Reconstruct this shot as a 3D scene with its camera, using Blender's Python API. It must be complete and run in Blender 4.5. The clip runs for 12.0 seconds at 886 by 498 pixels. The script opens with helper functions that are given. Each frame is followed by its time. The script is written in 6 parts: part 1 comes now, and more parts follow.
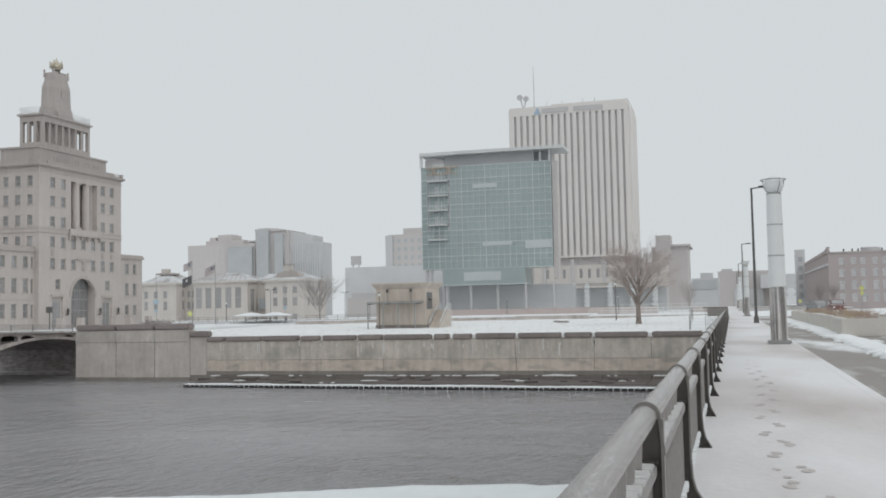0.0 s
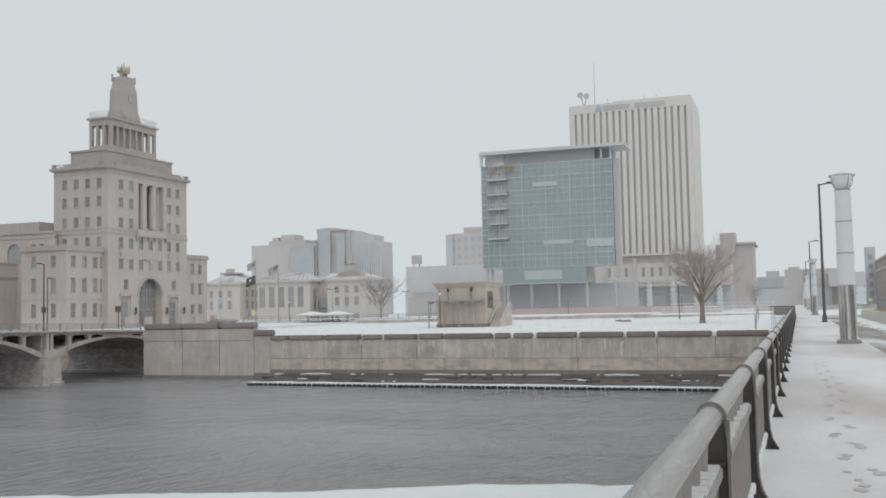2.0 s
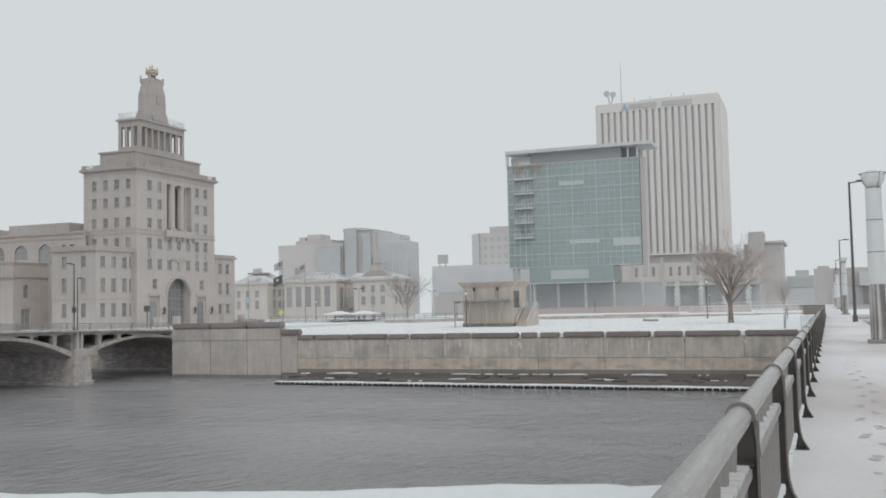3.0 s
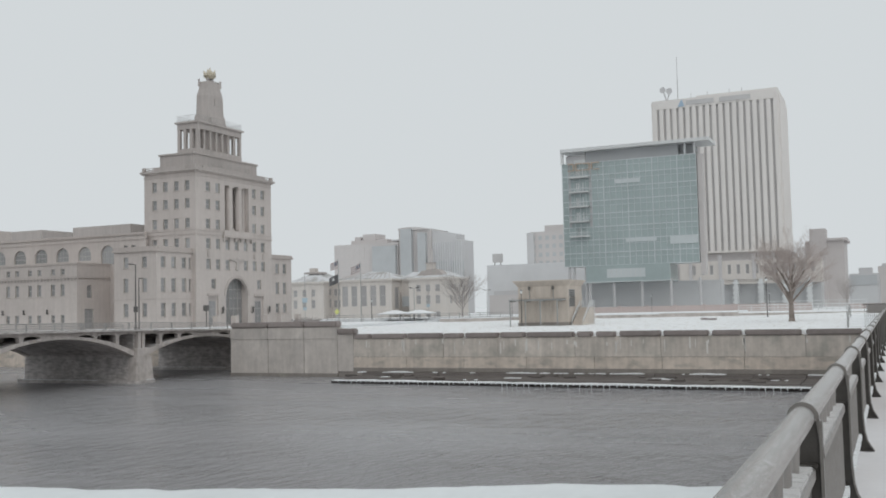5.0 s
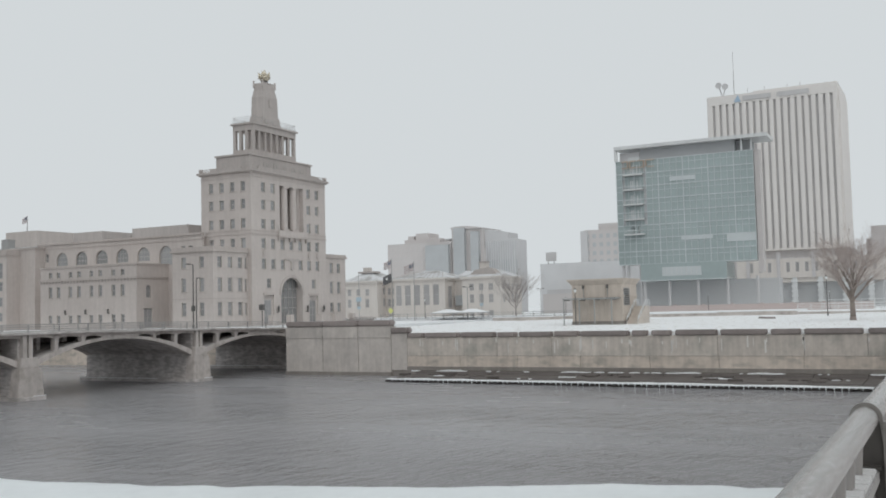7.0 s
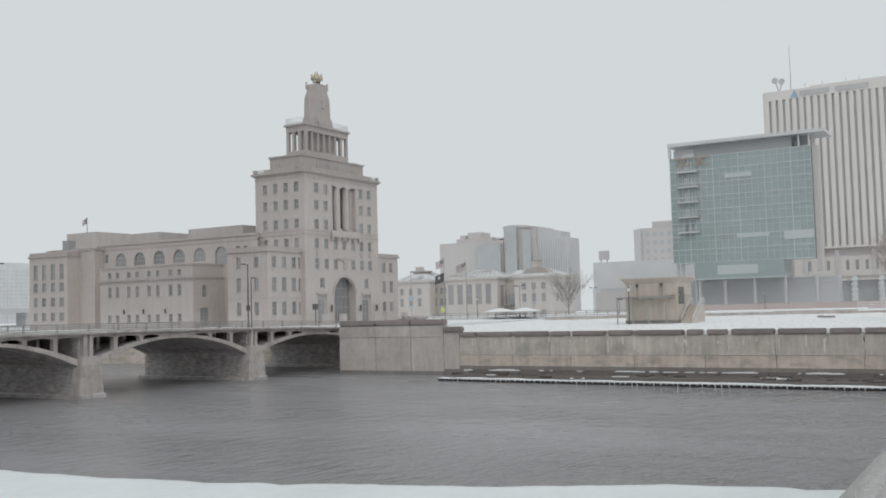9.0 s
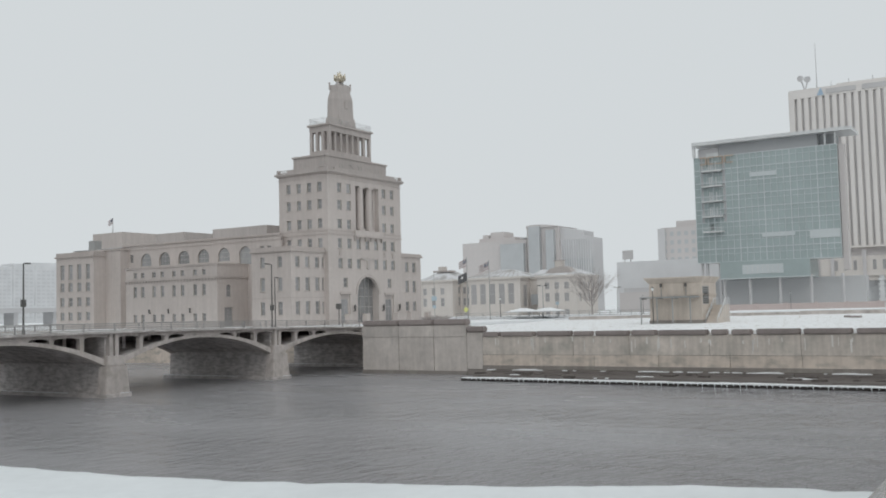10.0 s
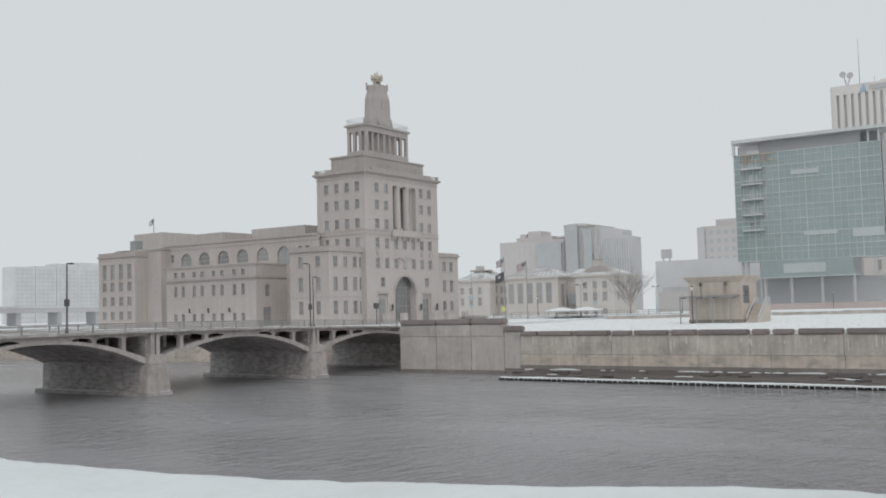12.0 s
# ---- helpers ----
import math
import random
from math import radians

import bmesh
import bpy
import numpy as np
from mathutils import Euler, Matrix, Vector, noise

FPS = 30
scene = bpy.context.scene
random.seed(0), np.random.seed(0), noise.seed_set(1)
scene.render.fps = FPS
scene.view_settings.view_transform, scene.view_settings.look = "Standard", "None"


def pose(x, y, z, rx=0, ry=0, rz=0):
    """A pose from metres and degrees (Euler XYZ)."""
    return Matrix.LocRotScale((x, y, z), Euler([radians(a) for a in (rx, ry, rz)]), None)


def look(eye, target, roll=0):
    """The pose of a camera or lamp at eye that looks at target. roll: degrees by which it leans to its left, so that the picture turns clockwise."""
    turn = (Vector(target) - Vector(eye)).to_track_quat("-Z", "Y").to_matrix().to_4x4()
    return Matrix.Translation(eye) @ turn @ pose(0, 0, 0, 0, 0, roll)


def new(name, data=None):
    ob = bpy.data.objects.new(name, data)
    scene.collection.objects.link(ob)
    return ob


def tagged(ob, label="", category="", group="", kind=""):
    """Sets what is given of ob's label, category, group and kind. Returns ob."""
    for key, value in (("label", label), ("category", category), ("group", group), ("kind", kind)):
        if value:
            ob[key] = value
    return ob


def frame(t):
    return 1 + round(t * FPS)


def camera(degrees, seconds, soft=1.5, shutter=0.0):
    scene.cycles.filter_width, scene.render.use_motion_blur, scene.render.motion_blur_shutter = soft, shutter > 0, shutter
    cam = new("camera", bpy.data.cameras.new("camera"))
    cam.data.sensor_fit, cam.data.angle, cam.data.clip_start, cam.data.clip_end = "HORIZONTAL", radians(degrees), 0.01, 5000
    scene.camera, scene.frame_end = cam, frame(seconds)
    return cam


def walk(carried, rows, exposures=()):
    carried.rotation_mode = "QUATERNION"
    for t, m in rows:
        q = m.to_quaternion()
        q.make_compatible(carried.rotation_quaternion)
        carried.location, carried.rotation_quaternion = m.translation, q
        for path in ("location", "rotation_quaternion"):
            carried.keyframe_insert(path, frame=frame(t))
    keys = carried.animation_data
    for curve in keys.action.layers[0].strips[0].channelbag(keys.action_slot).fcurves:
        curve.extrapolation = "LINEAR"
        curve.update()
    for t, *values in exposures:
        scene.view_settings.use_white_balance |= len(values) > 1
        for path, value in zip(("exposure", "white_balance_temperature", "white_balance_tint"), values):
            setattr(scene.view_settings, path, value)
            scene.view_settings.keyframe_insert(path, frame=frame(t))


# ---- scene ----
# ---- camera: stands on the bridge's pavement and turns slowly to its left ----
EYE = 1.6
cam = camera(48.7, 12.0, soft=1.8)
# seconds, heading from east towards north, pitch, roll
ROWS = [
    (0.0, 16.32, 3.463, 1.150), (0.5, 17.28, 3.467, 1.150), (1.0, 18.14, 3.472, 1.159), (1.5, 18.99, 3.475, 1.161),
    (2.0, 19.86, 3.477, 1.185), (2.5, 20.65, 3.480, 1.205), (3.0, 21.39, 3.482, 1.205), (5.0, 24.60, 3.495, 1.302),
    (5.5, 25.44, 3.505, 1.335), (6.0, 26.24, 3.510, 1.322), (6.5, 26.96, 3.507, 1.340), (7.0, 27.71, 3.505, 1.377),
    (7.5, 28.52, 3.508, 1.405), (9.5, 31.44, 3.540, 1.440), (10.0, 32.10, 3.547, 1.425), (10.5, 32.70, 3.550, 1.436),
    (11.0, 33.23, 3.560, 1.426), (11.5, 33.76, 3.565, 1.422), (12.0, 34.28, 3.566, 1.428),
]
ARM = 0.08  # the lens stands this far before the axis that it turns on


def swing(yaw):
    return ARM * (math.cos(radians(yaw)) - math.cos(radians(26.0))), ARM * (math.sin(radians(yaw)) - math.sin(radians(26.0)))


walk(cam, [(t, pose(*swing(yaw), EYE, 0, 0, yaw - 90) @ pose(0, 0, 0, 90 + pitch, 0, 0) @ pose(0, 0, 0, 0, 0, -roll)) for t, yaw, pitch, roll in ROWS])

# ---- overcast snowy sky and one very wide, weak sun ----
world = bpy.data.worlds.new("overcast_sky")
scene.world = world
world.use_nodes = True
wn, wl = world.node_tree.nodes, world.node_tree.links
wn.clear()
w_out, w_bg = wn.new("ShaderNodeOutputWorld"), wn.new("ShaderNodeBackground")
w_sky, w_mix, w_hsv = wn.new("ShaderNodeTexSky"), wn.new("ShaderNodeMix"), wn.new("ShaderNodeHueSaturation")
w_sky.sky_type, w_sky.sun_disc = "NISHITA", False
w_sky.sun_elevation, w_sky.sun_rotation = radians(32), radians(200)
w_hsv.inputs["Saturation"].default_value = 0.15
w_mix.data_type = "RGBA"
w_mix.inputs["Factor"].default_value = 0.985
w_mix.inputs["B"].default_value = (6.44, 6.82, 7.02, 1)
wl.new(w_sky.outputs["Color"], w_hsv.inputs["Color"])
wl.new(w_hsv.outputs["Color"], w_mix.inputs["A"])
wl.new(w_mix.outputs["Result"], w_bg.inputs["Color"])
w_bg.inputs["Strength"].default_value = 0.1
wl.new(w_bg.outputs["Background"], w_out.inputs["Surface"])
sun = new("sun", bpy.data.lights.new("sun", "SUN"))
sun.data.energy, sun.data.angle, sun.data.color = 0.5, radians(40), (1, 0.97, 0.93)
sun.matrix_world = look((0, 0, 60), (46, 40, 0))


# ---- materials; distant ones are paled to stand in for haze ----
def mat(name, col, rough=0.8, metal=0.0, s1=0.12, a1=0.12, s2=3.0, a2=0.08, bump=0.15, spec=0.4, streak=0.0, vary=0.0, snow=0.0, second=None, mask=(0.2, 0.5, 0.6)):
    """A procedural surface: broad and fine variation, streaks down a wall, random tone by piece, snow lying on it, or a second colour in patches (scale, from, to)."""
    m = bpy.data.materials.new(name)
    m.use_nodes = True
    n, l = m.node_tree.nodes, m.node_tree.links
    b = n["Principled BSDF"]
    b.inputs["Roughness"].default_value, b.inputs["Metallic"].default_value = rough, metal
    b.inputs["Specular IOR Level"].default_value = spec
    geo = n.new("ShaderNodeNewGeometry")

    def noise_at(scale, stretch=(1, 1, 1), detail=4):
        mp, nz = n.new("ShaderNodeMapping"), n.new("ShaderNodeTexNoise")
        mp.inputs["Scale"].default_value = stretch
        nz.inputs["Scale"].default_value, nz.inputs["Detail"].default_value = scale, detail
        l.new(geo.outputs["Position"], mp.inputs["Vector"])
        l.new(mp.outputs["Vector"], nz.inputs["Vector"])
        return nz.outputs["Fac"]

    def times(a, k, add):
        q = n.new("ShaderNodeMath")
        q.operation = "MULTIPLY_ADD"
        l.new(a, q.inputs[0])
        q.inputs[1].default_value, q.inputs[2].default_value = k, add
        return q.outputs[0]

    def op(kind, a, c):
        q = n.new("ShaderNodeMath")
        q.operation = kind
        l.new(a, q.inputs[0])
        l.new(c, q.inputs[1])
        return q.outputs[0]

    fine = noise_at(s2, detail=6)
    tone = op("MULTIPLY", times(noise_at(s1), 2.4 * a1, 1 - 1.2 * a1), times(fine, 2.4 * a2, 1 - 1.2 * a2))
    if streak:
        tone = op("MULTIPLY", tone, times(noise_at(1.0, (1.6, 1.6, 0.12), 5), 2.4 * streak, 1 - 1.2 * streak))
    if vary:
        info = n.new("ShaderNodeObjectInfo")
        tone = op("MULTIPLY", tone, times(info.outputs["Random"], 2 * vary, 1 - vary))
    base = None
    if second:
        rg, mx = n.new("ShaderNodeMapRange"), n.new("ShaderNodeMix")
        rg.inputs["From Min"].default_value, rg.inputs["From Max"].default_value = mask[1], mask[2]
        st = mask[3] if len(mask) > 3 else (1, 1, 1)
        l.new(noise_at(mask[0], st, 7), rg.inputs["Value"])
        mx.data_type = "RGBA"
        mx.inputs["A"].default_value, mx.inputs["B"].default_value = (*col, 1), (*second, 1)
        l.new(rg.outputs["Result"], mx.inputs["Factor"])
        base = mx.outputs["Result"]
    sc = n.new("ShaderNodeVectorMath")
    sc.operation = "SCALE"
    if base:
        l.new(base, sc.inputs[0])
    else:
        sc.inputs[0].default_value = col
    l.new(tone, sc.inputs["Scale"])
    colour = sc.outputs["Vector"]
    if snow:
        sep, rg, mx = n.new("ShaderNodeSeparateXYZ"), n.new("ShaderNodeMapRange"), n.new("ShaderNodeMix")
        l.new(geo.outputs["Normal"], sep.inputs[0])
        rg.inputs["From Min"].default_value, rg.inputs["From Max"].default_value = 0.75, 1.1
        l.new(op("ADD", sep.outputs["Z"], times(fine, 0.5, -0.25)), rg.inputs["Value"])
        mx.data_type = "RGBA"
        mx.inputs["B"].default_value = (0.8, 0.82, 0.84, 1)
        l.new(colour, mx.inputs["A"])
        l.new(times(rg.outputs["Result"], snow, 0), mx.inputs["Factor"])
        colour = mx.outputs["Result"]
    l.new(colour, b.inputs["Base Color"])
    if bump:
        bp = n.new("ShaderNodeBump")
        bp.inputs["Strength"].default_value, bp.inputs["Distance"].default_value = bump, 0.05
        l.new(fine, bp.inputs["Height"])
        l.new(bp.outputs["Normal"], b.inputs["Normal"])
    return m


LIMESTONE = mat("limestone", (0.545, 0.495, 0.468), 0.85, a1=0.10, a2=0.07, streak=0.10, s2=1.2)
TRIM_STONE = mat("trim_stone", (0.49, 0.44, 0.415), 0.85, a1=0.12, streak=0.12, snow=0.5)
CROWN_STONE = mat("weathered_limestone", (0.46, 0.42, 0.4), 0.85, a1=0.12, streak=0.15)
CITY_STONE = mat("pale_city_stone", (0.64, 0.6, 0.565), 0.85, a1=0.06, streak=0.06)
WALL_WARM = mat("warm_river_wall_concrete", (0.61, 0.535, 0.47), 0.9, a1=0.16, s1=0.2, a2=0.14, s2=1.6, streak=0.2, vary=0.05, second=(0.44, 0.40, 0.355), mask=(0.5, 0.5, 0.68, (1, 1, 2.5)))
WALL_CONCRETE = mat("river_wall_concrete", (0.6, 0.545, 0.495), 0.9, a1=0.16, s1=0.2, a2=0.14, s2=2.0, streak=0.24, vary=0.06, second=(0.44, 0.415, 0.375), mask=(0.35, 0.5, 0.68))
ABUTMENT = mat("abutment_concrete", (0.57, 0.525, 0.49), 0.9, a1=0.18, s1=0.15, a2=0.14, s2=1.6, streak=0.16, vary=0.05, second=(0.46, 0.425, 0.40), mask=(0.3, 0.48, 0.68))
WALL_DARK = mat("wet_dark_concrete", (0.27, 0.245, 0.225), 0.7, a1=0.2, streak=0.2, second=(0.30, 0.28, 0.25), mask=(0.5, 0.55, 0.65))
COPING = mat("weathered_coping", (0.3, 0.262, 0.25), 0.9, a1=0.2, s1=0.6, a2=0.15, vary=0.12, snow=0.35)
LIME_STREAK = mat("lime_streak", (0.7, 0.68, 0.65), 0.9)
BRIDGE_STONE = mat("bridge_concrete", (0.53, 0.485, 0.46), 0.9, a1=0.22, s1=0.3, streak=0.22, a2=0.14, s2=2.0, bump=0.3, snow=0.5, second=(0.42, 0.38, 0.35), mask=(0.7, 0.5, 0.66))
# stained concrete whose base is lightened to imitate haze under the arches
BRIDGE_DARK = mat("stained_hazed_concrete", (0.58, 0.545, 0.53), 0.9, a1=0.25, s1=0.5, streak=0.08, s2=1.6, a2=0.25, bump=0.6, second=(0.40, 0.37, 0.355), mask=(0.8, 0.42, 0.62, (1, 1, 3.5)))
# glass base raised to carry some haze and reflected sky
PANE = mat("window_glass", (0.29, 0.288, 0.29), 0.12, a1=0.25, s1=0.3, a2=0.1, bump=0.0, spec=1.0, vary=0.25)
SASH = mat("painted_sash", (0.42, 0.41, 0.39), 0.6)
DARK_METAL = mat("dark_metal", (0.14, 0.135, 0.13), 0.55, metal=0.3)
POST_METAL = mat("grimy_steel_post", (0.08, 0.073, 0.067), 0.6, metal=0.4, s2=14, a2=0.25, bump=0.2)
RAIL_METAL = mat("frosted_steel_pipe", (0.47, 0.44, 0.42), 0.22, metal=1.0, s1=1.5, a1=0.10, s2=60, a2=0.14, bump=0.2, second=(0.60, 0.58, 0.565), mask=(70, 0.48, 0.7, (0.3, 1, 1)))
PICKET_METAL = mat("galvanised_picket", (0.35, 0.33, 0.315), 0.55, metal=0.4, s2=10, a2=0.12, snow=0.5)
GREY_METAL = mat("grey_metal", (0.36, 0.36, 0.355), 0.5, metal=0.3)
# the second colour paints vertical bands of reflection onto the polished steel
STEEL = mat("steel_painted_reflections", (0.26, 0.245, 0.235), 0.26, metal=0.85, s1=1.2, a1=0.15, s2=5, a2=0.1, bump=0.05, second=(0.72, 0.69, 0.67), mask=(1.3, 0.40, 0.60, (6, 6, 0.12)))
ACRYLIC = mat("white_acrylic", (0.74, 0.755, 0.755), 0.7, a1=0.03, a2=0.02, bump=0)
SNOW = mat("snow", (0.86, 0.875, 0.885), 0.9, s1=0.15, a1=0.03, s2=2.5, a2=0.05, bump=0.6)
SNOW_GRASS = mat("snow_over_grass", (0.87, 0.88, 0.885), 0.9, s1=0.15, a1=0.03, s2=1.6, a2=0.06, bump=0.7, second=(0.42, 0.38, 0.32), mask=(1.5, 0.57, 0.71))
WALK_SNOW = mat("trodden_snow", (0.8, 0.79, 0.8), 0.85, s1=0.3, a1=0.05, s2=7, a2=0.04, bump=0.3, second=(0.57, 0.525, 0.505), mask=(0.16, 0.46, 0.72, (0.55, 1.5, 1)))
ROAD_SNOW = mat("slushy_road", (0.80, 0.81, 0.82), 0.7, s1=0.3, a1=0.08, s2=5, a2=0.08, second=(0.30, 0.275, 0.255), mask=(0.24, 0.36, 0.50, (0.35, 1.3, 1)))
ICE = mat("river_ice", (0.80, 0.835, 0.845), 0.45, s1=0.2, a1=0.07, s2=1.2, a2=0.06, bump=0.25, spec=0.5)
CURTAIN_GLASS = mat("green_curtain_glass", (0.375, 0.445, 0.445), 0.1, s1=0.06, a1=0.14, s2=0.5, a2=0.08, bump=0, spec=0.5, vary=0.03)
# recessed glass lightened beyond the curtain glass, with haze in its colour
DIM_GLASS = mat("hazed_lobby_glass", (0.55, 0.555, 0.56), 0.3, s1=0.06, a1=0.1, bump=0, spec=0.4)
MULLION = mat("pale_mullion", (0.6, 0.645, 0.655), 0.5, bump=0)
WHITE_METAL = mat("white_metal", (0.68, 0.69, 0.69), 0.5, bump=0)
TOWER_WHITE = mat("white_precast", (0.75, 0.72, 0.695), 0.8, s1=0.05, a1=0.04, bump=0.05)
# bronze glass lifted to pale grey, the haze being in its colour
HAZE_BRONZE = mat("hazed_bronze_glass", (0.56, 0.54, 0.54), 0.3, bump=0, spec=0.6)
BRICK = mat("brown_brick", (0.45, 0.395, 0.39), 0.9, s1=0.1, a1=0.08)
RED_BASE = mat("red_brick_base", (0.55, 0.47, 0.45), 0.9, a1=0.1)
# HAZE_ colours: cladding and glass lightened, haze painted into the base colour
HAZE_GREY = mat("hazed_grey_cladding", (0.565, 0.56, 0.565), 0.8, s1=0.05, a1=0.05, bump=0)
HAZE_BEIGE = mat("hazed_beige_cladding", (0.585, 0.555, 0.545), 0.8, s1=0.05, a1=0.05, bump=0)
# paler copy of the window glass, haze mixed into it for distant facades
CITY_PANE = mat("hazed_window_glass", (0.40, 0.39, 0.39), 0.3, bump=0, spec=0.4, vary=0.1)
SOFFIT = mat("shaded_roof_band", (0.40, 0.41, 0.42), 0.6, bump=0)
SHELF = mat("wet_black_stone", (0.115, 0.10, 0.092), 0.6, s1=0.5, a1=0.25, s2=4, a2=0.2)
FROST = mat("frosted_snow", (0.66, 0.65, 0.645), 0.9, s2=90, a2=0.2, bump=0.3)
CLAMP_METAL = mat("dark_steel_strap", (0.25, 0.235, 0.22), 0.4, metal=0.6, s2=20, a2=0.15)
HAZE_WINDOW = mat("hazed_window", (0.60, 0.605, 0.615), 0.6, bump=0)
FENCE_METAL = mat("galvanised_fence", (0.36, 0.35, 0.345), 0.5, metal=0.2)
HAZE_TAUPE = mat("hazed_taupe_cladding", (0.6, 0.565, 0.555), 0.8, s1=0.05, a1=0.05, bump=0)
HAZE_GLASS = mat("hazed_blue_glass", (0.475, 0.49, 0.5), 0.3, bump=0)
HAZE_WHITE = mat("hazed_white_cladding", (0.66, 0.665, 0.675), 0.8, bump=0)
ROOF_SNOW = mat("snowy_roof", (0.66, 0.665, 0.675), 0.9, s1=0.2, a1=0.06, s2=1.0, a2=0.12, second=(0.42, 0.41, 0.40), mask=(0.22, 0.47, 0.66))
BUFF = mat("buff_concrete", (0.57, 0.505, 0.445), 0.9, a1=0.14, s1=0.4, streak=0.15, snow=0.5)
PLANTER = mat("planter_concrete", (0.60, 0.57, 0.53), 0.9, a1=0.08, s1=0.5, snow=0.7)
BARK = mat("winter_bark", (0.27, 0.23, 0.205), 0.9, s2=8, a2=0.2, bump=0.4)
# both twig colours are paled for haze; the second also serves far trunks
TWIG = mat("twigs", (0.45, 0.39, 0.365), 0.9, bump=0)
HAZE_TWIG = mat("hazed_twigs", (0.40, 0.365, 0.35), 0.9, bump=0)
SHRUB = mat("dry_shrub", (0.42, 0.33, 0.28), 0.9, bump=0, second=(0.45, 0.35, 0.25), mask=(1.0, 0.45, 0.55))
GOLD = mat("gilded_bronze", (0.6, 0.54, 0.43), 0.35, metal=0.3, a1=0.05)
# sign yellow dulled, haze being part of the colour
YELLOW = mat("yellow_green_sign", (0.66, 0.68, 0.26), 0.5, bump=0)
BLUE_SIGN = mat("blue_sign", (0.42, 0.52, 0.58), 0.5, bump=0)
ORANGE = mat("tan_sign_letters", (0.52, 0.42, 0.34), 0.5, bump=0)
LOGO_GREY = mat("grey_sign_letters", (0.56, 0.55, 0.55), 0.5, bump=0)
LOGO_BLUE = mat("blue_sign_mark", (0.38, 0.50, 0.62), 0.5, bump=0)
# flag colours are greyed and paled in place of haze
FLAG_RED = mat("hazed_red_cloth", (0.42, 0.33, 0.33), 0.9, bump=0)
FLAG_WHITE = mat("white_cloth", (0.65, 0.65, 0.65), 0.9, bump=0)
FLAG_BLUE = mat("navy_cloth", (0.22, 0.23, 0.27), 0.9, bump=0)
FLAG_BLACK = mat("black_cloth", (0.13, 0.13, 0.135), 0.9, bump=0)
CAR_RED = mat("maroon_paint", (0.16, 0.075, 0.07), 0.3, bump=0, snow=0.6)
CAR_GREY = mat("grey_paint", (0.22, 0.23, 0.24), 0.3, bump=0, snow=0.6)
TYRE = mat("rubber", (0.03, 0.03, 0.03), 0.8)
PRINT = mat("wet_print", (0.54, 0.495, 0.475), 0.6, s2=20, a2=0.2)

WATER = bpy.data.materials.new("river_water")
WATER.use_nodes = True
tn, tl = WATER.node_tree.nodes, WATER.node_tree.links
wb = tn["Principled BSDF"]
# base lightened to stand in for the haze over the river
wb.inputs["Base Color"].default_value = (0.295, 0.288, 0.295, 1)
wb.inputs["Roughness"].default_value, wb.inputs["IOR"].default_value = 0.22, 1.33
w_geo = tn.new("ShaderNodeNewGeometry")


def water_noise(scale, stretch, turn, detail, rough):
    mp, nz = tn.new("ShaderNodeMapping"), tn.new("ShaderNodeTexNoise")
    mp.inputs["Rotation"].default_value, mp.inputs["Scale"].default_value = (0, 0, radians(turn)), stretch
    nz.inputs["Scale"].default_value, nz.inputs["Detail"].default_value, nz.inputs["Roughness"].default_value = scale, detail, rough
    tl.new(w_geo.outputs["Position"], mp.inputs["Vector"])
    tl.new(mp.outputs["Vector"], nz.inputs["Vector"])
    return nz.outputs["Fac"]


def water_sum(a, ka, c, kc):
    m1, m2 = tn.new("ShaderNodeMath"), tn.new("ShaderNodeMath")
    m1.operation, m2.operation = "MULTIPLY", "MULTIPLY_ADD"
    tl.new(a, m1.inputs[0])
    m1.inputs[1].default_value, m2.inputs[1].default_value = ka, kc
    tl.new(c, m2.inputs[0])
    tl.new(m1.outputs[0], m2.inputs[2])
    return m2.outputs[0]


chop = water_sum(water_noise(2.0, (0.45, 1.1, 1), 15, 3, 0.6), 0.8, water_noise(0.75, (0.5, 1, 1), 25, 3, 0.55), 1.2)
ripples = water_sum(chop, 1.0, water_noise(0.13, (1, 0.5, 1), 20, 2, 0.5), 1.2)
w_bump = tn.new("ShaderNodeBump")
tl.new(ripples, w_bump.inputs["Height"])
w_bump.inputs["Strength"].default_value, w_bump.inputs["Distance"].default_value = 1.0, 0.75
tl.new(w_bump.outputs["Normal"], wb.inputs["Normal"])
# gusts roughen the surface in broad bands
w_gust = tn.new("ShaderNodeMapRange")
tl.new(water_noise(0.05, (1, 0.35, 1), 65, 4, 0.6), w_gust.inputs["Value"])
w_gust.inputs["From Min"].default_value, w_gust.inputs["From Max"].default_value = 0.35, 0.65
w_gust.inputs["To Min"].default_value, w_gust.inputs["To Max"].default_value = 0.12, 0.32
tl.new(w_gust.outputs["Result"], wb.inputs["Roughness"])
# and leave calmer lanes between them
w_calm = tn.new("ShaderNodeMapRange")
tl.new(water_noise(0.035, (1, 0.4, 1), 50, 3, 0.55), w_calm.inputs["Value"])
w_calm.inputs["From Min"].default_value, w_calm.inputs["From Max"].default_value = 0.38, 0.62
w_calm.inputs["To Min"].default_value, w_calm.inputs["To Max"].default_value = 1.0, 0.4
tl.new(w_calm.outputs["Result"], w_bump.inputs["Strength"])


# ---- building blocks ----
ORIGIN = {}


def thing(name, at, label="", category="", group="", kind=""):
    """A top-level empty at its base; its parts are given in world metres."""
    ob = new(name)
    ob.location = at
    ORIGIN[ob] = Vector(at)
    return tagged(ob, label, category, group, kind)


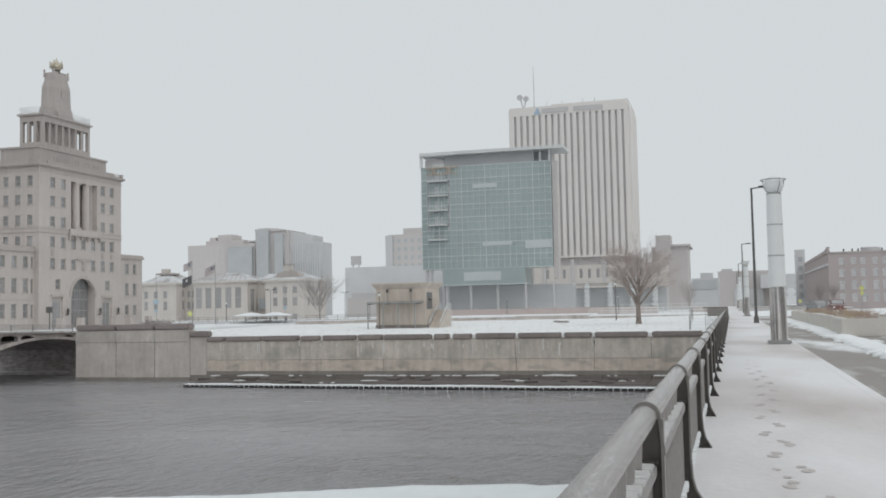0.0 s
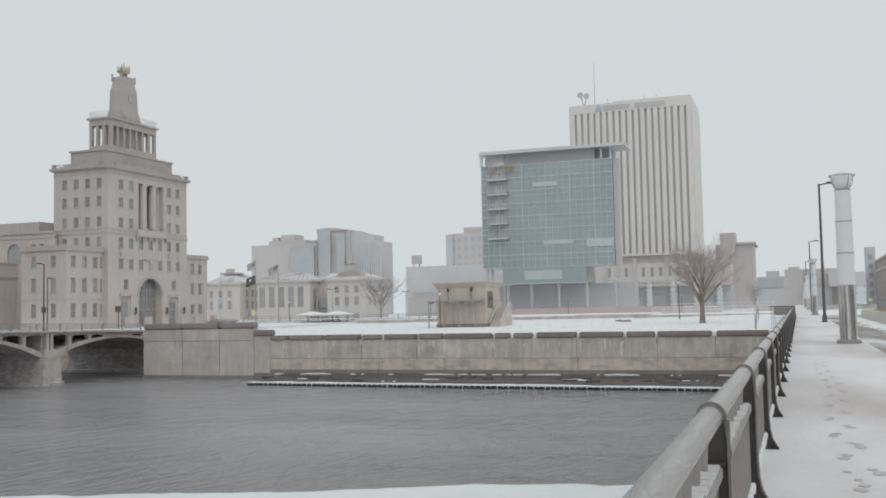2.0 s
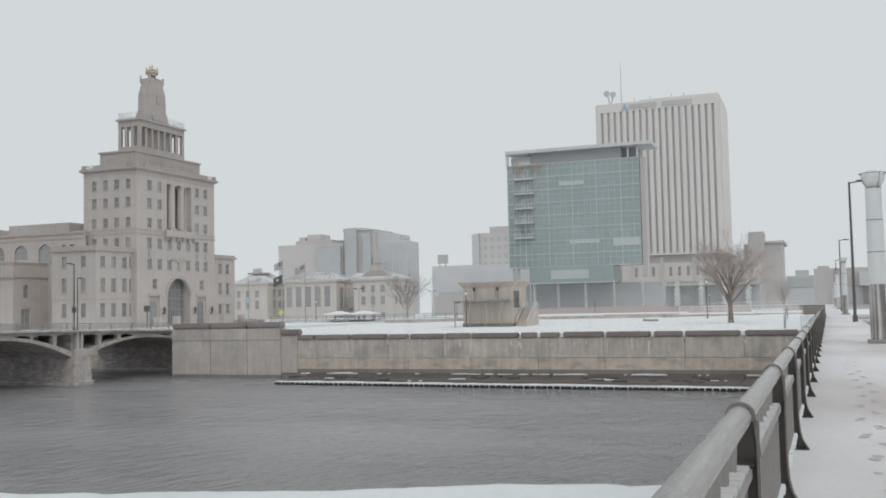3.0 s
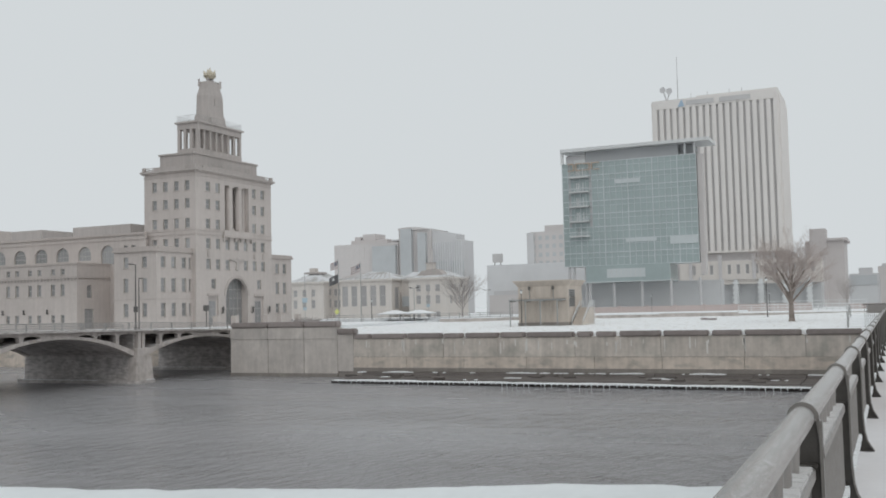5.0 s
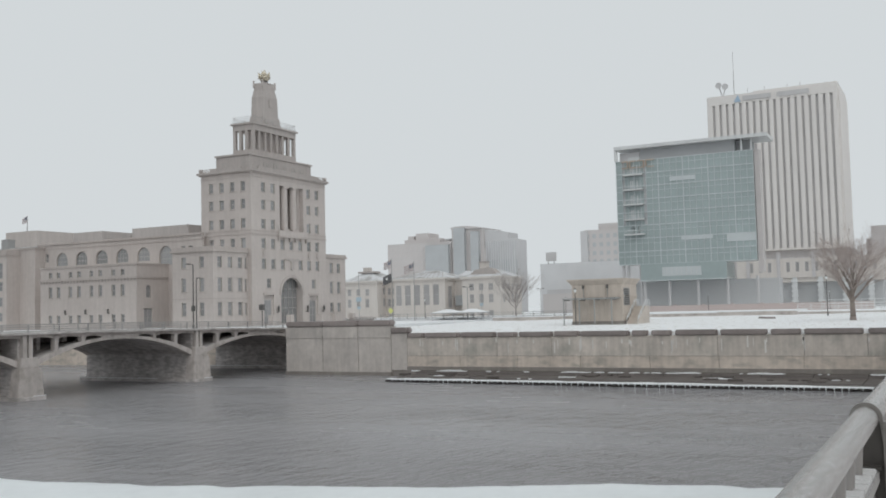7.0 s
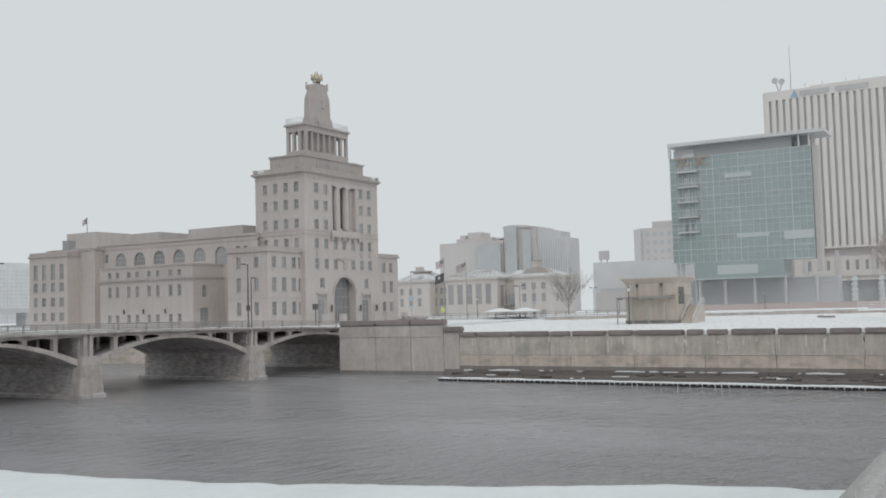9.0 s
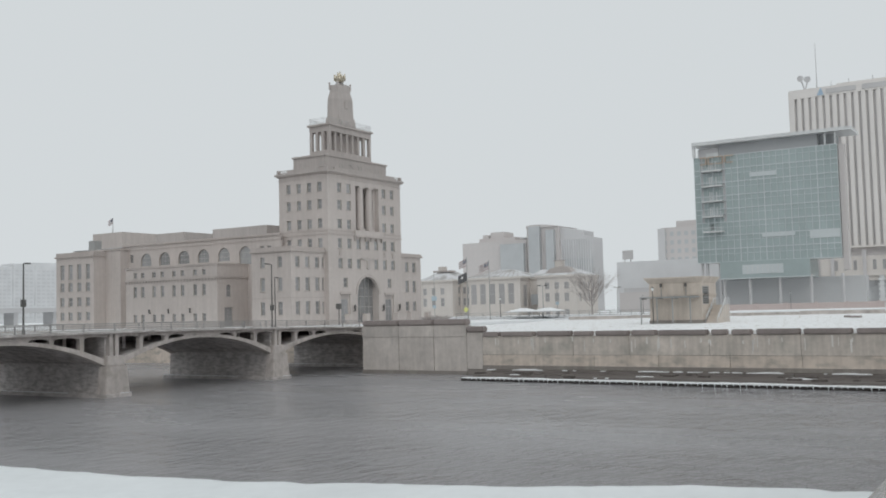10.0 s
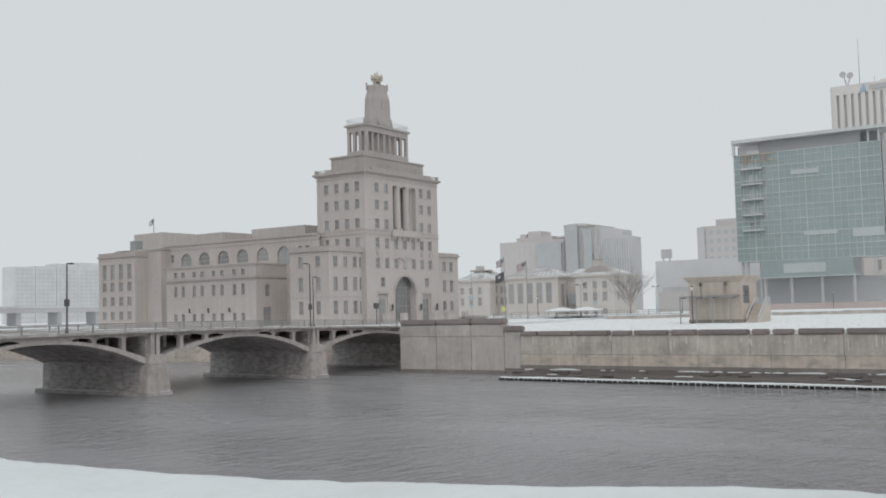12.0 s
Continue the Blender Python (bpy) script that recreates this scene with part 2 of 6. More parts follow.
def link_mesh(name, bm, material, smooth=False):
    me = bpy.data.meshes.new(name)
    bm.to_mesh(me)
    bm.free()
    me.materials.append(material)
    if smooth:
        for p in me.polygons:
            p.use_smooth = len(p.vertices) < 5
    return me


def part(name, bm, material, parent=None, label="", smooth=False):
    """Links a bmesh as one mesh object under a thing or a part."""
    off = ORIGIN.get(parent, Vector())
    bmesh.ops.translate(bm, verts=bm.verts, vec=-off)
    ob = new(name, link_mesh(name, bm, material, smooth))
    ob.parent = parent
    ORIGIN[ob] = off
    return tagged(ob, label)


def solid(name, bm, material, label, category, kind="", group="", smooth=False):
    """A top-level thing that is one mesh."""
    ob = new(name, link_mesh(name, bm, material, smooth))
    return tagged(ob, label, category, group, kind)


def box(bm, x0, y0, z0, x1, y1, z1, bevel=0.0):
    x0, x1, y0, y1, z0, z1 = min(x0, x1), max(x0, x1), min(y0, y1), max(y0, y1), min(z0, z1), max(z0, z1)
    v = [bm.verts.new(p) for p in ((x0, y0, z0), (x1, y0, z0), (x1, y1, z0), (x0, y1, z0), (x0, y0, z1), (x1, y0, z1), (x1, y1, z1), (x0, y1, z1))]
    for f in ((3, 2, 1, 0), (4, 5, 6, 7), (0, 1, 5, 4), (1, 2, 6, 5), (2, 3, 7, 6), (3, 0, 4, 7)):
        bm.faces.new([v[k] for k in f])
    if bevel:
        bmesh.ops.bevel(bm, geom=list({e for k in v for e in k.link_edges}), offset=bevel, segments=2, affect="EDGES")
    return bm


def boxed(*args, **kw):
    return box(bmesh.new(), *args, **kw)


def tube(bm, a, b, ra, rb=None, n=10, caps=True):
    a, b, rb = Vector(a), Vector(b), ra if rb is None else rb
    d = (b - a).normalized()
    u = d.orthogonal().normalized()
    w = d.cross(u)
    lo, hi = [], []
    for i in range(n):
        o = u * math.cos(math.tau * i / n) + w * math.sin(math.tau * i / n)
        lo.append(bm.verts.new(a + o * ra)), hi.append(bm.verts.new(b + o * rb))
    for i in range(n):
        j = (i + 1) % n
        bm.faces.new((lo[i], lo[j], hi[j], hi[i]))
    if caps:
        bm.faces.new(lo[::-1]), bm.faces.new(hi)
    return bm


def prism(bm, outline, axis, lo, hi):
    """A flat outline pushed along an axis. Outline points are (x, z) for axis y, (y, z) for axis x and (x, y) for axis z."""
    put = {"y": lambda p, d: (p[0], d, p[1]), "x": lambda p, d: (d, p[0], p[1]), "z": lambda p, d: (p[0], p[1], d)}[axis]
    low, high = [bm.verts.new(put(p, lo)) for p in outline], [bm.verts.new(put(p, hi)) for p in outline]
    bm.faces.new(low), bm.faces.new(high[::-1])
    for i in range(len(outline)):
        j = (i + 1) % len(outline)
        bm.faces.new((low[j], low[i], high[i], high[j]))
    return bm


def at_wall(axis, plane, u, d, z):
    """A point of a wall that faces west (axis x) or south (axis y): u along it, d inwards."""
    return (plane + d, u, z) if axis == "x" else (u, plane + d, z)


def facade(parent, axis, plane, u0, u1, z0, z1, holes, material, depth=0.45, name="wall", label=""):
    """A thick wall with real openings through it."""
    bm = bmesh.new()
    us = sorted({u0, u1, *(h[0] for h in holes), *(h[1] for h in holes)})
    zs = sorted({z0, z1, *(h[2] for h in holes), *(h[3] for h in holes)})

    def quad(*pts):
        bm.faces.new([bm.verts.new(at_wall(axis, plane, *p)) for p in pts])

    for ua, ub in zip(us, us[1:]):
        for za, zb in zip(zs, zs[1:]):
            if not any(h[0] <= ua and ub <= h[1] and h[2] <= za and zb <= h[3] for h in holes):
                quad((ua, 0, za), (ub, 0, za), (ub, 0, zb), (ua, 0, zb))
                quad((ua, depth, za), (ua, depth, zb), (ub, depth, zb), (ub, depth, za))
    for ua, ub, za, zb in [*holes, (u0, u1, z0, z1)]:
        quad((ua, 0, za), (ua, depth, za), (ua, depth, zb), (ua, 0, zb))
        quad((ub, 0, za), (ub, 0, zb), (ub, depth, zb), (ub, depth, za))
        quad((ua, 0, za), (ub, 0, za), (ub, depth, za), (ua, depth, za))
        quad((ua, 0, zb), (ua, depth, zb), (ub, depth, zb), (ub, 0, zb))
    bmesh.ops.remove_doubles(bm, verts=bm.verts, dist=0.001)
    return part(name, bm, material, parent, label)


SHARED = {}


def window(parent, axis, plane, hole, rows=2, cols=1, set_back=0.22, sash=None, pane=None, name="window", sill=None):
    """A sash window in an opening: frame with bars, and panes as its own part."""
    sash, pane = sash or SASH, pane or PANE
    u0, u1, z0, z1 = hole
    w, h = round(u1 - u0, 2), round(z1 - z0, 2)
    key = (axis, w, h, rows, cols, sash.name, pane.name)
    if key not in SHARED:
        f, g = bmesh.new(), bmesh.new()
        t = min(0.09, w * 0.09)

        def bar(bm, a, b, za, zb, d0, d1):
            p, q = at_wall(axis, 0, a, d0, za), at_wall(axis, 0, b, d1, zb)
            box(bm, min(p[0], q[0]), min(p[1], q[1]), za, max(p[0], q[0]), max(p[1], q[1]), zb)

        bar(f, -w / 2, -w / 2 + t, 0, h, 0, 0.12), bar(f, w / 2 - t, w / 2, 0, h, 0, 0.12)
        bar(f, -w / 2 + t, w / 2 - t, 0, t, 0, 0.12), bar(f, -w / 2 + t, w / 2 - t, h - t, h, 0, 0.12)
        for i in range(1, rows):
            bar(f, -w / 2 + t, w / 2 - t, h * i / rows - t / 2, h * i / rows + t / 2, 0.01, 0.1)
        for i in range(1, cols):
            c = -w / 2 + w * i / cols
            bar(f, c - t / 3, c + t / 3, t, h - t, 0.02, 0.1)
        bar(g, -w / 2 + 0.01, w / 2 - 0.01, 0.01, h - 0.01, 0.05, 0.08)
        SHARED[key] = (link_mesh("window", f, sash), link_mesh("pane", g, pane))
    fr, gl = SHARED[key]
    ob = new(name, fr)
    ob.parent = parent
    ob.location = Vector(at_wall(axis, plane, (u0 + u1) / 2, set_back, z0)) - ORIGIN[parent]
    p = new("pane", gl)
    p.parent = ob
    if sill:
        key = ("sill", axis, w, sill.name)
        if key not in SHARED:
            b = bmesh.new()
            p0, p1 = at_wall(axis, 0, -w / 2 - 0.12, -0.34, -0.14), at_wall(axis, 0, w / 2 + 0.12, 0.0, 0.0)
            box(b, min(p0[0], p1[0]), min(p0[1], p1[1]), -0.14, max(p0[0], p1[0]), max(p0[1], p1[1]), -0.01)
            SHARED[key] = link_mesh("window_sill", b, sill)
        s = new("window_sill", SHARED[key])
        s.parent = ob
    return ob


def windows(parent, axis, plane, holes, **kw):
    for h in holes:
        window(parent, axis, plane, h, **kw)


def grid(u_list, w, z_list, h):
    return [(u, u + w, z, z + h) for u in u_list for z in z_list]


def arch_fill(bm, axis, plane, u0, u1, z_spring, z_top, depth=0.45, n=14):
    """Closes the corners above a round arch in a square-headed opening."""
    c, r, rise = (u0 + u1) / 2, (u1 - u0) / 2, z_top - z_spring
    for side in (-1, 1):
        pts = [(c + side * r, z_top)] + [(c + side * r * math.cos(a), z_spring + (rise - 0.02) * math.sin(a)) for a in [math.pi / 2 * i / n for i in range(n + 1)]] + [(c, z_top)]
        prism(bm, pts, axis, plane, plane + depth)


def ledge(bm, x0, y0, x1, y1, z0, z1, out):
    """A moulding round the south and west sides of a block."""
    box(bm, x0 - out, y0 - out, z0, x1 + out, y1 + out, z1)


def rows_of(bm, pts, r, n=6):
    for a, b in zip(pts, pts[1:]):
        tube(bm, a, b, r, n=n)
    return bm


# ---- water, ice and land ----
WATER_Z = -7.7
b = boxed(-30, -2500, WATER_Z - 0.3, 272, 3000, WATER_Z)
solid("water", b, WATER, "dark grey rippled river water below the bridges", "river", "structure")


def island_z(x, y):
    rise = 0.78 + (45 - y) * 0.004
    return -1.75 + (x - 121) / 69 * rise + 0.16 * noise.noise((x * 0.07, y * 0.07, 0)) + 0.05 * noise.noise((x * 0.4, y * 0.4, 3))


def sheet(name, x0, x1, y0, y1, nx, ny, height, material, label, category, floor=None):
    bm = bmesh.new()
    vs = [[bm.verts.new((x0 + (x1 - x0) * i / nx, y0 + (y1 - y0) * j / ny, height(x0 + (x1 - x0) * i / nx, y0 + (y1 - y0) * j / ny))) for j in range(ny + 1)] for i in range(nx + 1)]
    for i in range(nx):
        for j in range(ny):
            bm.faces.new((vs[i][j], vs[i + 1][j], vs[i + 1][j + 1], vs[i][j + 1]))
    if floor is not None:
        r = bmesh.ops.extrude_face_region(bm, geom=bm.faces[:])
        for v in r["geom"]:
            if isinstance(v, bmesh.types.BMVert):
                v.co.z = floor
    ob = solid(name, bm, material, label, category, "structure", smooth=True)
    return ob


sheet("ground_island", 121.6, 194, 0.9, 89.6, 110, 130, island_z, SNOW_GRASS, "snow-covered lawn on the river island", "ground", -9)
solid("ground_island_north", boxed(138.1, 90.5, -9, 197, 420, -0.9), SNOW, "snowy street level around the memorial building", "ground", "structure")
solid("ground_island_south", boxed(121, -400, -9, 194, -0.9, -0.08), SNOW, "snow-covered island ground beside the avenue", "ground", "structure")
solid("ground_east_bank", boxed(272, -2600, -9, 4500, 3200, -1.0), SNOW, "snow-covered city ground reaching the distance", "ground", "structure")
solid("ground_west_bank", boxed(-2500, -2600, -9, -30, 3200, -0.4), SNOW, "snow-covered west bank behind the bridge", "ground", "structure")

# shelf ice along the near bank, with a ragged edge
bm = bmesh.new()
edge = []
for i in range(241):
    y = -60 + i * 0.75
    x = float(np.interp(y, (-60, 8, 13, 17, 25, 31, 38, 47, 59, 75, 120), (54, 51.2, 50.6, 49.2, 45.2, 43.4, 40.8, 39.4, 38.4, 37.5, 36)))
    x += 0.5 * noise.noise((y * 0.12, 1.3, 0)) + 0.5 * noise.noise((y * 0.5, 4.3, 0)) + 0.3 * noise.noise((y * 1.6, 7, 0))
    edge.append((x, y))
top = [bm.verts.new((x, y, WATER_Z + 0.05)) for x, y in edge]
rim = [bm.verts.new((x - 1.2 - 0.5 * noise.noise((y * 0.3, 9, 0)), y, WATER_Z + 0.14)) for x, y in edge]
low = [bm.verts.new((x + 0.15, y, WATER_Z - 0.05)) for x, y in edge]
back = [bm.verts.new((-30, y, WATER_Z + 0.25)) for x, y in edge]
for i in range(240):
    bm.faces.new((low[i], low[i + 1], top[i + 1], top[i]))
    bm.faces.new((top[i], top[i + 1], rim[i + 1], rim[i]))
    bm.faces.new((rim[i], rim[i + 1], back[i + 1], back[i]))
solid("river_ice", bm, ICE, "sheet of white snowy ice with a ragged edge on the river", "ice", "structure", smooth=True)

# ---- island river wall: panels, coping stones, dark foot and icy ledges ----
WALL_X, WALL_TOP = 120.4, -2.35
wall = tagged(new("wall_river"), "stained buff concrete river wall with dark coping stones", "river wall", kind="structure")
cuts = [1.0, 3.2, 9.5, 16.3, 20.2, 26.0, 31.5, 34.5, 37.0, 43.6, 47.4, 52.4, 55.5, 61.0, 66.4, 69.3]
for y0, y1 in zip(cuts, cuts[1:]):
    part("coping_stone", boxed(WALL_X - 0.22, y0 + random.uniform(0.12, 0.4), WALL_TOP + 0.02, WALL_X + 1.1, y1 - random.uniform(0.12, 0.35), WALL_TOP + 0.68 + random.uniform(-0.03, 0.03), bevel=0.1), COPING, wall)
panels = [1.0, 9.4, 16.2, 26.1, 37.0, 47.5, 55.4, 69.3]
for y0, y1 in zip(panels, panels[1:]):
    part("wall_panel", boxed(WALL_X, y0 + 0.028, -4.84, WALL_X + 1.2, y1 - 0.028, WALL_TOP + 0.015), WALL_CONCRETE, wall)
for y0, y1 in zip(cuts[1::2], cuts[3::2]):
    part("wall_panel", boxed(WALL_X - 0.04, y0 + 0.028, -6.75, WALL_X + 1.2, y1 - 0.028, -4.885), WALL_WARM, wall)
part("wall_core", boxed(WALL_X + 0.12, 0.9, -9, WALL_X + 1.25, 90.4, WALL_TOP), WALL_DARK, wall, "dark concrete core")
for y0, y1 in zip(panels, panels[1:]):
    part("wall_foot", boxed(WALL_X - 0.14, y0, -7.4, WALL_X + 0.5, y1 + 0.01, -6.35), WALL_DARK, wall, "wet dark foot of the wall")
for n in range(46):
    y = random.choice(cuts) + random.gauss(0, 0.35) if n % 2 else random.uniform(2, 68)
    h, w = random.uniform(0.4, 1.7), random.uniform(0.07, 0.22)
    z = WALL_TOP - random.uniform(0.05, 0.7)
    part("lime_streak", boxed(WALL_X - 0.012, y, max(-4.8, z - h), WALL_X + 0.05, y + w, z), LIME_STREAK, wall)

# abutment: taller panels, with rounded coping
abut = [71.9, 77.5, 83.7, 90.4]
part("coping_stone", boxed(WALL_X - 0.25, 69.1, -1.72, WALL_X + 1.2, 71.9, -0.88, bevel=0.17), COPING, wall)
part("wall_panel", boxed(WALL_X - 0.02, 69.32, -6.9, WALL_X + 1.2, 71.9, -1.72), ABUTMENT, wall)
for y0, y1 in zip(abut, abut[1:]):
    part("coping_stone", boxed(WALL_X - 0.3, y0 + 0.05, -0.66, WALL_X + 1.4, y1 - 0.1, 0.2, bevel=0.18), COPING, wall)
    part("wall_panel", boxed(WALL_X - 0.12, y0 + 0.03, -2.3, WALL_X + 1.3, y1 - 0.03, -0.67), ABUTMENT, wall)
    part("wall_panel", boxed(WALL_X - 0.05, y0 + 0.05, -7.5, WALL_X + 1.3, y1 - 0.05, -2.32), ABUTMENT, wall)
    part("wall_foot", boxed(WALL_X - 0.2, y0, -7.9, WALL_X + 0.5, y1, -7.2), WALL_DARK, wall)
part("return_wall", boxed(WALL_X + 1.26, 89.2, -9, 138.4, 90.4, -0.9), WALL_CONCRETE, wall)
part("return_wall", boxed(137.3, 90.5, -9, 138.08, 420, -1.0), WALL_WARM, wall)

# stone shelf at the water with snow and hanging ice
ledge_t = thing("stone_shelf", (115, 36, -7.7), "dark wet stone shelf capped with snow, icicles below", "ledge")


def shelf_front(y):
    """The shelf's edge runs slightly outwards to the south."""
    return 107.0 + (y - 8) * 0.055


for i in range(11):
    y0, y1 = 3.6 + i * 5.75, 3.6 + i * 5.75 + 5.68
    f = shelf_front((y0 + y1) / 2)
    t = bmesh.new()
    prism(t, [(f, -7.72), (f, -7.36), (f + 3.2, -7.34), (f + 3.4, -7.22), (118.2, -7.2), (118.5, -6.9), (WALL_X - 0.16, -6.85), (WALL_X - 0.16, -7.72)], "y", y0, y1)
    part("shelf_slab", t, SHELF, ledge_t)
for k in range(26):
    y, x = random.uniform(5, 67), random.uniform(110.6, 118)
    w = random.uniform(0.5, 2.4)
    part("broken_slab", boxed(x, y, -7.35, x + random.uniform(0.4, 1.1), y + w, -7.19 + random.uniform(0.05, 0.24), bevel=0.05), SHELF, ledge_t)
for x0, w, z, cut, seed in ((118.6, 0.8, -6.87, 0.0, 5), (114.5, 0.7, -7.2, 0.32, 11), (111.4, 0.5, -7.21, 0.42, 17)):
    t = bmesh.new()
    for i in range(212):
        y = 3.7 + i * 0.302
        f = noise.noise((y * 0.22, 0, seed)) + 0.35 * noise.noise((y * 1.1, 0, seed))
        if f > cut:
            box(t, x0 - 0.2 * noise.noise((y * 0.7, 3, seed)), y, z - 0.06, x0 + w * min(1, 0.45 + f), y + 0.31, z + 0.05 + 0.2 * min(0.5, max(0.0, f - cut)))
    tagged(part("snow_ridge", t, SNOW, ledge_t, "broken ridge of snow on the shelf"), kind="stuff")
t = bmesh.new()
for i in range(117):
    y = 8.0 + i * 0.5
    f = shelf_front(y)
    box(t, f - 0.5 - 0.12 * noise.noise((y * 0.8, 1, 0)), y, -7.37, f + 0.8 + 0.7 * noise.noise((y * 0.3, 5, 0)), y + 0.51, -7.27 + 0.05 * noise.noise((y * 0.5, 8, 0)) + 0.12 * max(0.0, noise.noise((y * 0.13, 3, 2))))
tagged(part("ice_lip", t, SNOW, ledge_t, "white lip of ice along the water"), kind="stuff")
for i in range(83):
    y = 8.2 + i * 0.7 + random.uniform(-0.12, 0.12)
    x = shelf_front(y) - 0.42
    part("icicle", tube(bmesh.new(), (x, y, -7.38), (x, y, -7.38 - random.uniform(0.12, 0.34)), 0.085, 0.03, n=6), SNOW, ledge_t)
for y in (5.2, 6.3, 7.2):
    part("ice_lump", boxed(shelf_front(y) - 0.4, y, -7.72, shelf_front(y) + 0.2, y + 0.55, -7.3, bevel=0.1), SNOW, ledge_t)

# ---- far arch bridge ----
BY0, BY1 = 95.0, 115.5


def deck_low(x):
    """The underside of the cambered deck."""
    return -0.3 - 0.000252 * (x - 70) ** 2


def deck_strip(up0, up1, y0, y1, n=36):
    """A slab that follows the deck's camber."""
    xs = [ends[0] + (ends[1] - ends[0]) * i / n for i in range(n + 1)]
    return prism(bmesh.new(), [(x, deck_low(x) + up0) for x in xs] + [(x, deck_low(x) + up1) for x in xs[::-1]], "y", y0, y1)


bridge = tagged(new("bridge_deck"), "weathered concrete open-spandrel arch bridge over the river", "bridge", kind="structure")
PIERS = [-8.3, 20.3, 48.9, 77.5, 106.1, 134.7]
ends = (-40, 139.0)
part("deck_slab", deck_strip(0, 0.22, BY0 - 0.35, BY1 + 0.35), BRIDGE_STONE, bridge)
part("deck_edge", deck_strip(0.1, 0.34, BY0 - 0.62, BY0 - 0.352), BRIDGE_DARK, bridge, "stained overhanging edge of the deck")
part("road_surface", deck_strip(0.22, 0.36, BY0 - 0.3, BY1 - 0.1), ROAD_SNOW, bridge)
for a, c in zip(PIERS, PIERS[1:]):
    x0, x1, n = a + 1.25, c - 1.25, 28
    spring, mid = -3.95, (a + c) / 2
    crown = deck_low(mid) - 0.76

    def soffit(x):
        q = (x - mid) / ((x1 - x0) / 2)
        return crown - (crown - spring) * abs(q) ** 2.05

    def extrados(x):
        q = (x - mid) / ((x1 - x0) / 2)
        return min(soffit(x) + 0.36 + 0.42 * q * q, deck_low(x) + 0.02)

    xs = [x0 + (x1 - x0) * i / n for i in range(n + 1)]
    for y0, y1, nm, ma in ((BY0, BY0 + 1.1, "arch_rib", BRIDGE_STONE), (BY0 + 1.1, BY1 - 1.1, "arch_barrel", BRIDGE_DARK), (BY1 - 1.1, BY1, "arch_rib", BRIDGE_STONE)):
        up = 0.0 if nm == "arch_rib" else 0.16
        prism(bm := bmesh.new(), [(x, soffit(x) + up) for x in xs] + [(x, extrados(x)) for x in xs[::-1]], "y", y0, y1)
        part(nm, bm, ma, bridge)
    for side in (-1, 1):
        centre = mid + side * (c - a) / 2
        stops = [0.7, 4.0, 4.56, 8.0, 8.6, 11.2]
        for k in range(3):
            lo_x, hi_x = sorted((centre - side * stops[2 * k], centre - side * stops[2 * k + 1]))
            if k < 2:
                xa, xb = sorted((centre - side * stops[2 * k + 1], centre - side * stops[2 * k + 2]))
                xm = (xa + xb) / 2
                part("spandrel_column", boxed(xa, BY0 + 0.04, extrados(xm) - 0.3, xb, BY0 + 0.75, deck_low(xm) + 0.01, bevel=0.03), BRIDGE_STONE, bridge)
                part("spandrel_wall", boxed(xa + 0.05, BY0 + 3.2, extrados(xm) - 0.3, xb - 0.05, BY1 - 0.04, deck_low(xm) + 0.01), BRIDGE_DARK, bridge)
            # flat curved heads of the openings between the columns
            c2, hw = (lo_x + hi_x) / 2, (hi_x - lo_x) / 2
            pts = [(c2 + hw * math.cos(t), deck_low(c2) - 0.62 + 0.36 * math.sin(t) ** 0.6) for t in [math.pi * i / 12 for i in range(13)]]
            zc = [max(p[1], soffit(p[0]) + 0.1) for p in pts]
            prism(bm := bmesh.new(), [(p[0], z) for p, z in zip(pts, zc)] + [(lo_x, deck_low(lo_x) + 0.01), (hi_x, deck_low(hi_x) + 0.01)], "y", BY0 + 0.07, BY0 + 0.6)
            part("spandrel_head", bm, BRIDGE_STONE, bridge)
        # the solid crown of the spandrel
        lo_x, hi_x = sorted((centre - side * 11.2, mid))
        prism(bm := bmesh.new(), [(lo_x, extrados(lo_x) - 0.1), (hi_x, extrados(hi_x) - 0.1), (hi_x, deck_low(hi_x) + 0.01), (lo_x, deck_low(lo_x) + 0.01)], "y", BY0 + 0.06, BY0 + 0.6)
        part("spandrel_crown", bm, BRIDGE_STONE, bridge)


def battered(x, z0, z1, w0, w1, y0, y1, lean, bevel=0.08):
    """A block that narrows upwards, with a sloping front."""
    bm = bmesh.new()
    lo = [bm.verts.new(v) for v in ((x - w0, y0, z0), (x + w0, y0, z0), (x + w0, y1, z0), (x - w0, y1, z0))]
    hi = [bm.verts.new(v) for v in ((x - w1, y0 + lean, z1), (x + w1, y0 + lean, z1), (x + w1, y1, z1), (x - w1, y1, z1))]
    bm.faces.new(lo[::-1]), bm.faces.new(hi)
    for i in range(4):
        bm.faces.new((lo[i], lo[(i + 1) % 4], hi[(i + 1) % 4], hi[i]))
    bmesh.ops.bevel(bm, geom=bm.edges[:], offset=bevel, segments=2, affect="EDGES")
    return bm


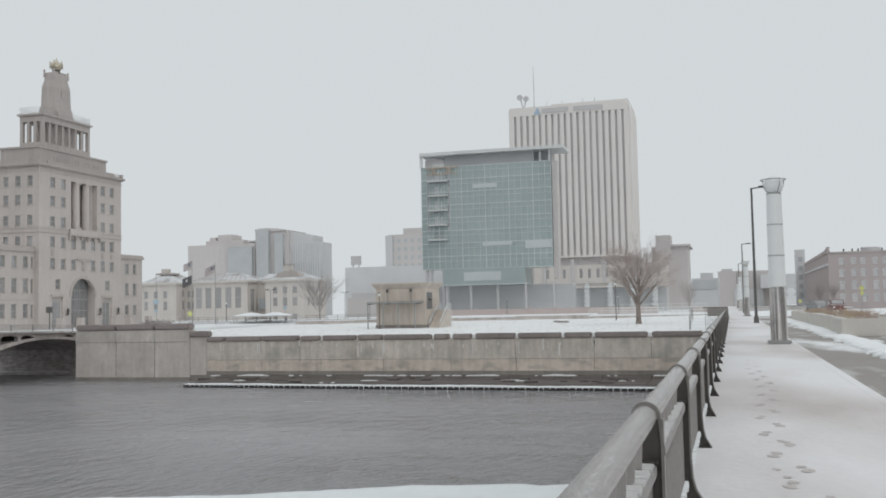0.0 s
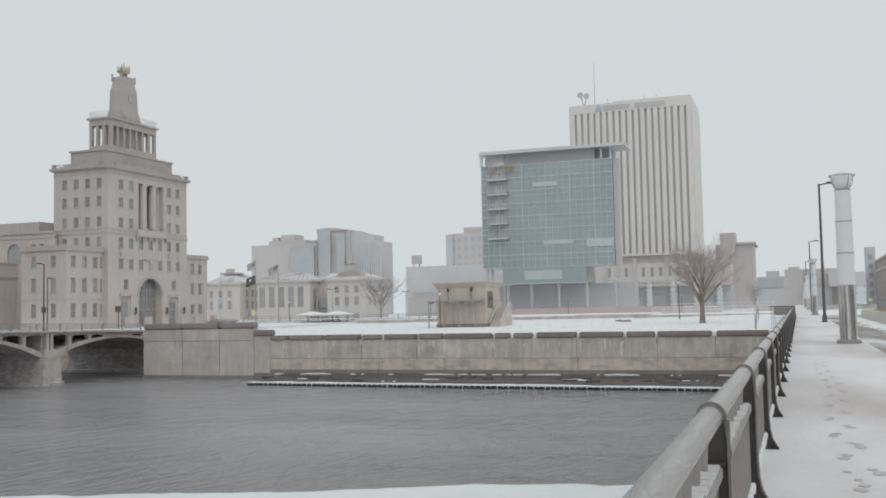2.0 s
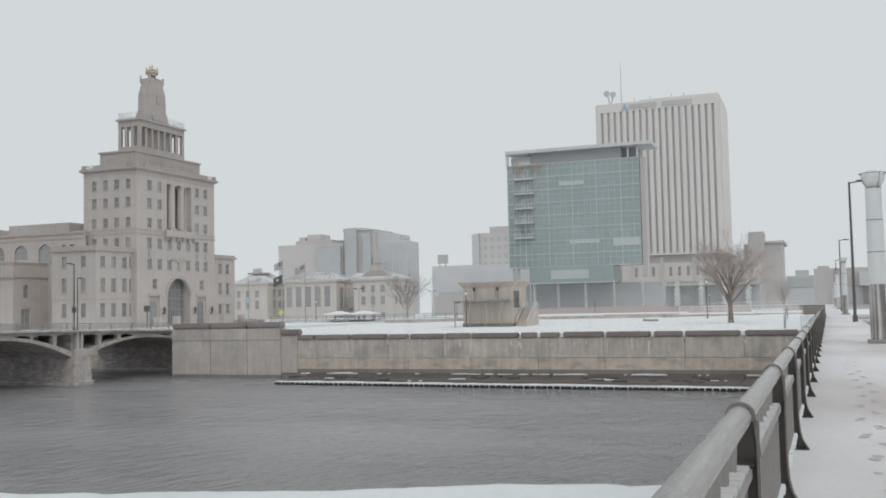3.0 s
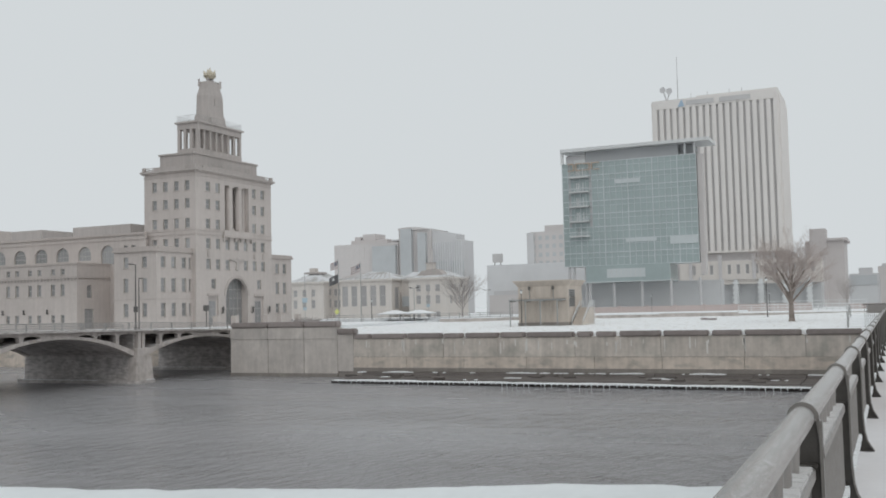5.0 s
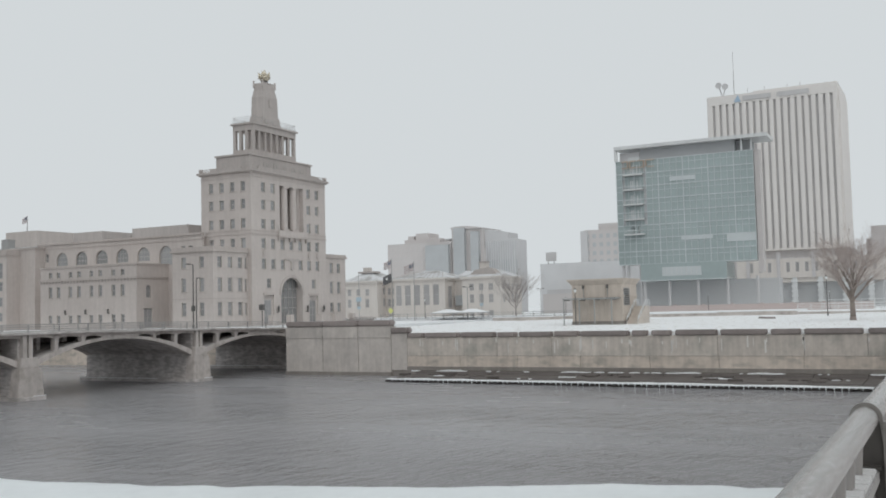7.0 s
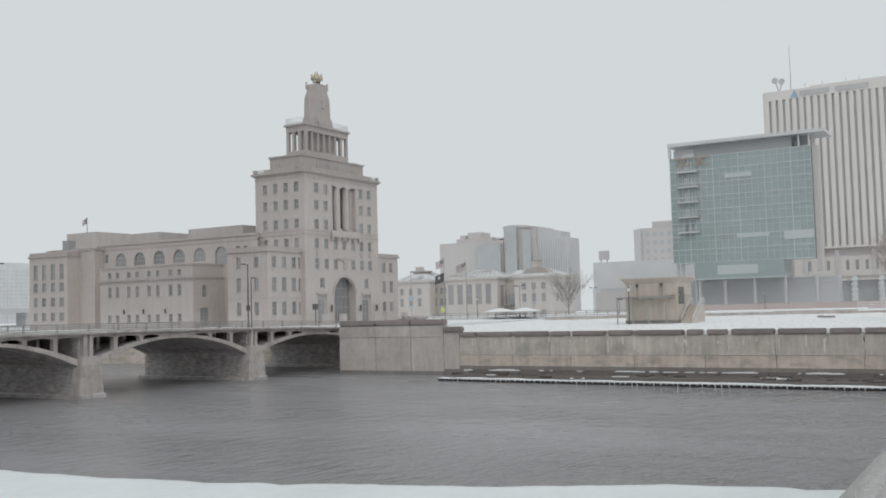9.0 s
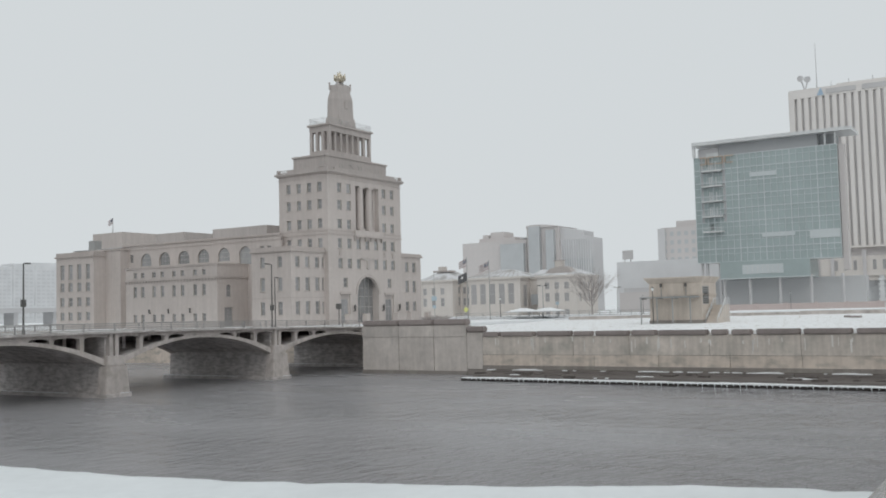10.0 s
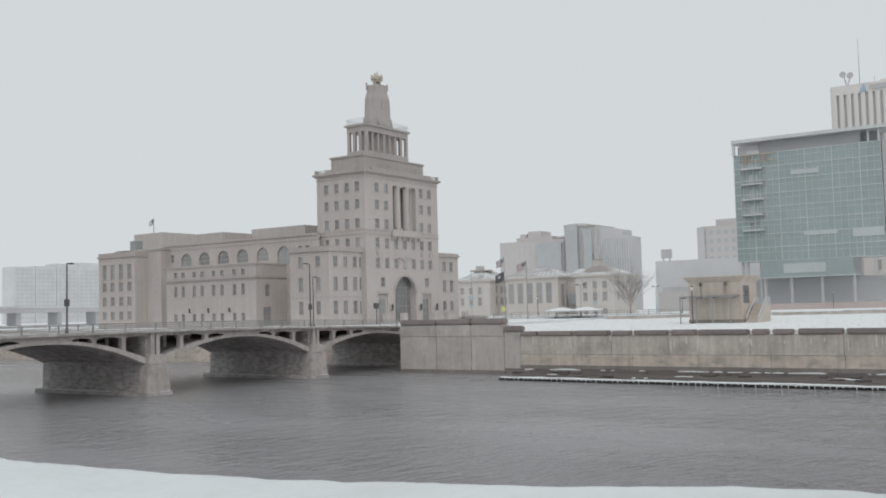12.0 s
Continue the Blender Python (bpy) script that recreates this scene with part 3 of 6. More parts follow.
for x in PIERS:
    part("pier", battered(x, -9, -3.2, 1.4, 1.2, BY0 + 0.5, BY1, 0.0), BRIDGE_DARK, bridge)
    part("pier_nose", battered(x, -9, -4.05, 1.95, 1.5, BY0 - 0.95, BY0 + 0.7, 0.25), BRIDGE_STONE, bridge, "battered stone cutwater")
    part("pier_cap", battered(x, -4.06, -2.85, 1.25, 1.1, BY0 - 0.65, BY0 + 0.6, 0.15), BRIDGE_STONE, bridge)
    part("pier_footing", boxed(x - 1.95, BY0 - 1.1, -9, x + 1.95, BY1 + 0.8, -7.25, bevel=0.12), BRIDGE_DARK, bridge)
    part("pilaster", boxed(x - 0.66, BY0 - 0.25, -2.9, x - 0.14, BY0 + 0.4, deck_low(x)), BRIDGE_STONE, bridge)
    part("pilaster", boxed(x + 0.14, BY0 - 0.25, -2.9, x + 0.66, BY0 + 0.4, deck_low(x)), BRIDGE_STONE, bridge)
    part("pier_wall", boxed(x - 0.9, BY0 + 0.42, -3.3, x + 0.9, BY1 - 0.1, deck_low(x)), BRIDGE_DARK, bridge)
    part("snow_cap", boxed(x + 0.1, BY0 - 1.08, -7.26, x + 1.85, BY0 - 0.95, -7.19), SNOW, bridge)
    part("snow_cap", boxed(x - 1.93, BY0 + 6.0, -7.26, x - 1.7, BY1 + 0.7, -7.2), SNOW, bridge)

fence = thing("bridge_railing", (80, BY0 - 0.3, 0.2), "grey metal railing along the arch bridge", "railing")
fx = [ends[0] + 4.35 * i for i in range(39)]
for x in fx:
    part("post", boxed(x - 0.07, BY0 - 0.42, deck_low(x) + 0.3, x + 0.07, BY0 - 0.28, deck_low(x) + 1.28), FENCE_METAL, fence)
for up, r in ((1.25, 0.05), (0.95, 0.03), (0.72, 0.03), (0.5, 0.03)):
    for xa, xb in zip(fx, fx[1:]):
        part("rail", tube(bmesh.new(), (xa, BY0 - 0.35, deck_low(xa) + up), (xb, BY0 - 0.35, deck_low(xb) + up), r, n=6), FENCE_METAL, fence)
bm = bmesh.new()
for i in range(360):
    x = 48 + i * 0.22
    box(bm, x, BY0 - 0.36, deck_low(x) + 0.45, x + 0.016, BY0 - 0.34, deck_low(x) + 1.22)
tagged(part("fence_infill", bm, FENCE_METAL, fence, "close grey pickets"), kind="stuff")
far_fence = thing("bridge_railing", (80, BY1 + 0.3, 0.2), "grey metal railing along the far side of the arch bridge", "railing")
for x in fx:
    part("post", boxed(x - 0.07, BY1 + 0.28, deck_low(x) + 0.3, x + 0.07, BY1 + 0.42, deck_low(x) + 1.28), FENCE_METAL, far_fence)
for up in (1.25, 0.95, 0.6):
    for xa, xb in zip(fx, fx[1:]):
        part("rail", tube(bmesh.new(), (xa, BY1 + 0.35, deck_low(xa) + up), (xb, BY1 + 0.35, deck_low(xb) + up), 0.04, n=6), FENCE_METAL, far_fence)


def street_lamp(x, y, z, h, arm, label, box_z=None):
    """A dark tapered pole with a short arm and a flat lantern."""
    t = thing("street_lamp", (x, y, z), label, "street lamp", "street lamps")
    part("pole", tube(bmesh.new(), (x, y, z), (x, y, z + h), 0.115, 0.075, n=10, caps=False), DARK_METAL, t, smooth=True)
    part("base", tube(bmesh.new(), (x, y, z), (x, y, z + 0.5), 0.2, 0.17, n=10), DARK_METAL, t)
    a = Vector(arm)
    part("arm", tube(bmesh.new(), (x, y, z + h - 0.08), (x + a.x * 0.6, y + a.y * 0.6, z + h + 0.02), 0.05, n=8), DARK_METAL, t)
    e = Vector((x, y, z + h)) + a
    part("lantern", boxed(min(x + a.x * 0.55, e.x) - 0.14, min(y + a.y * 0.55, e.y) - 0.14, z + h - 0.05, max(x + a.x * 0.55, e.x) + 0.14, max(y + a.y * 0.55, e.y) + 0.14, z + h + 0.1, bevel=0.04), DARK_METAL, t)
    if box_z:
        part("control_box", boxed(x - 0.25, y - 0.2, z + box_z, x + 0.25, y + 0.2, z + box_z + 0.8, bevel=0.04), DARK_METAL, t)
    return t


street_lamp(66.7, 96.5, deck_low(66) + 0.35, 7.8, (0.9, 0.4, 0), "dark street lamp on the arch bridge", 3.0)
street_lamp(107.0, 96.6, deck_low(107) + 0.35, 9.1, (-1.0, 0.2, 0), "tall dark street lamp on the arch bridge", 2.4)
street_lamp(127.5, 114.4, deck_low(127) + 0.35, 8.6, (0.9, 0.3, 0), "dark street lamp across the arch bridge")

# ---- near bridge: pavement, kerb, road ----
solid("pavement", boxed(-20, -2.18, -0.9, 420, 0.56, 0.0), WALK_SNOW, "bridge pavement under thin trodden snow", "pavement", "structure")
solid("kerb", boxed(-20, -2.36, -0.9, 420, -2.18, 0.003), WALK_SNOW, "low snowy concrete kerb", "kerb", "structure")
solid("road", boxed(-20, -26, -0.9, 900, -2.36, -0.12), ROAD_SNOW, "slushy wet avenue with snow along its edges", "road", "structure")
solid("bridge_girder", boxed(-20, -25, -2.4, 121, 0.3, -0.92), BRIDGE_STONE, "concrete girder of the near bridge", "bridge", "structure")
solid("avenue_embankment", boxed(272.2, -30, -1.2, 900, 1.2, -0.14), SNOW, "raised snowy verge beside the avenue", "ground", "structure")
bm = bmesh.new()
for i in range(620):
    x0 = 16 + 95 * (i / 620) ** 1.25
    r = random.uniform(0.06, 0.24)
    y0 = -4.75 + 0.35 * noise.noise((x0 * 0.3, 0, 0)) + random.gauss(0, 0.28)
    bmesh.ops.create_icosphere(bm, subdivisions=1, radius=1, matrix=Matrix.LocRotScale((x0, y0, -0.12), Euler((0, 0, random.uniform(0, 3))), (r * 1.9, r * 1.2, r * random.uniform(0.4, 0.8))))
for i in range(90):
    x0 = 16 + i * 1.05
    bmesh.ops.create_icosphere(bm, subdivisions=2, radius=1, matrix=Matrix.LocRotScale((x0, -4.95, -0.14), None, (1.2, 0.6, 0.15 + 0.1 * noise.noise((x0 * 0.4, 2, 0)))))
solid("snow_bank", bm, SNOW, "ploughed snow bank along the planters", "snow", "structure", smooth=True)

# footprints: two lanes of doubled prints
bm = bmesh.new()


def print_mark(x, y, rx, ry, turn):
    r = bmesh.ops.create_circle(bm, cap_ends=True, segments=16, radius=1, matrix=Matrix.LocRotScale((x, y, 0.004), Euler((0, 0, turn)), (rx, ry, 1)))
    for v in r["verts"]:
        v.co += Vector((random.uniform(-0.018, 0.018), random.uniform(-0.008, 0.008), 0))


for i in range(24):
    x, right = 9.05 + 0.87 * i, i % 2
    wear = max(0.35, 1 - max(0.0, x - 17) * 0.07)
    y = -0.39 + 0.07 * math.cos(math.tau * (x - 13.5) / 12) - right * 0.24
    shift = 0.04 if right else -0.04
    print_mark(x, y, 0.105 * random.uniform(0.85, 1.1) * wear, 0.066 * random.uniform(0.85, 1.1), -shift * 4)
    print_mark(x + 0.22, y + shift + random.uniform(-0.015, 0.015), 0.085 * random.uniform(0.7, 1.1) * wear, 0.058 * random.uniform(0.8, 1.1), -shift * 4)
for x, y in ((9.95, -0.37), (9.53, -0.45), (8.62, -0.73), (8.35, -0.45), (11.98, -0.5)):
    print_mark(x, y, 0.07, 0.04, 0)
solid("footprints", bm, PRINT, "two lanes of dark wet footprints in the pavement snow", "footprints", "stuff")

# ---- near bridge railing ----
rail = thing("pipe_railing", (60, 0.38, 0), "thick frosted steel pipe railing with dark flared posts", "railing")
RY, RZ, RR, STEP = 0.425, 1.033, 0.058, 3.13
posts = [5.1 + STEP * k for k in range(-3, 36)]
for a, c in zip(posts, posts[1:]):
    part("top_pipe", tube(bmesh.new(), (a, RY, RZ), (c, RY, RZ), RR, n=28, caps=False), RAIL_METAL, rail, smooth=True)
flare = [(0.352, 1.02), (0.352, 0.34), (0.342, 0.2), (0.32, 0.11), (0.275, 0.03), (0.27, 0.0), (0.50, 0.0), (0.50, 0.93), (0.46, 1.0)]
flange = [(0.337, 1.02), (0.337, 0.34), (0.328, 0.2), (0.307, 0.11), (0.262, 0.03), (0.275, 0.03), (0.32, 0.11), (0.342, 0.2), (0.352, 0.34), (0.352, 1.02)]
m_plate = link_mesh("post", prism(bmesh.new(), flare, "x", -0.01, 0.01), POST_METAL)
bmf = bmesh.new()
prism(bmf, flange, "x", -0.03, 0.03)
m_flange = link_mesh("flange", bmf, CLAMP_METAL)
bmc = bmesh.new()
ring = [Vector((0, RY + (RR + 0.008) * math.cos(t), RZ + (RR + 0.008) * math.sin(t))) for t in [math.radians(-15 + 195 * i / 18) for i in range(19)]]
ring.append(Vector((0, 0.338, 0.84)))
for p, q in zip(ring, ring[1:]):
    d = (q - p).normalized()
    o = Vector((0, d.z, -d.y)) * 0.008
    vs = [bmc.verts.new(v) for s in (-0.017, 0.017) for v in (p - o + Vector((s, 0, 0)), p + o + Vector((s, 0, 0)), q + o + Vector((s, 0, 0)), q - o + Vector((s, 0, 0)))]
    for f in ((0, 1, 2, 3), (7, 6, 5, 4), (1, 5, 6, 2), (0, 3, 7, 4)):
        bmc.faces.new([vs[k] for k in f])
m_clamp = link_mesh("clamp", bmc, CLAMP_METAL)
bms = bmesh.new()
box(bms, -0.06, 0.25, 0.0, 0.06, 0.40, 0.012)
for y in (0.275, 0.36):
    for x in (-0.04, 0.04):
        tube(bms, (x, y, 0.01), (x, y, 0.035), 0.012, n=6)
m_foot = link_mesh("foot_plate", bms, POST_METAL)
off = Vector((60, 0.38, 0))
for x in posts:
    for nm, me in (("post", m_plate), ("flange", m_flange), ("clamp", m_clamp), ("foot_plate", m_foot)):
        o = new(nm, me)
        o.parent, o.location = rail, Vector((x, 0, 0)) - off
    part("post_web", boxed(x - 0.05, 0.40, 0.2, x + 0.05, 0.49, 0.73, bevel=0.008), CLAMP_METAL, rail)
    part("web_lip", boxed(x - 0.075, 0.365, 0.8, x + 0.075, 0.50, 0.815), POST_METAL, rail)
    part("web_lip", boxed(x - 0.07, 0.375, 0.18, x + 0.07, 0.495, 0.198), POST_METAL, rail)
m_up = link_mesh("upper_rail", boxed(0.03, 0.375, 0.735, STEP - 0.03, 0.50, 0.795, bevel=0.006), PICKET_METAL)
m_low = link_mesh("lower_rail", boxed(0.03, 0.375, 0.12, STEP - 0.03, 0.49, 0.165, bevel=0.006), PICKET_METAL)
m_stub = link_mesh("stub", tube(bmesh.new(), (0, 0.452, 0.79), (0, 0.44, 1.0), 0.023, n=12), PICKET_METAL)
m_picket = link_mesh("picket", boxed(-0.009, 0.39, 0.16, 0.009, 0.44, 0.74), PICKET_METAL)
bmn = bmesh.new()
for i in range(60):
    x = 0.05 + i * 0.0505
    box(bmn, x, 0.382 + 0.014 * random.random(), 0.793, x + 0.052, 0.495 - 0.01 * random.random(), 0.801 + 0.010 * random.random())
m_snow = link_mesh("snow_strip", bmn, FROST)
bmn = bmesh.new()
for i in range(34):
    x = 0.08 + i * 0.087
    box(bmn, x, 0.365 - 0.015 * random.random(), 0.16, x + 0.055, 0.40, 0.185 + 0.02 * random.random())
m_snow2 = link_mesh("snow_strip", bmn, SNOW)
for k, x in enumerate(posts[:-1]):
    things = [("upper_rail", m_up, 0), ("lower_rail", m_low, 0), ("snow_strip", m_snow, 0), ("snow_strip", m_snow2, 0)]
    things += [("stub", m_stub, 0.27 + 0.37 * i) for i in range(8)]
    if k < 9:
        things += [("picket", m_picket, 0.12 + 0.116 * i) for i in range(25)]
    for nm, me, dx in things:
        o = new(nm, me)
        o.parent, o.location = rail, Vector((x + dx, 0, 0)) - off
        if nm == "snow_strip":
            tagged(o, kind="stuff")
bm = bmesh.new()
for x in posts[9:-1]:
    for i in range(25):
        box(bm, x + 0.12 + 0.116 * i - 0.009, 0.39, 0.16, x + 0.12 + 0.116 * i + 0.009, 0.44, 0.74)
tagged(part("rail_infill", bm, PICKET_METAL, rail, "distant close pickets"), kind="stuff")
part("end_rail", boxed(posts[-1] + 0.2, RY, 0.1, posts[-1] + 0.25, 2.6, 1.0), PICKET_METAL, rail)


# ---- lamps of the near bridge ----
def lamp_column(x, y, z, label):
    t = thing("lamp_column", (x, y, z), label, "street lamp", "lamp columns")
    part("plinth", boxed(x - 0.42, y - 0.42, z, x + 0.42, y + 0.42, z + 0.14, bevel=0.03), GREY_METAL, t)
    part("steel_shaft", tube(bmesh.new(), (x, y, z + 0.13), (x, y, z + 2.16), 0.31, n=40, caps=False), STEEL, t, "polished steel shaft", smooth=True)
    for i in range(3):
        z0 = z + 2.165 + i * 1.185
        part("glass_drum", tube(bmesh.new(), (x, y, z0), (x, y, z0 + 1.18), 0.315 - 0.013 * i, 0.305 - 0.013 * i, n=40, caps=False), ACRYLIC, t, "white translucent drum", smooth=True)
        part("collar", tube(bmesh.new(), (x, y, z0 + 1.165), (x, y, z0 + 1.2), 0.312 - 0.013 * i, n=32), GREY_METAL, t)
    bm = bmesh.new()
    bmesh.ops.create_uvsphere(bm, u_segments=24, v_segments=16, radius=0.37, matrix=Matrix.Translation((x, y, z + 6.04)))
    part("globe", bm, ACRYLIC, t, "white globe", smooth=True)
    bm = bmesh.new()
    ring = [(x + 0.46 * math.cos(a), y + 0.46 * math.sin(a), z + 6.26) for a in [math.tau * i / 24 for i in range(25)]]
    rows_of(bm, ring, 0.02)
    part("cage_ring", bm, GREY_METAL, t)
    for i in range(4):
        a = math.tau * i / 4 + 0.5
        pts = [(x + r * math.cos(a), y + r * math.sin(a), z + h) for r, h in ((0.2, 5.72), (0.34, 5.85), (0.43, 6.02), (0.46, 6.26))]
        part("cage_rib", rows_of(bmesh.new(), pts, 0.014), GREY_METAL, t)
    return t


col = lamp_column(39.4, -1.72, 0, "tall lamp column, polished steel foot and white drums")
for x in (117.5, 196, 275):
    lamp_column(x, -1.72, 0, "distant white and steel lamp column on the pavement")
lamps = [(78.4, 10.35), (151, 10.2), (227, 10.2), (300, 10.2)]
for x, h in lamps:
    t = street_lamp(x, -1.8, 0, h, (-0.25, -1.15, 0), "slender dark street lamp on the snowy pavement")


# ---- memorial building: tower, wings, hall ----
G = -0.9
vet = thing("memorial_building", (168.5, 131.5, G), "tall limestone memorial building with stepped tower and gilded torch", "building")
TX0, TX1, TY0, TY1, TT = 155.5, 181.5, 125.0, 138.0, 30.1
cols_s = [158.7, 161.85, 165.0, 168.1, 171.25, 174.4, 177.5]
up = [19.0 - 0.1, 22.85, 26.45]
s_holes = grid([cols_s[0], cols_s[1], cols_s[5], cols_s[6]], 1.4, up, 1.95) + grid(cols_s, 1.4, [10.68, 14.85], 2.05)
s_holes = [h for h in s_holes if not (h[2] < 11 and abs(h[0] - cols_s[3]) < 0.1)]
s_small = grid([160.3, 176.0], 1.4, [6.75], 1.95)
recess, arch = (164.9, 173.2, 18.9, 28.3), (165.0, 172.6, G + 0.3, 9.0)
doors = [(159.25, 162.5, G + 0.3, 5.3), (174.95, 178.2, G + 0.3, 5.2)]
facade(vet, "y", TY0, TX0, TX1, G, TT, s_holes + s_small + [recess, arch] + doors, LIMESTONE, 0.6)
windows(vet, "y", TY0, s_holes + s_small, sill=TRIM_STONE)
bm = bmesh.new()
arch_fill(bm, "y", TY0, arch[0], arch[1], 5.3, 9.0, 0.6)
part("arch_spandrel", bm, LIMESTONE, vet)
bm = bmesh.new()
cx, rr = (arch[0] + arch[1]) / 2, 3.8
for r0, r1, dp in ((rr + 0.55, rr, 0.12),):
    pts = [(cx + r0 * math.cos(a), 5.3 + (r0 - 0.1) * math.sin(a)) for a in [math.pi * i / 24 for i in range(25)]] + [(cx + r1 * math.cos(a), 5.3 + (r1 - 0.12) * math.sin(a)) for a in [math.pi * i / 24 for i in range(24, -1, -1)]]
    prism(bm, pts, "y", TY0 - dp, TY0 + 0.1)
part("archivolt", bm, TRIM_STONE, vet, "moulded stone arch")
part("portal_glass", boxed(arch[0], TY0 + 1.7, G, arch[1], TY0 + 1.8, 9.0), PANE, vet, "dark glazed portal")
for i in range(1, 5):
    x = arch[0] + 7.6 * i / 5
    part("portal_mullion", boxed(x - 0.06, TY0 + 1.6, G + 0.3, x + 0.06, TY0 + 1.72, 9.0), SASH, vet)
for z in (2.6, 4.8, 6.6):
    part("portal_bar", boxed(arch[0], TY0 + 1.6, z, arch[1], TY0 + 1.71, z + 0.12), SASH, vet)
part("portal_reveal", boxed(arch[0] - 0.5, TY0 + 0.6, G, arch[0], TY0 + 1.9, 9.5), LIMESTONE, vet)
part("portal_reveal", boxed(arch[1], TY0 + 0.6, G, arch[1] + 0.5, TY0 + 1.9, 9.5), LIMESTONE, vet)
for d in doors:
    part("door_hood", boxed(d[0] - 0.25, TY0 - 0.18, d[3], d[1] + 0.25, TY0 + 0.05, d[3] + 0.45), TRIM_STONE, vet)
    window(vet, "y", TY0, (d[0] + 0.45, d[1] - 0.45, d[2], d[3] - 1.0), rows=3, cols=2, name="door", set_back=0.35)
    part("door_surround", boxed(d[0], TY0 + 0.3, d[3] - 1.0, d[1], TY0 + 0.5, d[3]), CROWN_STONE, vet)
    for x in (d[0], d[1] - 0.45):
        part("door_jamb", boxed(x, TY0 + 0.3, d[2], x + 0.45, TY0 + 0.5, d[3] - 1.0), LIMESTONE, vet)
for x in (163.6, 173.9, 180.0):
    t = boxed(x - 0.2, TY0 - 0.55, 1.7, x + 0.2, TY0, 1.85)
    tube(t, (x, TY0 - 0.4, 1.9), (x, TY0 - 0.4, 2.8), 0.16, 0.26, n=8)
    tube(t, (x, TY0 - 0.4, 2.8), (x, TY0 - 0.4, 3.15), 0.26, 0.05, n=8)
    part("wall_lantern", t, DARK_METAL, vet)
# recessed loggia with two giant columns
part("loggia_back", boxed(recess[0], TY0 + 1.9, recess[2], recess[1], TY0 + 2.1, recess[3]), CROWN_STONE, vet)
for x0, x1 in ((165.85, 166.5), (168.35, 169.6), (171.5, 172.2)):
    part("loggia_window", boxed(x0, TY0 + 1.82, recess[2] + 0.2, x1, TY0 + 1.895, recess[3] - 0.3), PANE, vet, "tall dark window behind the columns")
for x in (recess[0], recess[1] - 0.0):
    s = 1 if x == recess[0] else -1
    part("loggia_side", boxed(min(x, x - s * 0.4), TY0 + 0.6, recess[2], max(x, x - s * 0.4), TY0 + 2.1, recess[3]), LIMESTONE, vet)
    part("pilaster", boxed(min(x, x + s * 0.85), TY0 + 1.0, recess[2], max(x, x + s * 0.85), TY0 + 1.85, recess[3]), LIMESTONE, vet)
for x in (167.35, 170.6):
    t = tube(bmesh.new(), (x, TY0 + 0.85, recess[2] + 0.4), (x, TY0 + 0.85, recess[3] - 0.35), 0.84, 0.76, n=24)
    box(t, x - 0.95, TY0 + 0.02, recess[2], x + 0.95, TY0 + 1.7, recess[2] + 0.4)
    box(t, x - 0.9, TY0 + 0.06, recess[3] - 0.35, x + 0.9, TY0 + 1.65, recess[3])
    part("column", t, LIMESTONE, vet, "giant round stone column")
# balcony under the loggia
part("balcony_slab", boxed(163.9, TY0 - 0.55, 17.35, 174.2, TY0 - 0.01, 17.7), TRIM_STONE, vet)
part("balcony_front", boxed(164.1, TY0 - 0.5, 17.7, 174.0, TY0 - 0.3, 18.75), LIMESTONE, vet)
for i in range(6):
    x = 164.2 + i * 1.92
    part("bracket", boxed(x - 0.18, TY0 - 0.45, 16.5, x + 0.18, TY0 - 0.01, 17.36, bevel=0.05), CROWN_STONE, vet)
# carved eagle over the arch and small relief blocks
t = bmesh.new()
prism(t, [(168.8 + u, 12.3 + w) for u, w in ((-2.6, 0.55), (-2.0, 0.35), (-0.5, 0.1), (-0.35, -0.6), (-0.55, -1.5), (0, -1.8), (0.55, -1.5), (0.35, -0.6), (0.5, 0.1), (2.0, 0.35), (2.6, 0.55), (1.8, 0.75), (0.5, 0.55), (0.2, 0.75), (-0.2, 0.75), (-0.5, 0.55), (-1.8, 0.75))], "y", TY0 - 0.3, TY0 - 0.005)
part("carved_relief", t, CROWN_STONE, vet, "carved stone relief above the arch")
for x in (159.4, 175.1, 178.2):
    part("carved_block", boxed(x - 0.45, TY0 - 0.16, 13.2, x + 0.45, TY0 - 0.004, 14.4, bevel=0.08), TRIM_STONE, vet)
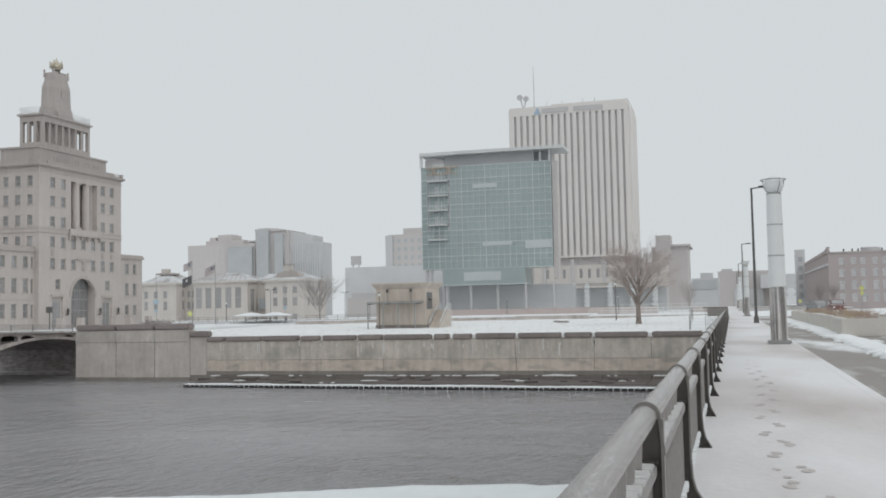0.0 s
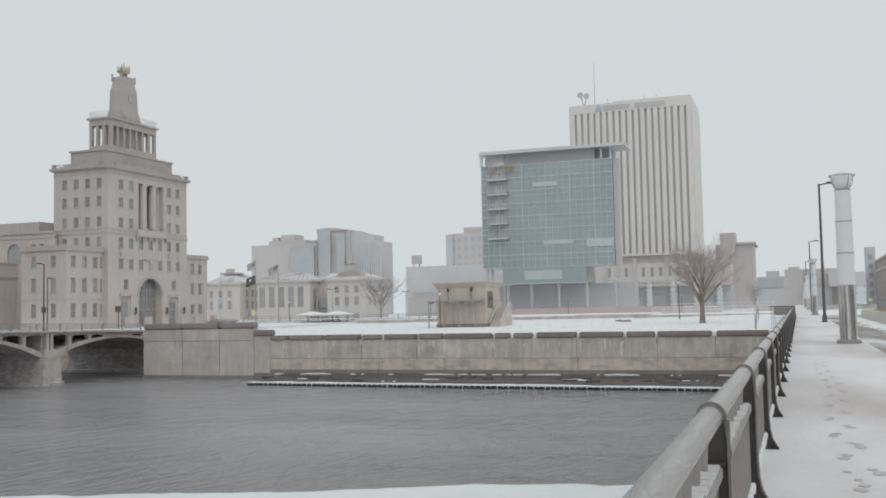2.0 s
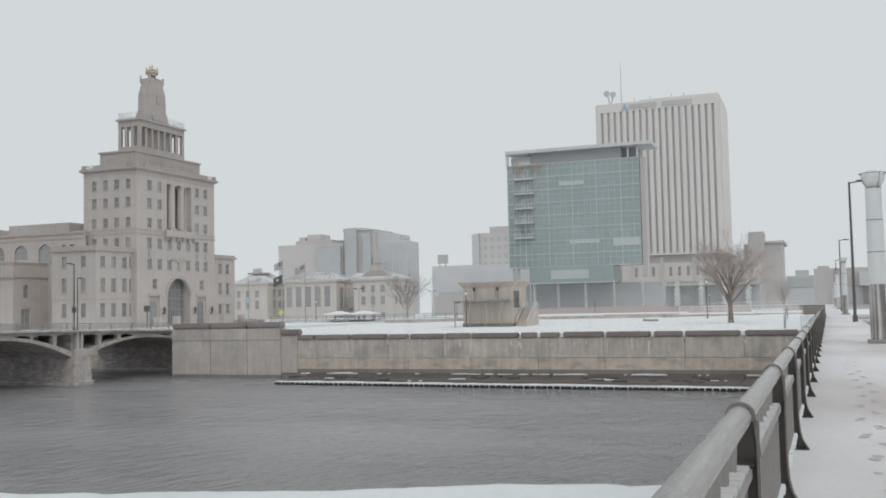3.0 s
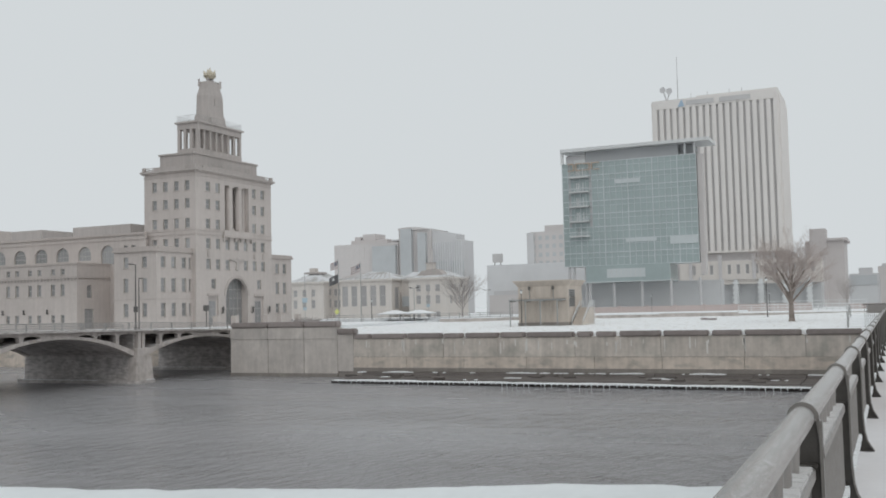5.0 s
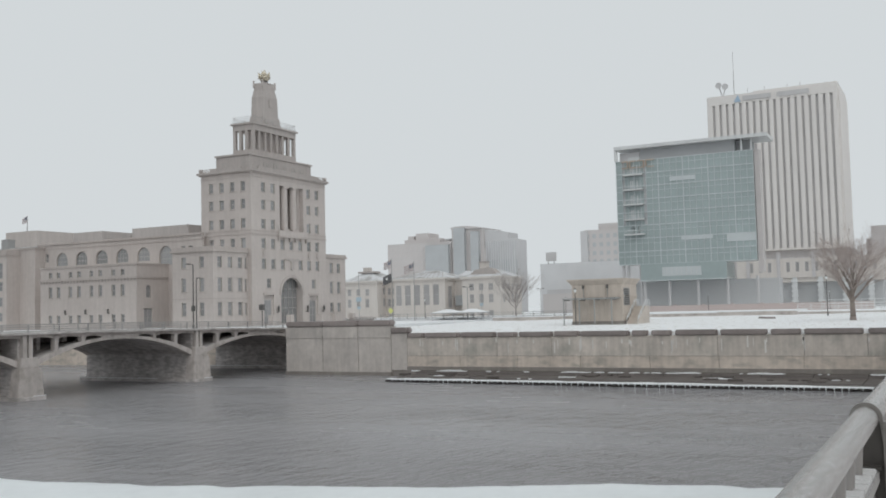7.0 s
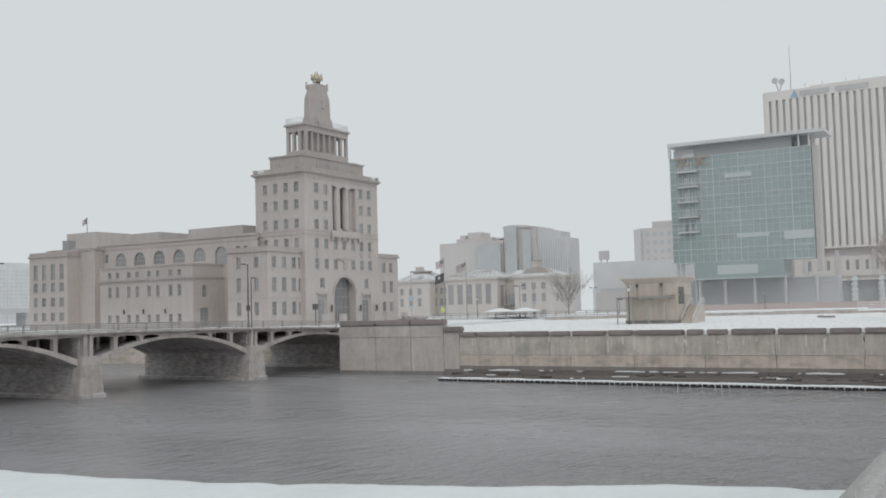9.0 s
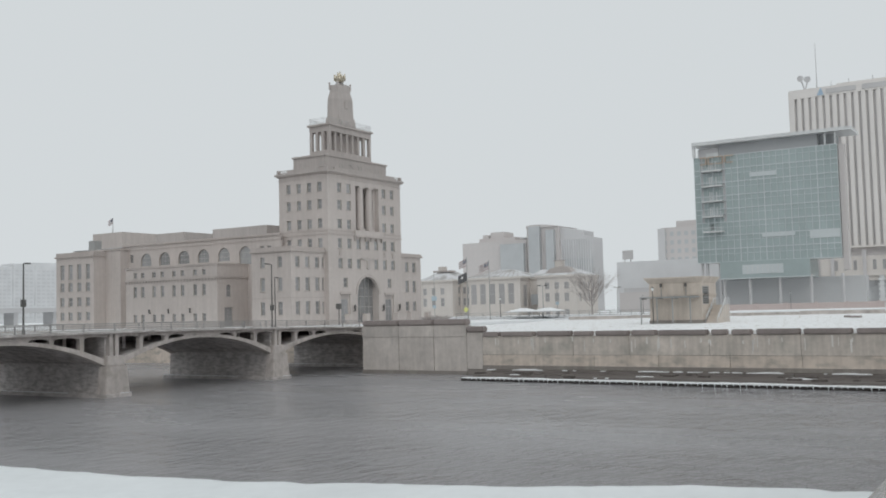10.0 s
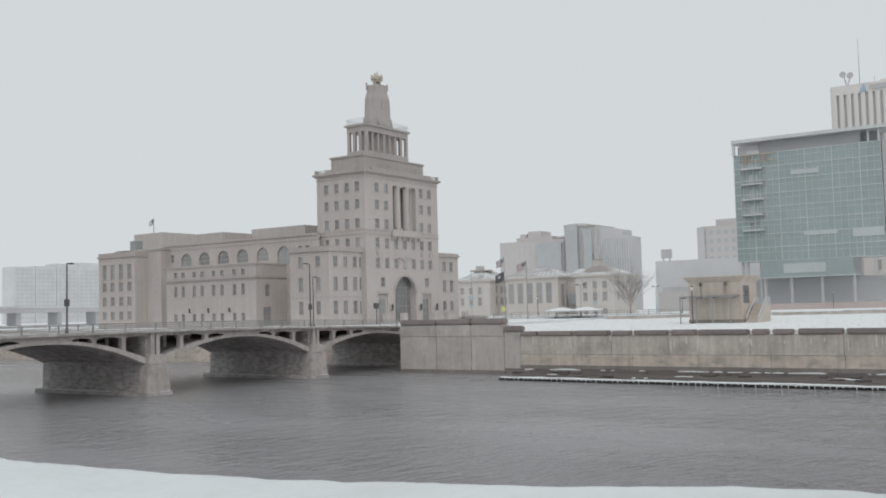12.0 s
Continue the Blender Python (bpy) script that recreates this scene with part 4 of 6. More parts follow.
# west face
w_cols = [126.5, 129.25, 132.0, 134.8]
w_holes = grid(w_cols, 1.15, up, 1.95) + grid(w_cols, 1.15, [14.85], 2.0)
facade(vet, "x", TX0, TY0 + 0.6, TY1, G, TT, w_holes, LIMESTONE, 0.6)
windows(vet, "x", TX0, w_holes, sill=TRIM_STONE)
part("tower_core", boxed(TX0 + 0.6, TY0 + 2.2, G, TX1 - 0.01, TY1 - 0.01, TT - 0.2), LIMESTONE, vet)
part("tower_side", boxed(TX1 - 0.6, TY0 + 0.6, G, TX1, TY0 + 2.2, TT - 0.1), LIMESTONE, vet)
for z0, z1, out, ma in ((17.55, 17.8, 0.14, TRIM_STONE), (18.3, 18.5, 0.1, TRIM_STONE), (29.3, 29.5, 0.1, LIMESTONE), (30.1, 30.35, 0.35, TRIM_STONE), (30.35, 30.75, 0.65, CROWN_STONE)):
    if z0 < 20:
        part("cornice", boxed(TX0 - out, TY0 - out, z0, 163.8, TY0 + 0.3, z1), ma, vet)
        part("cornice", boxed(174.3, TY0 - out, z0, TX1 + out, TY0 + 0.3, z1), ma, vet)
        part("cornice", boxed(TX0 - out, TY0 + 0.31, z0, TX0 + 0.3, TY1 + out, z1), ma, vet)
    else:
        ledge(t := bmesh.new(), TX0, TY0, TX1, TY1, z0, z1, out)
        part("cornice", t, ma, vet)
part("parapet", boxed(TX0 + 2.4, TY0 - 0.05, 30.75, TX1 - 2.4, TY0 + 0.25, 31.5), CROWN_STONE, vet)
part("parapet", boxed(TX0 - 0.05, TY0 + 2.4, 30.75, TX0 + 0.25, TY1 - 2.4, 31.5), CROWN_STONE, vet)
corners = ((TX0, TY0), (TX1, TY0), (TX1, TY1), (TX0, TY1))
for (xa, ya), (xb, yb) in zip(corners, corners[1:] + corners[:1]):
    t = bmesh.new()
    for z in (31.0, 31.5):
        tube(t, (xa, ya, z), (xb, yb, z), 0.06, n=5)
    for k in range(13):
        px, py = xa + (xb - xa) * k / 12, ya + (yb - ya) * k / 12
        tube(t, (px, py, 30.7), (px, py, 31.5), 0.05, n=5)
    part("roof_rail", t, CROWN_STONE, vet)
for x, y in corners:
    part("parapet_pier", boxed(x - 0.3, y - 0.3, 30.74, x + 0.3, y + 0.3, 31.6), CROWN_STONE, vet)
S = 2.2
t = boxed(TX0 + S, TY0 + S, 30.7, TX1 - S, TY1 - S, 34.15)
part("setback", t, CROWN_STONE, vet)
part("setback_cornice", boxed(TX0 + S - 0.25, TY0 + S - 0.25, 34.15, TX1 - S + 0.25, TY1 - S + 0.25, 34.5), CROWN_STONE, vet)
for x in (162.5, 165.8, 169.05, 172.2, 175.35):
    window(vet, "y", TY0 + S - 0.3, (x, x + 1.1, 32.1, 33.1), rows=1, set_back=0.26)
for y in (127.6, 132.9):
    window(vet, "x", TX0 + S - 0.3, (y, y + 1.1, 31.8, 32.8), rows=1, set_back=0.26)
# belvedere
BX0, BX1, BYa, BYb = 161.2, 176.0, 128.8, 134.2
part("belvedere_base", boxed(BX0, BYa, 34.5, BX1, BYb, 35.95), CROWN_STONE, vet)
part("belvedere_core", boxed(BX0 + 3.4, BYa + 1.1, 35.95, BX1 - 3.4, BYb - 1.1, 40.1), CROWN_STONE, vet)
part("entablature", boxed(BX0, BYa, 40.05, BX1, BYb, 41.3), CROWN_STONE, vet)
part("belvedere_cornice", boxed(BX0 - 0.4, BYa - 0.4, 41.3, BX1 + 0.4, BYb + 0.4, 41.65), CROWN_STONE, vet)
posts_b = [(BX0 + 0.35 + i * (BX1 - BX0 - 0.7) / 7, y) for i in range(8) for y in (BYa + 0.35, BYb - 0.35)] + [(x, BYa + 0.35 + k * (BYb - BYa - 0.7) / 3) for x in (BX0 + 0.35, BX1 - 0.35) for k in (1, 2)]
for i, (x, y) in enumerate(posts_b):
    if x < BX0 + 0.4 or x > BX1 - 0.4:
        part("pier", boxed(x - 0.33, y - 0.33, 35.95, x + 0.33, y + 0.33, 40.07), CROWN_STONE, vet)
    else:
        part("column", tube(bmesh.new(), (x, y, 35.95), (x, y, 40.07), 0.3, 0.26, n=12), CROWN_STONE, vet)
t = bmesh.new()
for a, c in (((BX0, BYa), (BX1, BYa)), ((BX0, BYb), (BX1, BYb)), ((BX0, BYa), (BX0, BYb)), ((BX1, BYa), (BX1, BYb))):
    n = max(4, int(math.dist(a, c) / 0.45))
    for z in (41.9, 42.95):
        tube(t, (*a, z), (*c, z), 0.022, n=5)
    for k in range(n + 1):
        p = [a[i] + (c[i] - a[i]) * k / n for i in (0, 1)]
        q = [a[i] + (c[i] - a[i]) * min(k + 1, n) / n for i in (0, 1)]
        tube(t, (*p, 41.65), (*p, 42.95), 0.016, n=4)
        if k < n:
            tube(t, (*p, 41.9), (*q, 42.95), 0.014, n=4)
part("roof_rail", t, GREY_METAL, vet)
# cenotaph with torch
cx, cy = 168.6, 131.5


def taper(name, z0, z1, a0, b0, a1, b1, ma):
    t = bmesh.new()
    lo = [t.verts.new((cx + sx * a0, cy + sy * b0, z0)) for sx, sy in ((-1, -1), (1, -1), (1, 1), (-1, 1))]
    hi = [t.verts.new((cx + sx * a1, cy + sy * b1, z1)) for sx, sy in ((-1, -1), (1, -1), (1, 1), (-1, 1))]
    t.faces.new(lo[::-1]), t.faces.new(hi)
    for i in range(4):
        t.faces.new((lo[i], lo[(i + 1) % 4], hi[(i + 1) % 4], hi[i]))
    part(name, t, ma, vet)


taper("tomb_base", 41.6, 43.9, 3.0, 1.9, 2.85, 1.75, CROWN_STONE)
taper("tomb_body", 43.9, 48.1, 2.6, 1.6, 2.5, 1.5, CROWN_STONE)
taper("tomb_shoulder", 48.1, 49.5, 2.5, 1.5, 2.2, 1.25, CROWN_STONE)
taper("tomb_crown", 49.5, 51.2, 2.15, 1.2, 2.05, 1.12, CROWN_STONE)
for k in range(5):
    part("crest_block", boxed(cx - 1.75 + k * 0.8, cy - 1.2, 51.2, cx - 1.45 + k * 0.8, cy - 0.8, 51.5, bevel=0.04), CROWN_STONE, vet)
for sx in (-1, 1):
    for sy in (-1, 1):
        t = tube(bmesh.new(), (cx + sx * 2.2, cy + sy * 1.15, 50.3), (cx + sx * 2.2, cy + sy * 1.15, 51.5), 0.22, 0.16, n=8)
        bmesh.ops.create_icosphere(t, subdivisions=1, radius=0.24, matrix=Matrix.Translation((cx + sx * 2.2, cy + sy * 1.15, 51.65)))
        part("finial", t, CROWN_STONE, vet)
taper("tomb_lid", 41.62, 43.2, 2.4, 2.7, 2.2, 2.0, CROWN_STONE)
part("panel_relief", boxed(cx - 0.6, cy - 1.72, 45.9, cx + 0.6, cy - 1.48, 47.6, bevel=0.1), CROWN_STONE, vet)
part("torch_stem", tube(bmesh.new(), (cx, cy, 51.1), (cx, cy, 52.1), 0.55, 0.8, n=14), DARK_METAL, vet)
t = bmesh.new()
tube(t, (cx, cy, 52.0), (cx, cy, 52.9), 0.8, 1.35, n=16)
for k in range(9):
    a = math.tau * k / 9
    tube(t, (cx + 0.85 * math.cos(a), cy + 0.85 * math.sin(a), 52.6), (cx + 1.25 * math.cos(a), cy + 1.25 * math.sin(a), 53.6 + 0.3 * (k % 2)), 0.5, 0.06, n=7)
tube(t, (cx, cy, 52.7), (cx + 0.1, cy, 54.6), 0.75, 0.05, n=8)
tube(t, (cx - 0.5, cy, 52.7), (cx - 0.7, cy, 54.2), 0.5, 0.05, n=8)
part("torch_flame", t, GOLD, vet, "gilded torch flame", smooth=True)

# lower blocks beside the tower
BX, BYs, BT = 145.15, 126.0, 14.1
b_s = grid([146.4, 149.4, 152.45], 1.3, [10.7], 2.1) + grid([146.4, 149.4, 152.45], 1.3, [6.05], 2.65) + grid([146.4, 149.4, 152.45], 1.3, [1.35], 2.6)
narrow = [(154.55, 155.15, 10.7, 12.8), (154.55, 155.15, 6.1, 8.6), (154.55, 155.15, 1.4, 3.8)]
facade(vet, "y", BYs, BX, TX0, G, BT, b_s + narrow, LIMESTONE, 0.5)
windows(vet, "y", BYs, b_s + narrow, sill=TRIM_STONE)
b_w = [(u, u + 1.15, z, z + h) for u in (128.3, 132.85) for z, h in ((10.7, 2.1), (6.05, 2.65), (1.35, 2.6))]
facade(vet, "x", BX, BYs + 0.5, 136.3, G, BT, b_w, LIMESTONE, 0.5)
windows(vet, "x", BX, b_w, sill=TRIM_STONE)
part("wing_core", boxed(BX + 0.5, BYs + 0.5, G, TX0 - 0.02, 136.3, BT - 0.1), LIMESTONE, vet)
for z0, z1, out in ((13.75, 14.15, 0.35), (14.15, 14.75, 0.12), (4.6, 4.75, 0.06)):
    part("cornice", boxed(BX - out, BYs - out, z0, TX0 - 0.03, 136.3 + out, z1), TRIM_STONE, vet)
r_s = [(u, u + 1.35, z, z + h) for u in (184.4, 187.3) for z, h in ((10.4, 2.2), (5.75, 2.65), (1.55, 2.1))]
facade(vet, "y", BYs, TX1, 190.8, G, BT, r_s, LIMESTONE, 0.5)
windows(vet, "y", BYs, r_s, sill=TRIM_STONE)
part("wing_core", boxed(TX1 + 0.02, BYs + 0.5, G, 190.8, 138, BT - 0.1), LIMESTONE, vet)
for z0, z1, out in ((13.75, 14.15, 0.35), (14.15, 14.6, 0.12)):
    part("cornice", boxed(TX1 + 0.03, BYs - out, z0, 190.8 + out, 138 + out, z1), TRIM_STONE, vet)
# annex in front of the hall
AX, AYs, AYn = 145.0, 145.7, 173.4
au = [149.0, 151.55, 155.25, 157.8, 161.35, 163.9, 167.45, 169.85]
a_w = grid(au, 1.05, [5.85], 2.3) + grid(au, 1.05, [10.05], 1.15) + grid(au, 1.05, [0.5], 1.6)
facade(vet, "x", AX, AYs, AYn, G, 12.3, a_w, LIMESTONE, 0.5)
windows(vet, "x", AX, a_w, sill=TRIM_STONE)
a_s = [(147.6, 148.95, 5.35, 7.95), (147.0, 149.4, G + 0.2, 3.2)]
facade(vet, "y", AYs, AX + 0.5, 154.6, G, 12.3, a_s, LIMESTONE, 0.5)
window(vet, "y", AYs, a_s[0]), window(vet, "y", AYs, a_s[1], cols=2, name="door")
t = bmesh.new()
arch_fill(t, "y", AYs, 147.6, 148.95, 7.3, 7.97, 0.3, 8)
part("arch_spandrel", t, LIMESTONE, vet)
part("annex_core", boxed(AX + 0.5, AYs + 0.5, G, 154.6, AYn, 12.2), LIMESTONE, vet)
for z0, z1, out in ((9.3, 9.65, 0.22), (12.0, 12.35, 0.15)):
    part("cornice", boxed(AX - out, AYs - out, z0, AX + 0.2, AYn + 0.2, z1), TRIM_STONE, vet)
    part("cornice", boxed(AX + 0.21, AYs - out, z0, 154.6, AYs + 0.2, z1), TRIM_STONE, vet)
for y in (165.7, 159.8, 153.4):
    part("wall_lantern", tube(boxed(AX - 0.4, y - 0.15, 2.3, AX, y + 0.15, 2.45), (AX - 0.3, y, 2.4), (AX - 0.3, y, 3.2), 0.12, 0.2, n=8), DARK_METAL, vet)
for k in range(31):
    y = AYs + 0.3 + k * 0.9
    part("bracket", boxed(AX - 0.2, y, 8.82, AX - 0.002, y + 0.34, 9.3, bevel=0.03), CROWN_STONE, vet)
# hall with round-headed windows
HX, HT = 154.0, 18.0
h_a = [(175.5, 179.0), (169.4, 172.9), (163.2, 166.75), (157.1, 160.6), (150.95, 154.45), (144.7, 148.2)]
h_holes = [(a, c, 12.2 if a < 150 else 13.2, 16.15) for a, c in h_a] + [(183.2, 184.3, 14.2, 16.1), (181.5, 182.6, 14.2, 16.1), (139.0, 140.1, 14.6, 15.9), (141.0, 142.1, 14.6, 15.9)]
facade(vet, "x", HX, 136.4, 184.8, G, HT, h_holes, LIMESTONE, 0.5)
for a, c in h_a:
    t = bmesh.new()
    arch_fill(t, "x", HX, a, c, 14.4, 16.17, 0.5)
    part("arch_spandrel", t, LIMESTONE, vet)
windows(vet, "x", HX, h_holes[:6], rows=3, cols=4, set_back=0.3)
windows(vet, "x", HX, h_holes[6:])
part("hall_core", boxed(HX + 0.5, 138.05, G, 190, 204, HT - 0.1), LIMESTONE, vet)
for z0, z1, out in ((17.0, 17.25, 0.12), (HT, HT + 0.45, 0.3)):
    part("cornice", boxed(HX - out, 136.4, z0, HX + 0.4, 185, z1), TRIM_STONE, vet)
part("roof_snow", boxed(HX + 0.4, 138.1, HT, 190, 204, HT + 0.12), ROOF_SNOW, vet)
part("blank_pavilion", boxed(151.5, 183.0, G, HX + 0.4, 193.4, 17.2), LIMESTONE, vet)
part("cornice", boxed(151.3, 182.8, 17.2, HX + 0.4, 193.6, 17.6), TRIM_STONE, vet)
part("stage_house", boxed(160, 192.7, HT, 176, 203.5, 22.5), LIMESTONE, vet)
part("roof_box", boxed(163, 174.5, HT, 182, 184, 21.5), CROWN_STONE, vet)
part("roof_box", boxed(162, 147.5, HT, 178, 164, 21.3), CROWN_STONE, vet)
NX = 148.0
nu = [189.3, 192.35, 195.5, 198.5]
n_h = grid(nu, 1.5, [10.75], 3.5) + grid(nu, 1.5, [7.95], 2.05) + grid(nu, 1.5, [4.5], 2.05) + grid(nu, 1.5, [1.2], 1.9)
facade(vet, "x", NX, 188.0, 201.5, G, 16.4, n_h, LIMESTONE, 0.5)
windows(vet, "x", NX, n_h, sill=TRIM_STONE)
part("north_core", boxed(NX + 0.5, 188.0, G, HX + 0.5, 201.5, 16.3), LIMESTONE, vet)
part("cornice", boxed(NX - 0.3, 187.8, 15.9, HX + 0.5, 201.8, 16.3), TRIM_STONE, vet)
part("parapet", boxed(NX - 0.05, 188.0, 16.35, HX + 0.5, 201.5, 17.1), TRIM_STONE, vet)
part("roof_box", boxed(154, 195.2, 17.0, 156, 197.4, 20.2), GREY_METAL, vet, "dark rooftop plant box")


def ragged(bm, at, w, h, wave=0.35, n=12, y0=0.0, y1=1.0):
    """A hanging cloth with soft folds, from the pole eastwards along the wind."""
    x, y, z = at
    rows = [[bm.verts.new((x + wave * math.sin(3.1 * u + v) * u * 0.5, y + w * u, z - h * (y0 + (y1 - y0) * v) - 0.35 * w * u * (0.6 + 0.4 * math.sin(2.2 * u)))) for v in (0, 1)] for u in [i / n for i in range(n + 1)]]
    for a, c in zip(rows, rows[1:]):
        bm.faces.new((a[0], c[0], c[1], a[1]))
    return bm


def flagpole(x, y, z, h, flags, label):
    t = thing("flagpole", (x, y, z), label, "flagpole", "flagpoles")
    part("pole", tube(bmesh.new(), (x, y, z), (x, y, z + h), 0.11, 0.06, n=8), GREY_METAL, t)
    for kind, top, w, hh in flags:
        if kind == "stripes":
            for k in range(7):
                part("stripe", ragged(bmesh.new(), (x, y + 0.1, z + top), w, hh, y0=k / 7, y1=(k + 1) / 7), FLAG_WHITE if k % 2 else FLAG_RED, t)
            part("canton", ragged(bmesh.new(), (x - 0.03, y + 0.1, z + top), w * 0.42, hh, y0=0, y1=0.54, n=6), FLAG_BLUE, t)
        else:
            part("cloth", ragged(bmesh.new(), (x, y + 0.1, z + top), w, hh), FLAG_BLACK, t, "black flag")
            part("emblem", ragged(bmesh.new(), (x - 0.06, y + 0.1 + w * 0.4, z + top - w * 0.17), w * 0.22, hh * 0.5, n=3, y0=0.45, y1=1.0), FLAG_WHITE, t)
    return t


flagpole(186, 110.6, -0.9, 13.9, [("stripes", 13.6, 1.9, 1.6), ("black", 10.6, 2.2, 1.9)], "tall flagpole with striped flag above a black flag")
flagpole(192, 108.4, -0.9, 13.4, [("stripes", 13.0, 2.4, 1.6)], "tall flagpole with one striped flag")
flagpole(161.5, 197.8, 22.4, 4.0, [("stripes", 3.9, 1.6, 1.4)], "small flagpole on the hall roof")

# ---- stair house on the island ----
st = thing("stair_house", (153, 53, -1.4), "buff concrete stair house with flared roof edge and glass canopy", "pavilion")
SX0, SX1, SY0, SY1, SZ0, SZT = 150.0, 157.6, 47.0, 55.4, -1.6, 4.85
part("front_wall", boxed(SX0, SY0 - 0.01, SZ0, SX0 + 0.3, SY1, SZT), BUFF, st)
for y in (47.02, 49.8, 52.6, 55.0):
    part("pilaster", boxed(SX0 - 0.1, y, SZ0, SX0 - 0.002, y + 0.38, SZT), BUFF, st)
part("plinth", boxed(SX0 - 0.16, SY0 - 0.12, SZ0, SX1, SY1 + 0.1, -0.95), WALL_DARK, st, "damp dark plinth")
part("string_course", boxed(SX0 - 0.14, SY0 - 0.12, 2.9, SX1, SY1 + 0.1, 3.1), BUFF, st)
part("body", boxed(SX0 + 0.3, SY0, SZ0, SX1, SY1, SZT), BUFF, st)
t = bmesh.new()
lo = [t.verts.new(v) for v in ((SX0 - 0.02, SY0 - 0.02, SZT), (SX1, SY0 - 0.02, SZT), (SX1, SY1 + 0.02, SZT), (SX0 - 0.02, SY1 + 0.02, SZT))]
hi = [t.verts.new(v) for v in ((SX0 - 0.6, SY0 - 0.55, 5.65), (SX1 + 0.3, SY0 - 0.55, 5.65), (SX1 + 0.3, SY1 + 0.65, 5.65), (SX0 - 0.6, SY1 + 0.65, 5.65))]
t.faces.new(lo[::-1]), t.faces.new(hi)
for i in range(4):
    t.faces.new((lo[i], lo[(i + 1) % 4], hi[(i + 1) % 4], hi[i]))
part("flared_parapet", t, BUFF, st)
part("parapet_cap", boxed(SX0 - 0.65, SY0 - 0.6, 5.65, SX1 + 0.35, SY1 + 0.7, 5.8), BUFF, st)
part("canopy", boxed(147.2, 47.3, 2.55, SX0, 56.1, 2.78, bevel=0.04), GREY_METAL, st, "flat grey canopy")
for y in (48.0, 50.8, 53.3, 55.9):
    part("canopy_post", boxed(147.3, y - 0.08, -1.75, 147.46, y + 0.08, 2.56), GREY_METAL, st)
    part("canopy_beam", boxed(147.5, y - 0.06, 2.4, SX0 - 0.1, y + 0.06, 2.56), GREY_METAL, st)
part("louvre_frame", boxed(150.5, SY0 - 0.06, 1.5, 153.5, SY0 - 0.005, 4.3), GREY_METAL, st)
for k in range(8):
    part("louvre_slat", boxed(150.65, SY0 - 0.12, 1.62 + k * 0.33, 153.35, SY0 - 0.062, 1.82 + k * 0.33), DARK_METAL, st)
for y in (49.4, 53.4):
    part("scupper", boxed(SX0 - 0.5, y - 0.12, 4.3, SX0 - 0.05, y + 0.12, 4.85), DARK_METAL, st)
    part("downpipe", tube(bmesh.new(), (SX0 - 0.16, y, 2.8), (SX0 - 0.16, y, 4.3), 0.06, n=8), GREY_METAL, st)
stair = thing("outdoor_stair", (153, 45.6, -1.4), "concrete steps with pale metal handrails beside the stair house", "stairs")
for i in range(14):
    part("step", boxed(150.6 + i * 0.31, 44.8, -1.6, 150.6 + (i + 1) * 0.31 + (2.0 if i == 13 else 0), 46.6, -1.35 + 0.19 * (i + 1)), BUFF, stair)
for y in (44.8, 46.6):
    for up, r in ((0.0, 0.05), (-0.3, 0.03), (-0.6, 0.03)):
        part("handrail", rows_of(bmesh.new(), [(150.5, y, -0.5 + up * 0.6), (155.0, y, 2.35 + up), (157.2, y, 2.35 + up)], r), WHITE_METAL, stair)
    for x, z in ((150.5, -0.5), (151.6, 0.2), (152.7, 0.9), (153.9, 1.65), (155.0, 2.35), (156.1, 2.35), (157.2, 2.35)):
        part("baluster", tube(bmesh.new(), (x, y, -1.6), (x, y, z), 0.045, n=6), WHITE_METAL, stair)


def lantern_post(x, y, z, h, label):
    t = thing("lantern_post", (x, y, z), label, "park lamp", "park lamps")
    part("pole", tube(bmesh.new(), (x, y, z), (x, y, z + h), 0.08, 0.06, n=8), DARK_METAL, t)
    part("base", tube(bmesh.new(), (x, y, z), (x, y, z + 0.4), 0.16, 0.1, n=8), DARK_METAL, t)
    part("lantern", tube(bmesh.new(), (x, y, z + h), (x, y, z + h + 0.45), 0.14, 0.24, n=8), ACRYLIC, t, "pale lantern glass")
    part("cap", tube(bmesh.new(), (x, y, z + h + 0.45), (x, y, z + h + 0.68), 0.27, 0.03, n=8), DARK_METAL, t)
    return t


lantern_post(146.2, 53.5, -1.5, 5.2, "dark park lamp beside the stair house")
lantern_post(174.7, 19.55, -1.1, 6.15, "dark park lamp beside the bare tree")
lantern_post(197, 108.5, -0.9, 4.4, "dark park lamp near the flagpoles")
for x, y, h in ((274, 61.5, 4.6), (275, 83.0, 4.6), (276, 104, 4.6), (274, 30, 4.6)):
    lantern_post(x, y, -1, h, "distant park lamp on the far bank")

# low walls, railings and clutter on the island
low = thing("low_wall", (190, 60, -1), "low brown concrete wall capped with snow", "low wall")
for y0, y1, z0 in ((26.5, 41, -1.42), (41, 56, -1.58), (56, 74, -1.62), (74, 88, -1.7)):
    part("wall_length", boxed(189.6, y0, -3, 190.2, y1, z0 + 1.15), BRIDGE_STONE, low)
    part("snow_cap", boxed(189.5, y0, z0 + 1.15, 190.3, y1, z0 + 1.3, bevel=0.05), SNOW, low)
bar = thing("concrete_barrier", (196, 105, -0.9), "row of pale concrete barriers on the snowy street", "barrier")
for i in range(8):
    y = 89.4 + i * 3.4
    part("barrier_block", boxed(194.6, y, -2.2, 195.1, y + 3.2, -0.5 + 0.04 * (i % 3), bevel=0.06), HAZE_WHITE, bar)
part("base_wall", boxed(195.2, 60, -9, 196.2, 130, -0.75), BRIDGE_STONE, bar)
